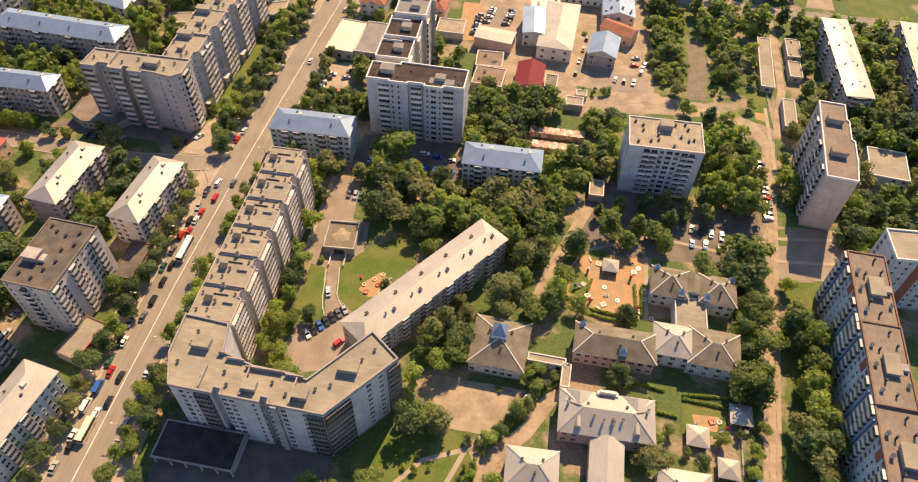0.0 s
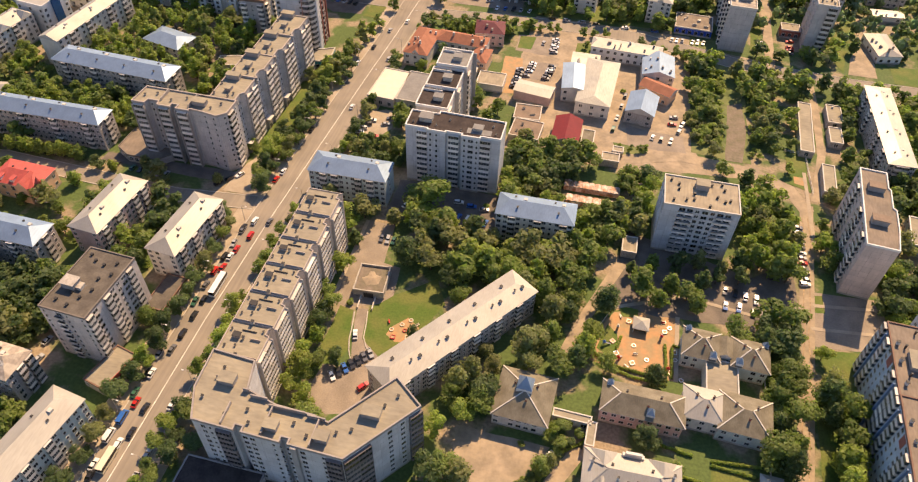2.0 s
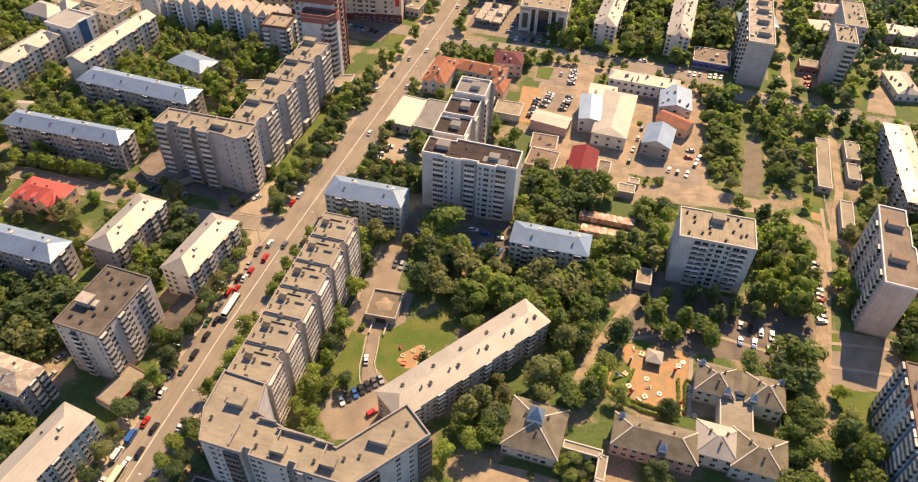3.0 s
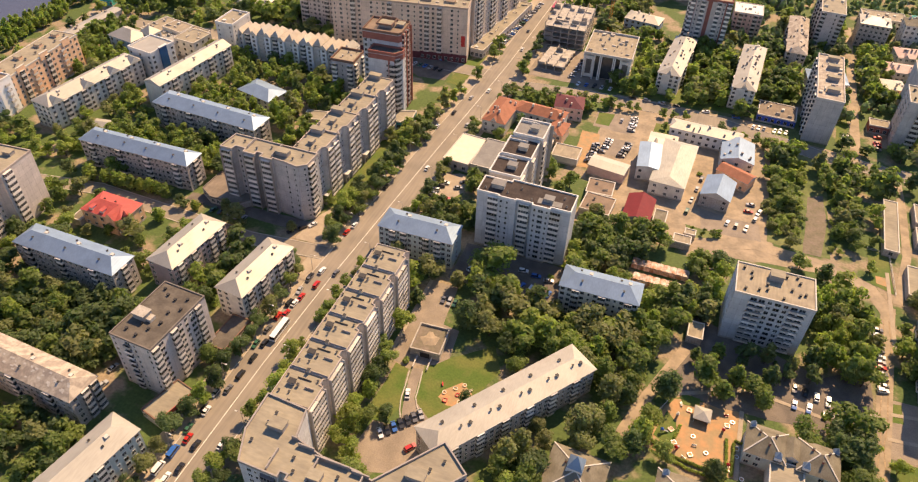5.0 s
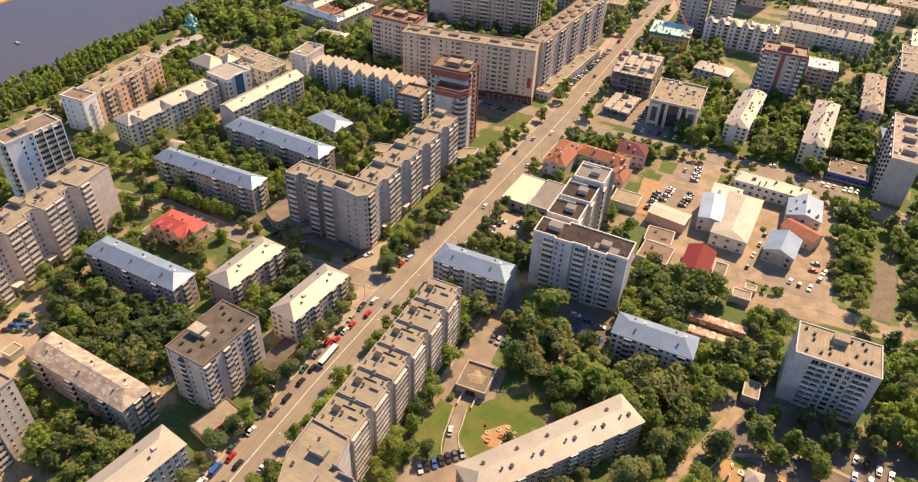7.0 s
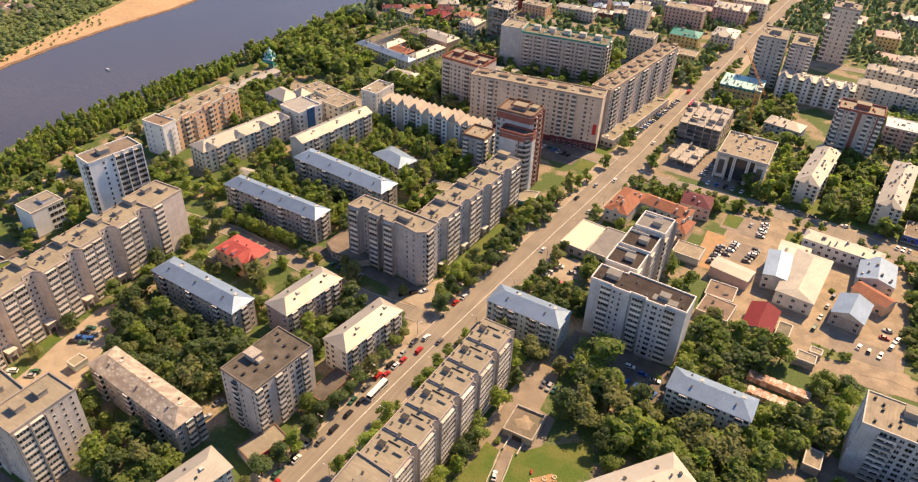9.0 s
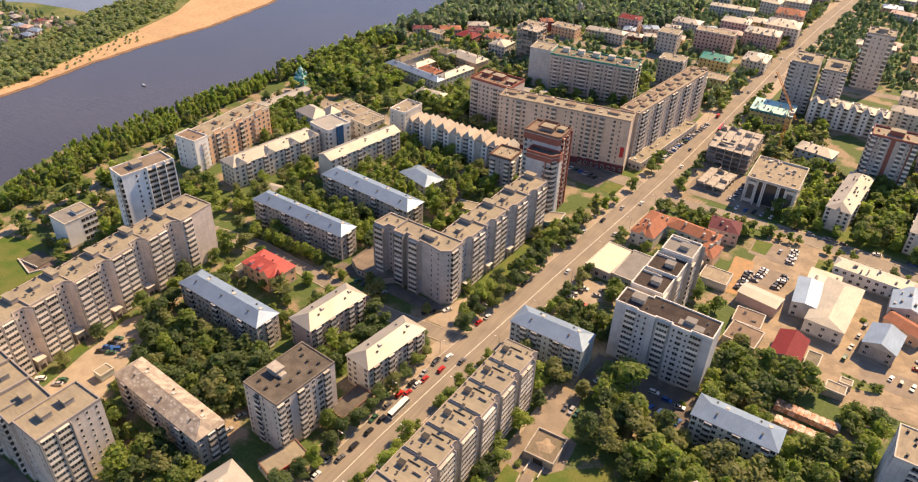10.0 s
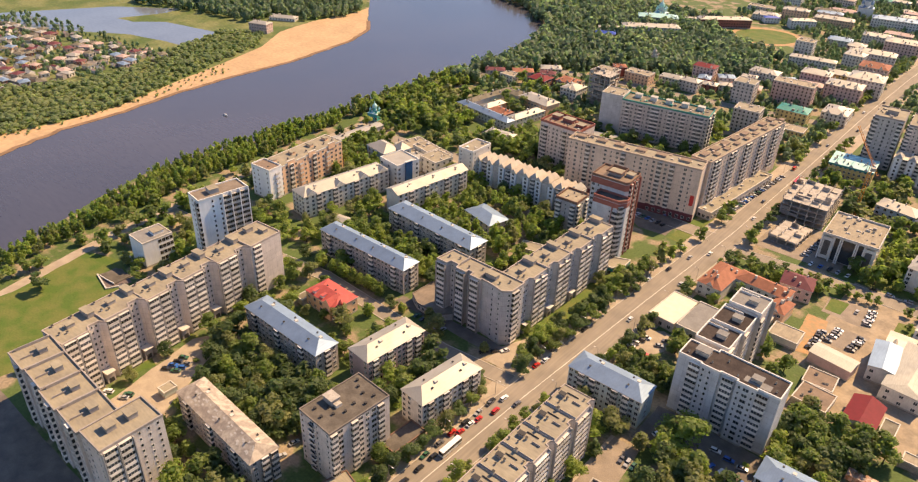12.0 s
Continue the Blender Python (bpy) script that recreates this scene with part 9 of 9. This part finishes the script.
grove([(-268, 190), (-258, 204), (-272, 220), (-284, 206), (-282, 196)], 5.2, (6, 10), ANY, mats=(LEAF, LEAF_L), seed=37)
grove([(-208, 220), (-196, 246), (-176, 244), (-200, 262), (-212, 236)], 5.8, (8, 12), ANY, mats=(LEAF, LEAF_D), seed=38)
grove([(-280, 240), (-214, 240), (-206, 258), (-270, 258)], 6.0, (8, 12), ANY, mats=(LEAF, LEAF_L), seed=39, wide=0.85)
grove([(-302, 214), (-280, 232), (-280, 262), (-300, 246)], 5.6, (7, 11), ANY, mats=(LEAF, LEAF_L), seed=40)
grove([(-268, 284), (-200, 282), (-180, 300), (-190, 332), (-256, 340), (-264, 300)], 6.2, (7.5, 12), ("tall", "round"), mats=(LEAF_L, LEAF), seed=41, wide=0.8)
grove([(-176, 244), (-166, 250), (-166, 300), (-196, 300), (-196, 262)], 6.2, (7.5, 11), ("tall", "round"), mats=(LEAF, LEAF_L), seed=42, wide=0.8)
grove([(-340, 232), (-322, 236), (-324, 214), (-338, 210)], 5.4, (7, 11), ANY, mats=(LEAF_L, LEAF), seed=43)
grove([(-304, 286), (-286, 282), (-284, 260), (-298, 262)], 5.6, (6, 9), ANY, mats=(LEAF, LEAF_L), seed=44)
grove([(-340, 180), (-322, 182), (-320, 160), (-334, 158)], 5.4, (6, 10), ANY, mats=(LEAF, LEAF_L), seed=45)
avenue((-378, 70), (-372, 110), 6, (6, 9), seed=46)
grove([(-396, 96), (-384, 96), (-398, 200), (-412, 360), (-424, 380), (-432, 300), (-432, 216), (-408, 150)], 3.5, (5.5, 9), ("tall", "tall", "round"), mats=(LEAF_L, LEAF_L, LEAF), seed=47, wide=0.68)
grove([(-300, 400), (-262, 400), (-260, 440), (-296, 440)], 6, (8, 12), ANY, mats=(LEAF_L, LEAF), seed=48)
grove([(-392, 396), (-340, 396), (-336, 432), (-392, 440)], 6, (9, 13), ANY, mats=(LEAF_L, LEAF), seed=49)
grove([(-380, 310), (-350, 312), (-352, 356), (-384, 360)], 6, (7, 10), ANY, mats=(LEAF,), seed=50)
grove([(-216, 466), (-168, 474), (-160, 440), (-170, 424), (-212, 430)], 6.5, (8, 12), ANY, mats=(LEAF, LEAF_D), seed=51)
tree(-352, 101, 9, "round", LEAF_D)
avenue((-44, 381.5), (-20, 384.5), 4.6, (4.5, 6), seed=60, jitter=0.4)
avenue((-10, 384), (2, 385), 4.6, (4.5, 6), seed=61, jitter=0.4)
avenue((24, 379), (60, 372), 6, (5, 8), seed=62)
avenue((-12, 372), (-3, 372), 3, (4, 6), seed=63)
grove([(15, 289), (30, 288), (33, 282), (20, 279)], 3.2, (1.8, 3.6), ("round",), mats=(LEAF_L, LEAF), seed=65, bare=True)
grove([(-346, 300), (-328, 304), (-328, 322), (-350, 345), (-356, 320)], 5.2, (7, 10), ("tall", "round"), mats=(LEAF, LEAF_L), seed=66, wide=0.75)
grove([(-374, 305), (-366, 312), (-362, 380), (-374, 384), (-376, 340)], 5.2, (5, 7), ("tall", "round"), mats=(LEAF, LEAF_L), seed=67, wide=0.75)
avenue((12.6, 181), (7.5, 160), 6, (1.5, 2.5), ("bush",), (LEAF_L,), 0.8, 0.2, 68)
grove([(-10, 100), (2, 112), (10, 118), (12, 114), (4, 102), (-6, 92)], 2.6, (1.6, 3.4), ("round",), mats=(LEAF_L, LEAF), seed=69)
grove([(-34, 96), (-22, 102), (-12, 96), (-18, 88), (-34, 86)], 4.0, (1.2, 2.6), ("round",), mats=(LEAF_L,), seed=70, bare=True)
grove([(-424, 372), (-414, 372), (-400, 420), (-398, 500), (-424, 500)], 5.0, (7, 12), ANY, mats=(LEAF, LEAF_L), seed=71, wide=0.85)
grove([(-12, 88), (-4, 100), (6, 112), (10, 118), (14, 116), (8, 104), (0, 92), (-6, 84)], 3.0, (2.2, 5.0), ("round",), mats=(LEAF_L, LEAF), seed=72, bare=True)
# scattered shrubs
grove([(-60, 60), (30, 60), (96, 60), (96, 100), (40, 84), (-40, 70)], 6, (4, 8), ANY, mats=(LEAF, LEAF_L), seed=52)
grove([(40, 124), (86, 124), (86, 104), (44, 104)], 6, (3, 6), ("round",), mats=(LEAF, LEAF_L), seed=53)
for k in range(90):
    x, y = trng.uniform(-280, 110), trng.uniform(70, 380)
    if clear(x, y, 2.0):
        tree(x, y, trng.uniform(1.2, 2.4), "bush", trng.choice((LEAF, LEAF_L)), 1.6)

# stray trees that fill the courtyards between the houses
for k in range(9000):
    x, y = trng.uniform(-400, 215), trng.uniform(70, 560)
    if noise.noise((x * 0.022, y * 0.022, 4.0)) < -0.1 + (0.5 if -60 < x < 60 and 262 < y < 372 else 0) + (0.16 if y < 200 and x > -100 else 0):
        continue
    h = trng.uniform(5.5, 11)
    if any(inside((x, y), p) for p in OPEN) or not clear(x, y, h * 0.36) or any((x - a) ** 2 + (y - b) ** 2 < 49 for a, b, _ in PLANTED):
        continue
    tree(x, y, h, trng.choice(ANY), trng.choice(MIX), 1.1)
stand()

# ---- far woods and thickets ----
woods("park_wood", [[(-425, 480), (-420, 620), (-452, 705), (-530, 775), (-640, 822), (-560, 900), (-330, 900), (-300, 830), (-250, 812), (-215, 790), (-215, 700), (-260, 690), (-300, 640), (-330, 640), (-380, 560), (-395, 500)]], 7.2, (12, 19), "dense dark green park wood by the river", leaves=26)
woods("bank_thicket", [[(-560, 60), (-566, 172), (-562, 256), (-590, 330), (-612, 400), (-626, 444), (-660, 470), (-690, 440), (-672, 384), (-650, 330), (-640, 255), (-690, 200), (-760, 100), (-700, 40)]], 4.8, (3, 6.5), "green willow thicket on the river meadow", THICKET, 4, 14, True)
woods("far_wood", [[(-690, 520), (-655, 540), (-650, 600), (-700, 655), (-1000, 980), (-1150, 900), (-850, 560)], [(-870, 440), (-760, 470), (-700, 480), (-700, 520), (-830, 560), (-960, 560)]], 8.4, (11, 17), "far green wood across the river", HAZY_WOODS, 5, 26)
woods("town_green", [[(-300, 700), (150, 640), (260, 700), (260, 1350), (-330, 1350), (-330, 960), (-205, 900), (-215, 790)], [(-390, 500), (-400, 575), (-330, 645), (-240, 725), (-160, 705), (-115, 690), (-117, 530), (-150, 525), (-170, 560), (-260, 530), (-300, 500)], [(80, 410), (280, 420), (300, 640), (20, 640), (10, 520)]], 7.6, (6, 12), "tree greenery between far town houses", HAZY_WOODS, 6, 11)
woods("village_trees", [[(-880, 200), (-640, 262), (-655, 360), (-900, 330)]], 8.0, (5, 9), "garden trees between village houses", HAZY_WOODS, 12, 12)
woods("horizon_wood", [[(-2600, 1500), (-900, 1100), (-300, 1400), (900, 1400), (900, 1900), (-2600, 2300)]], 75, (14, 24), "distant wooded land", HAZY_WOODS, 7, 18)
woods("beach_scrub", [[(-552, 150), (-566, 172), (-563, 256), (-584, 320), (-600, 380), (-575, 370), (-560, 300), (-556, 230), (-556, 190)], [(-544, 60), (-545, 150), (-556, 150), (-556, 60)]], 6.5, (1.2, 2.8), "low willow scrub on the sandy beach", THICKET, 9, 12, True)
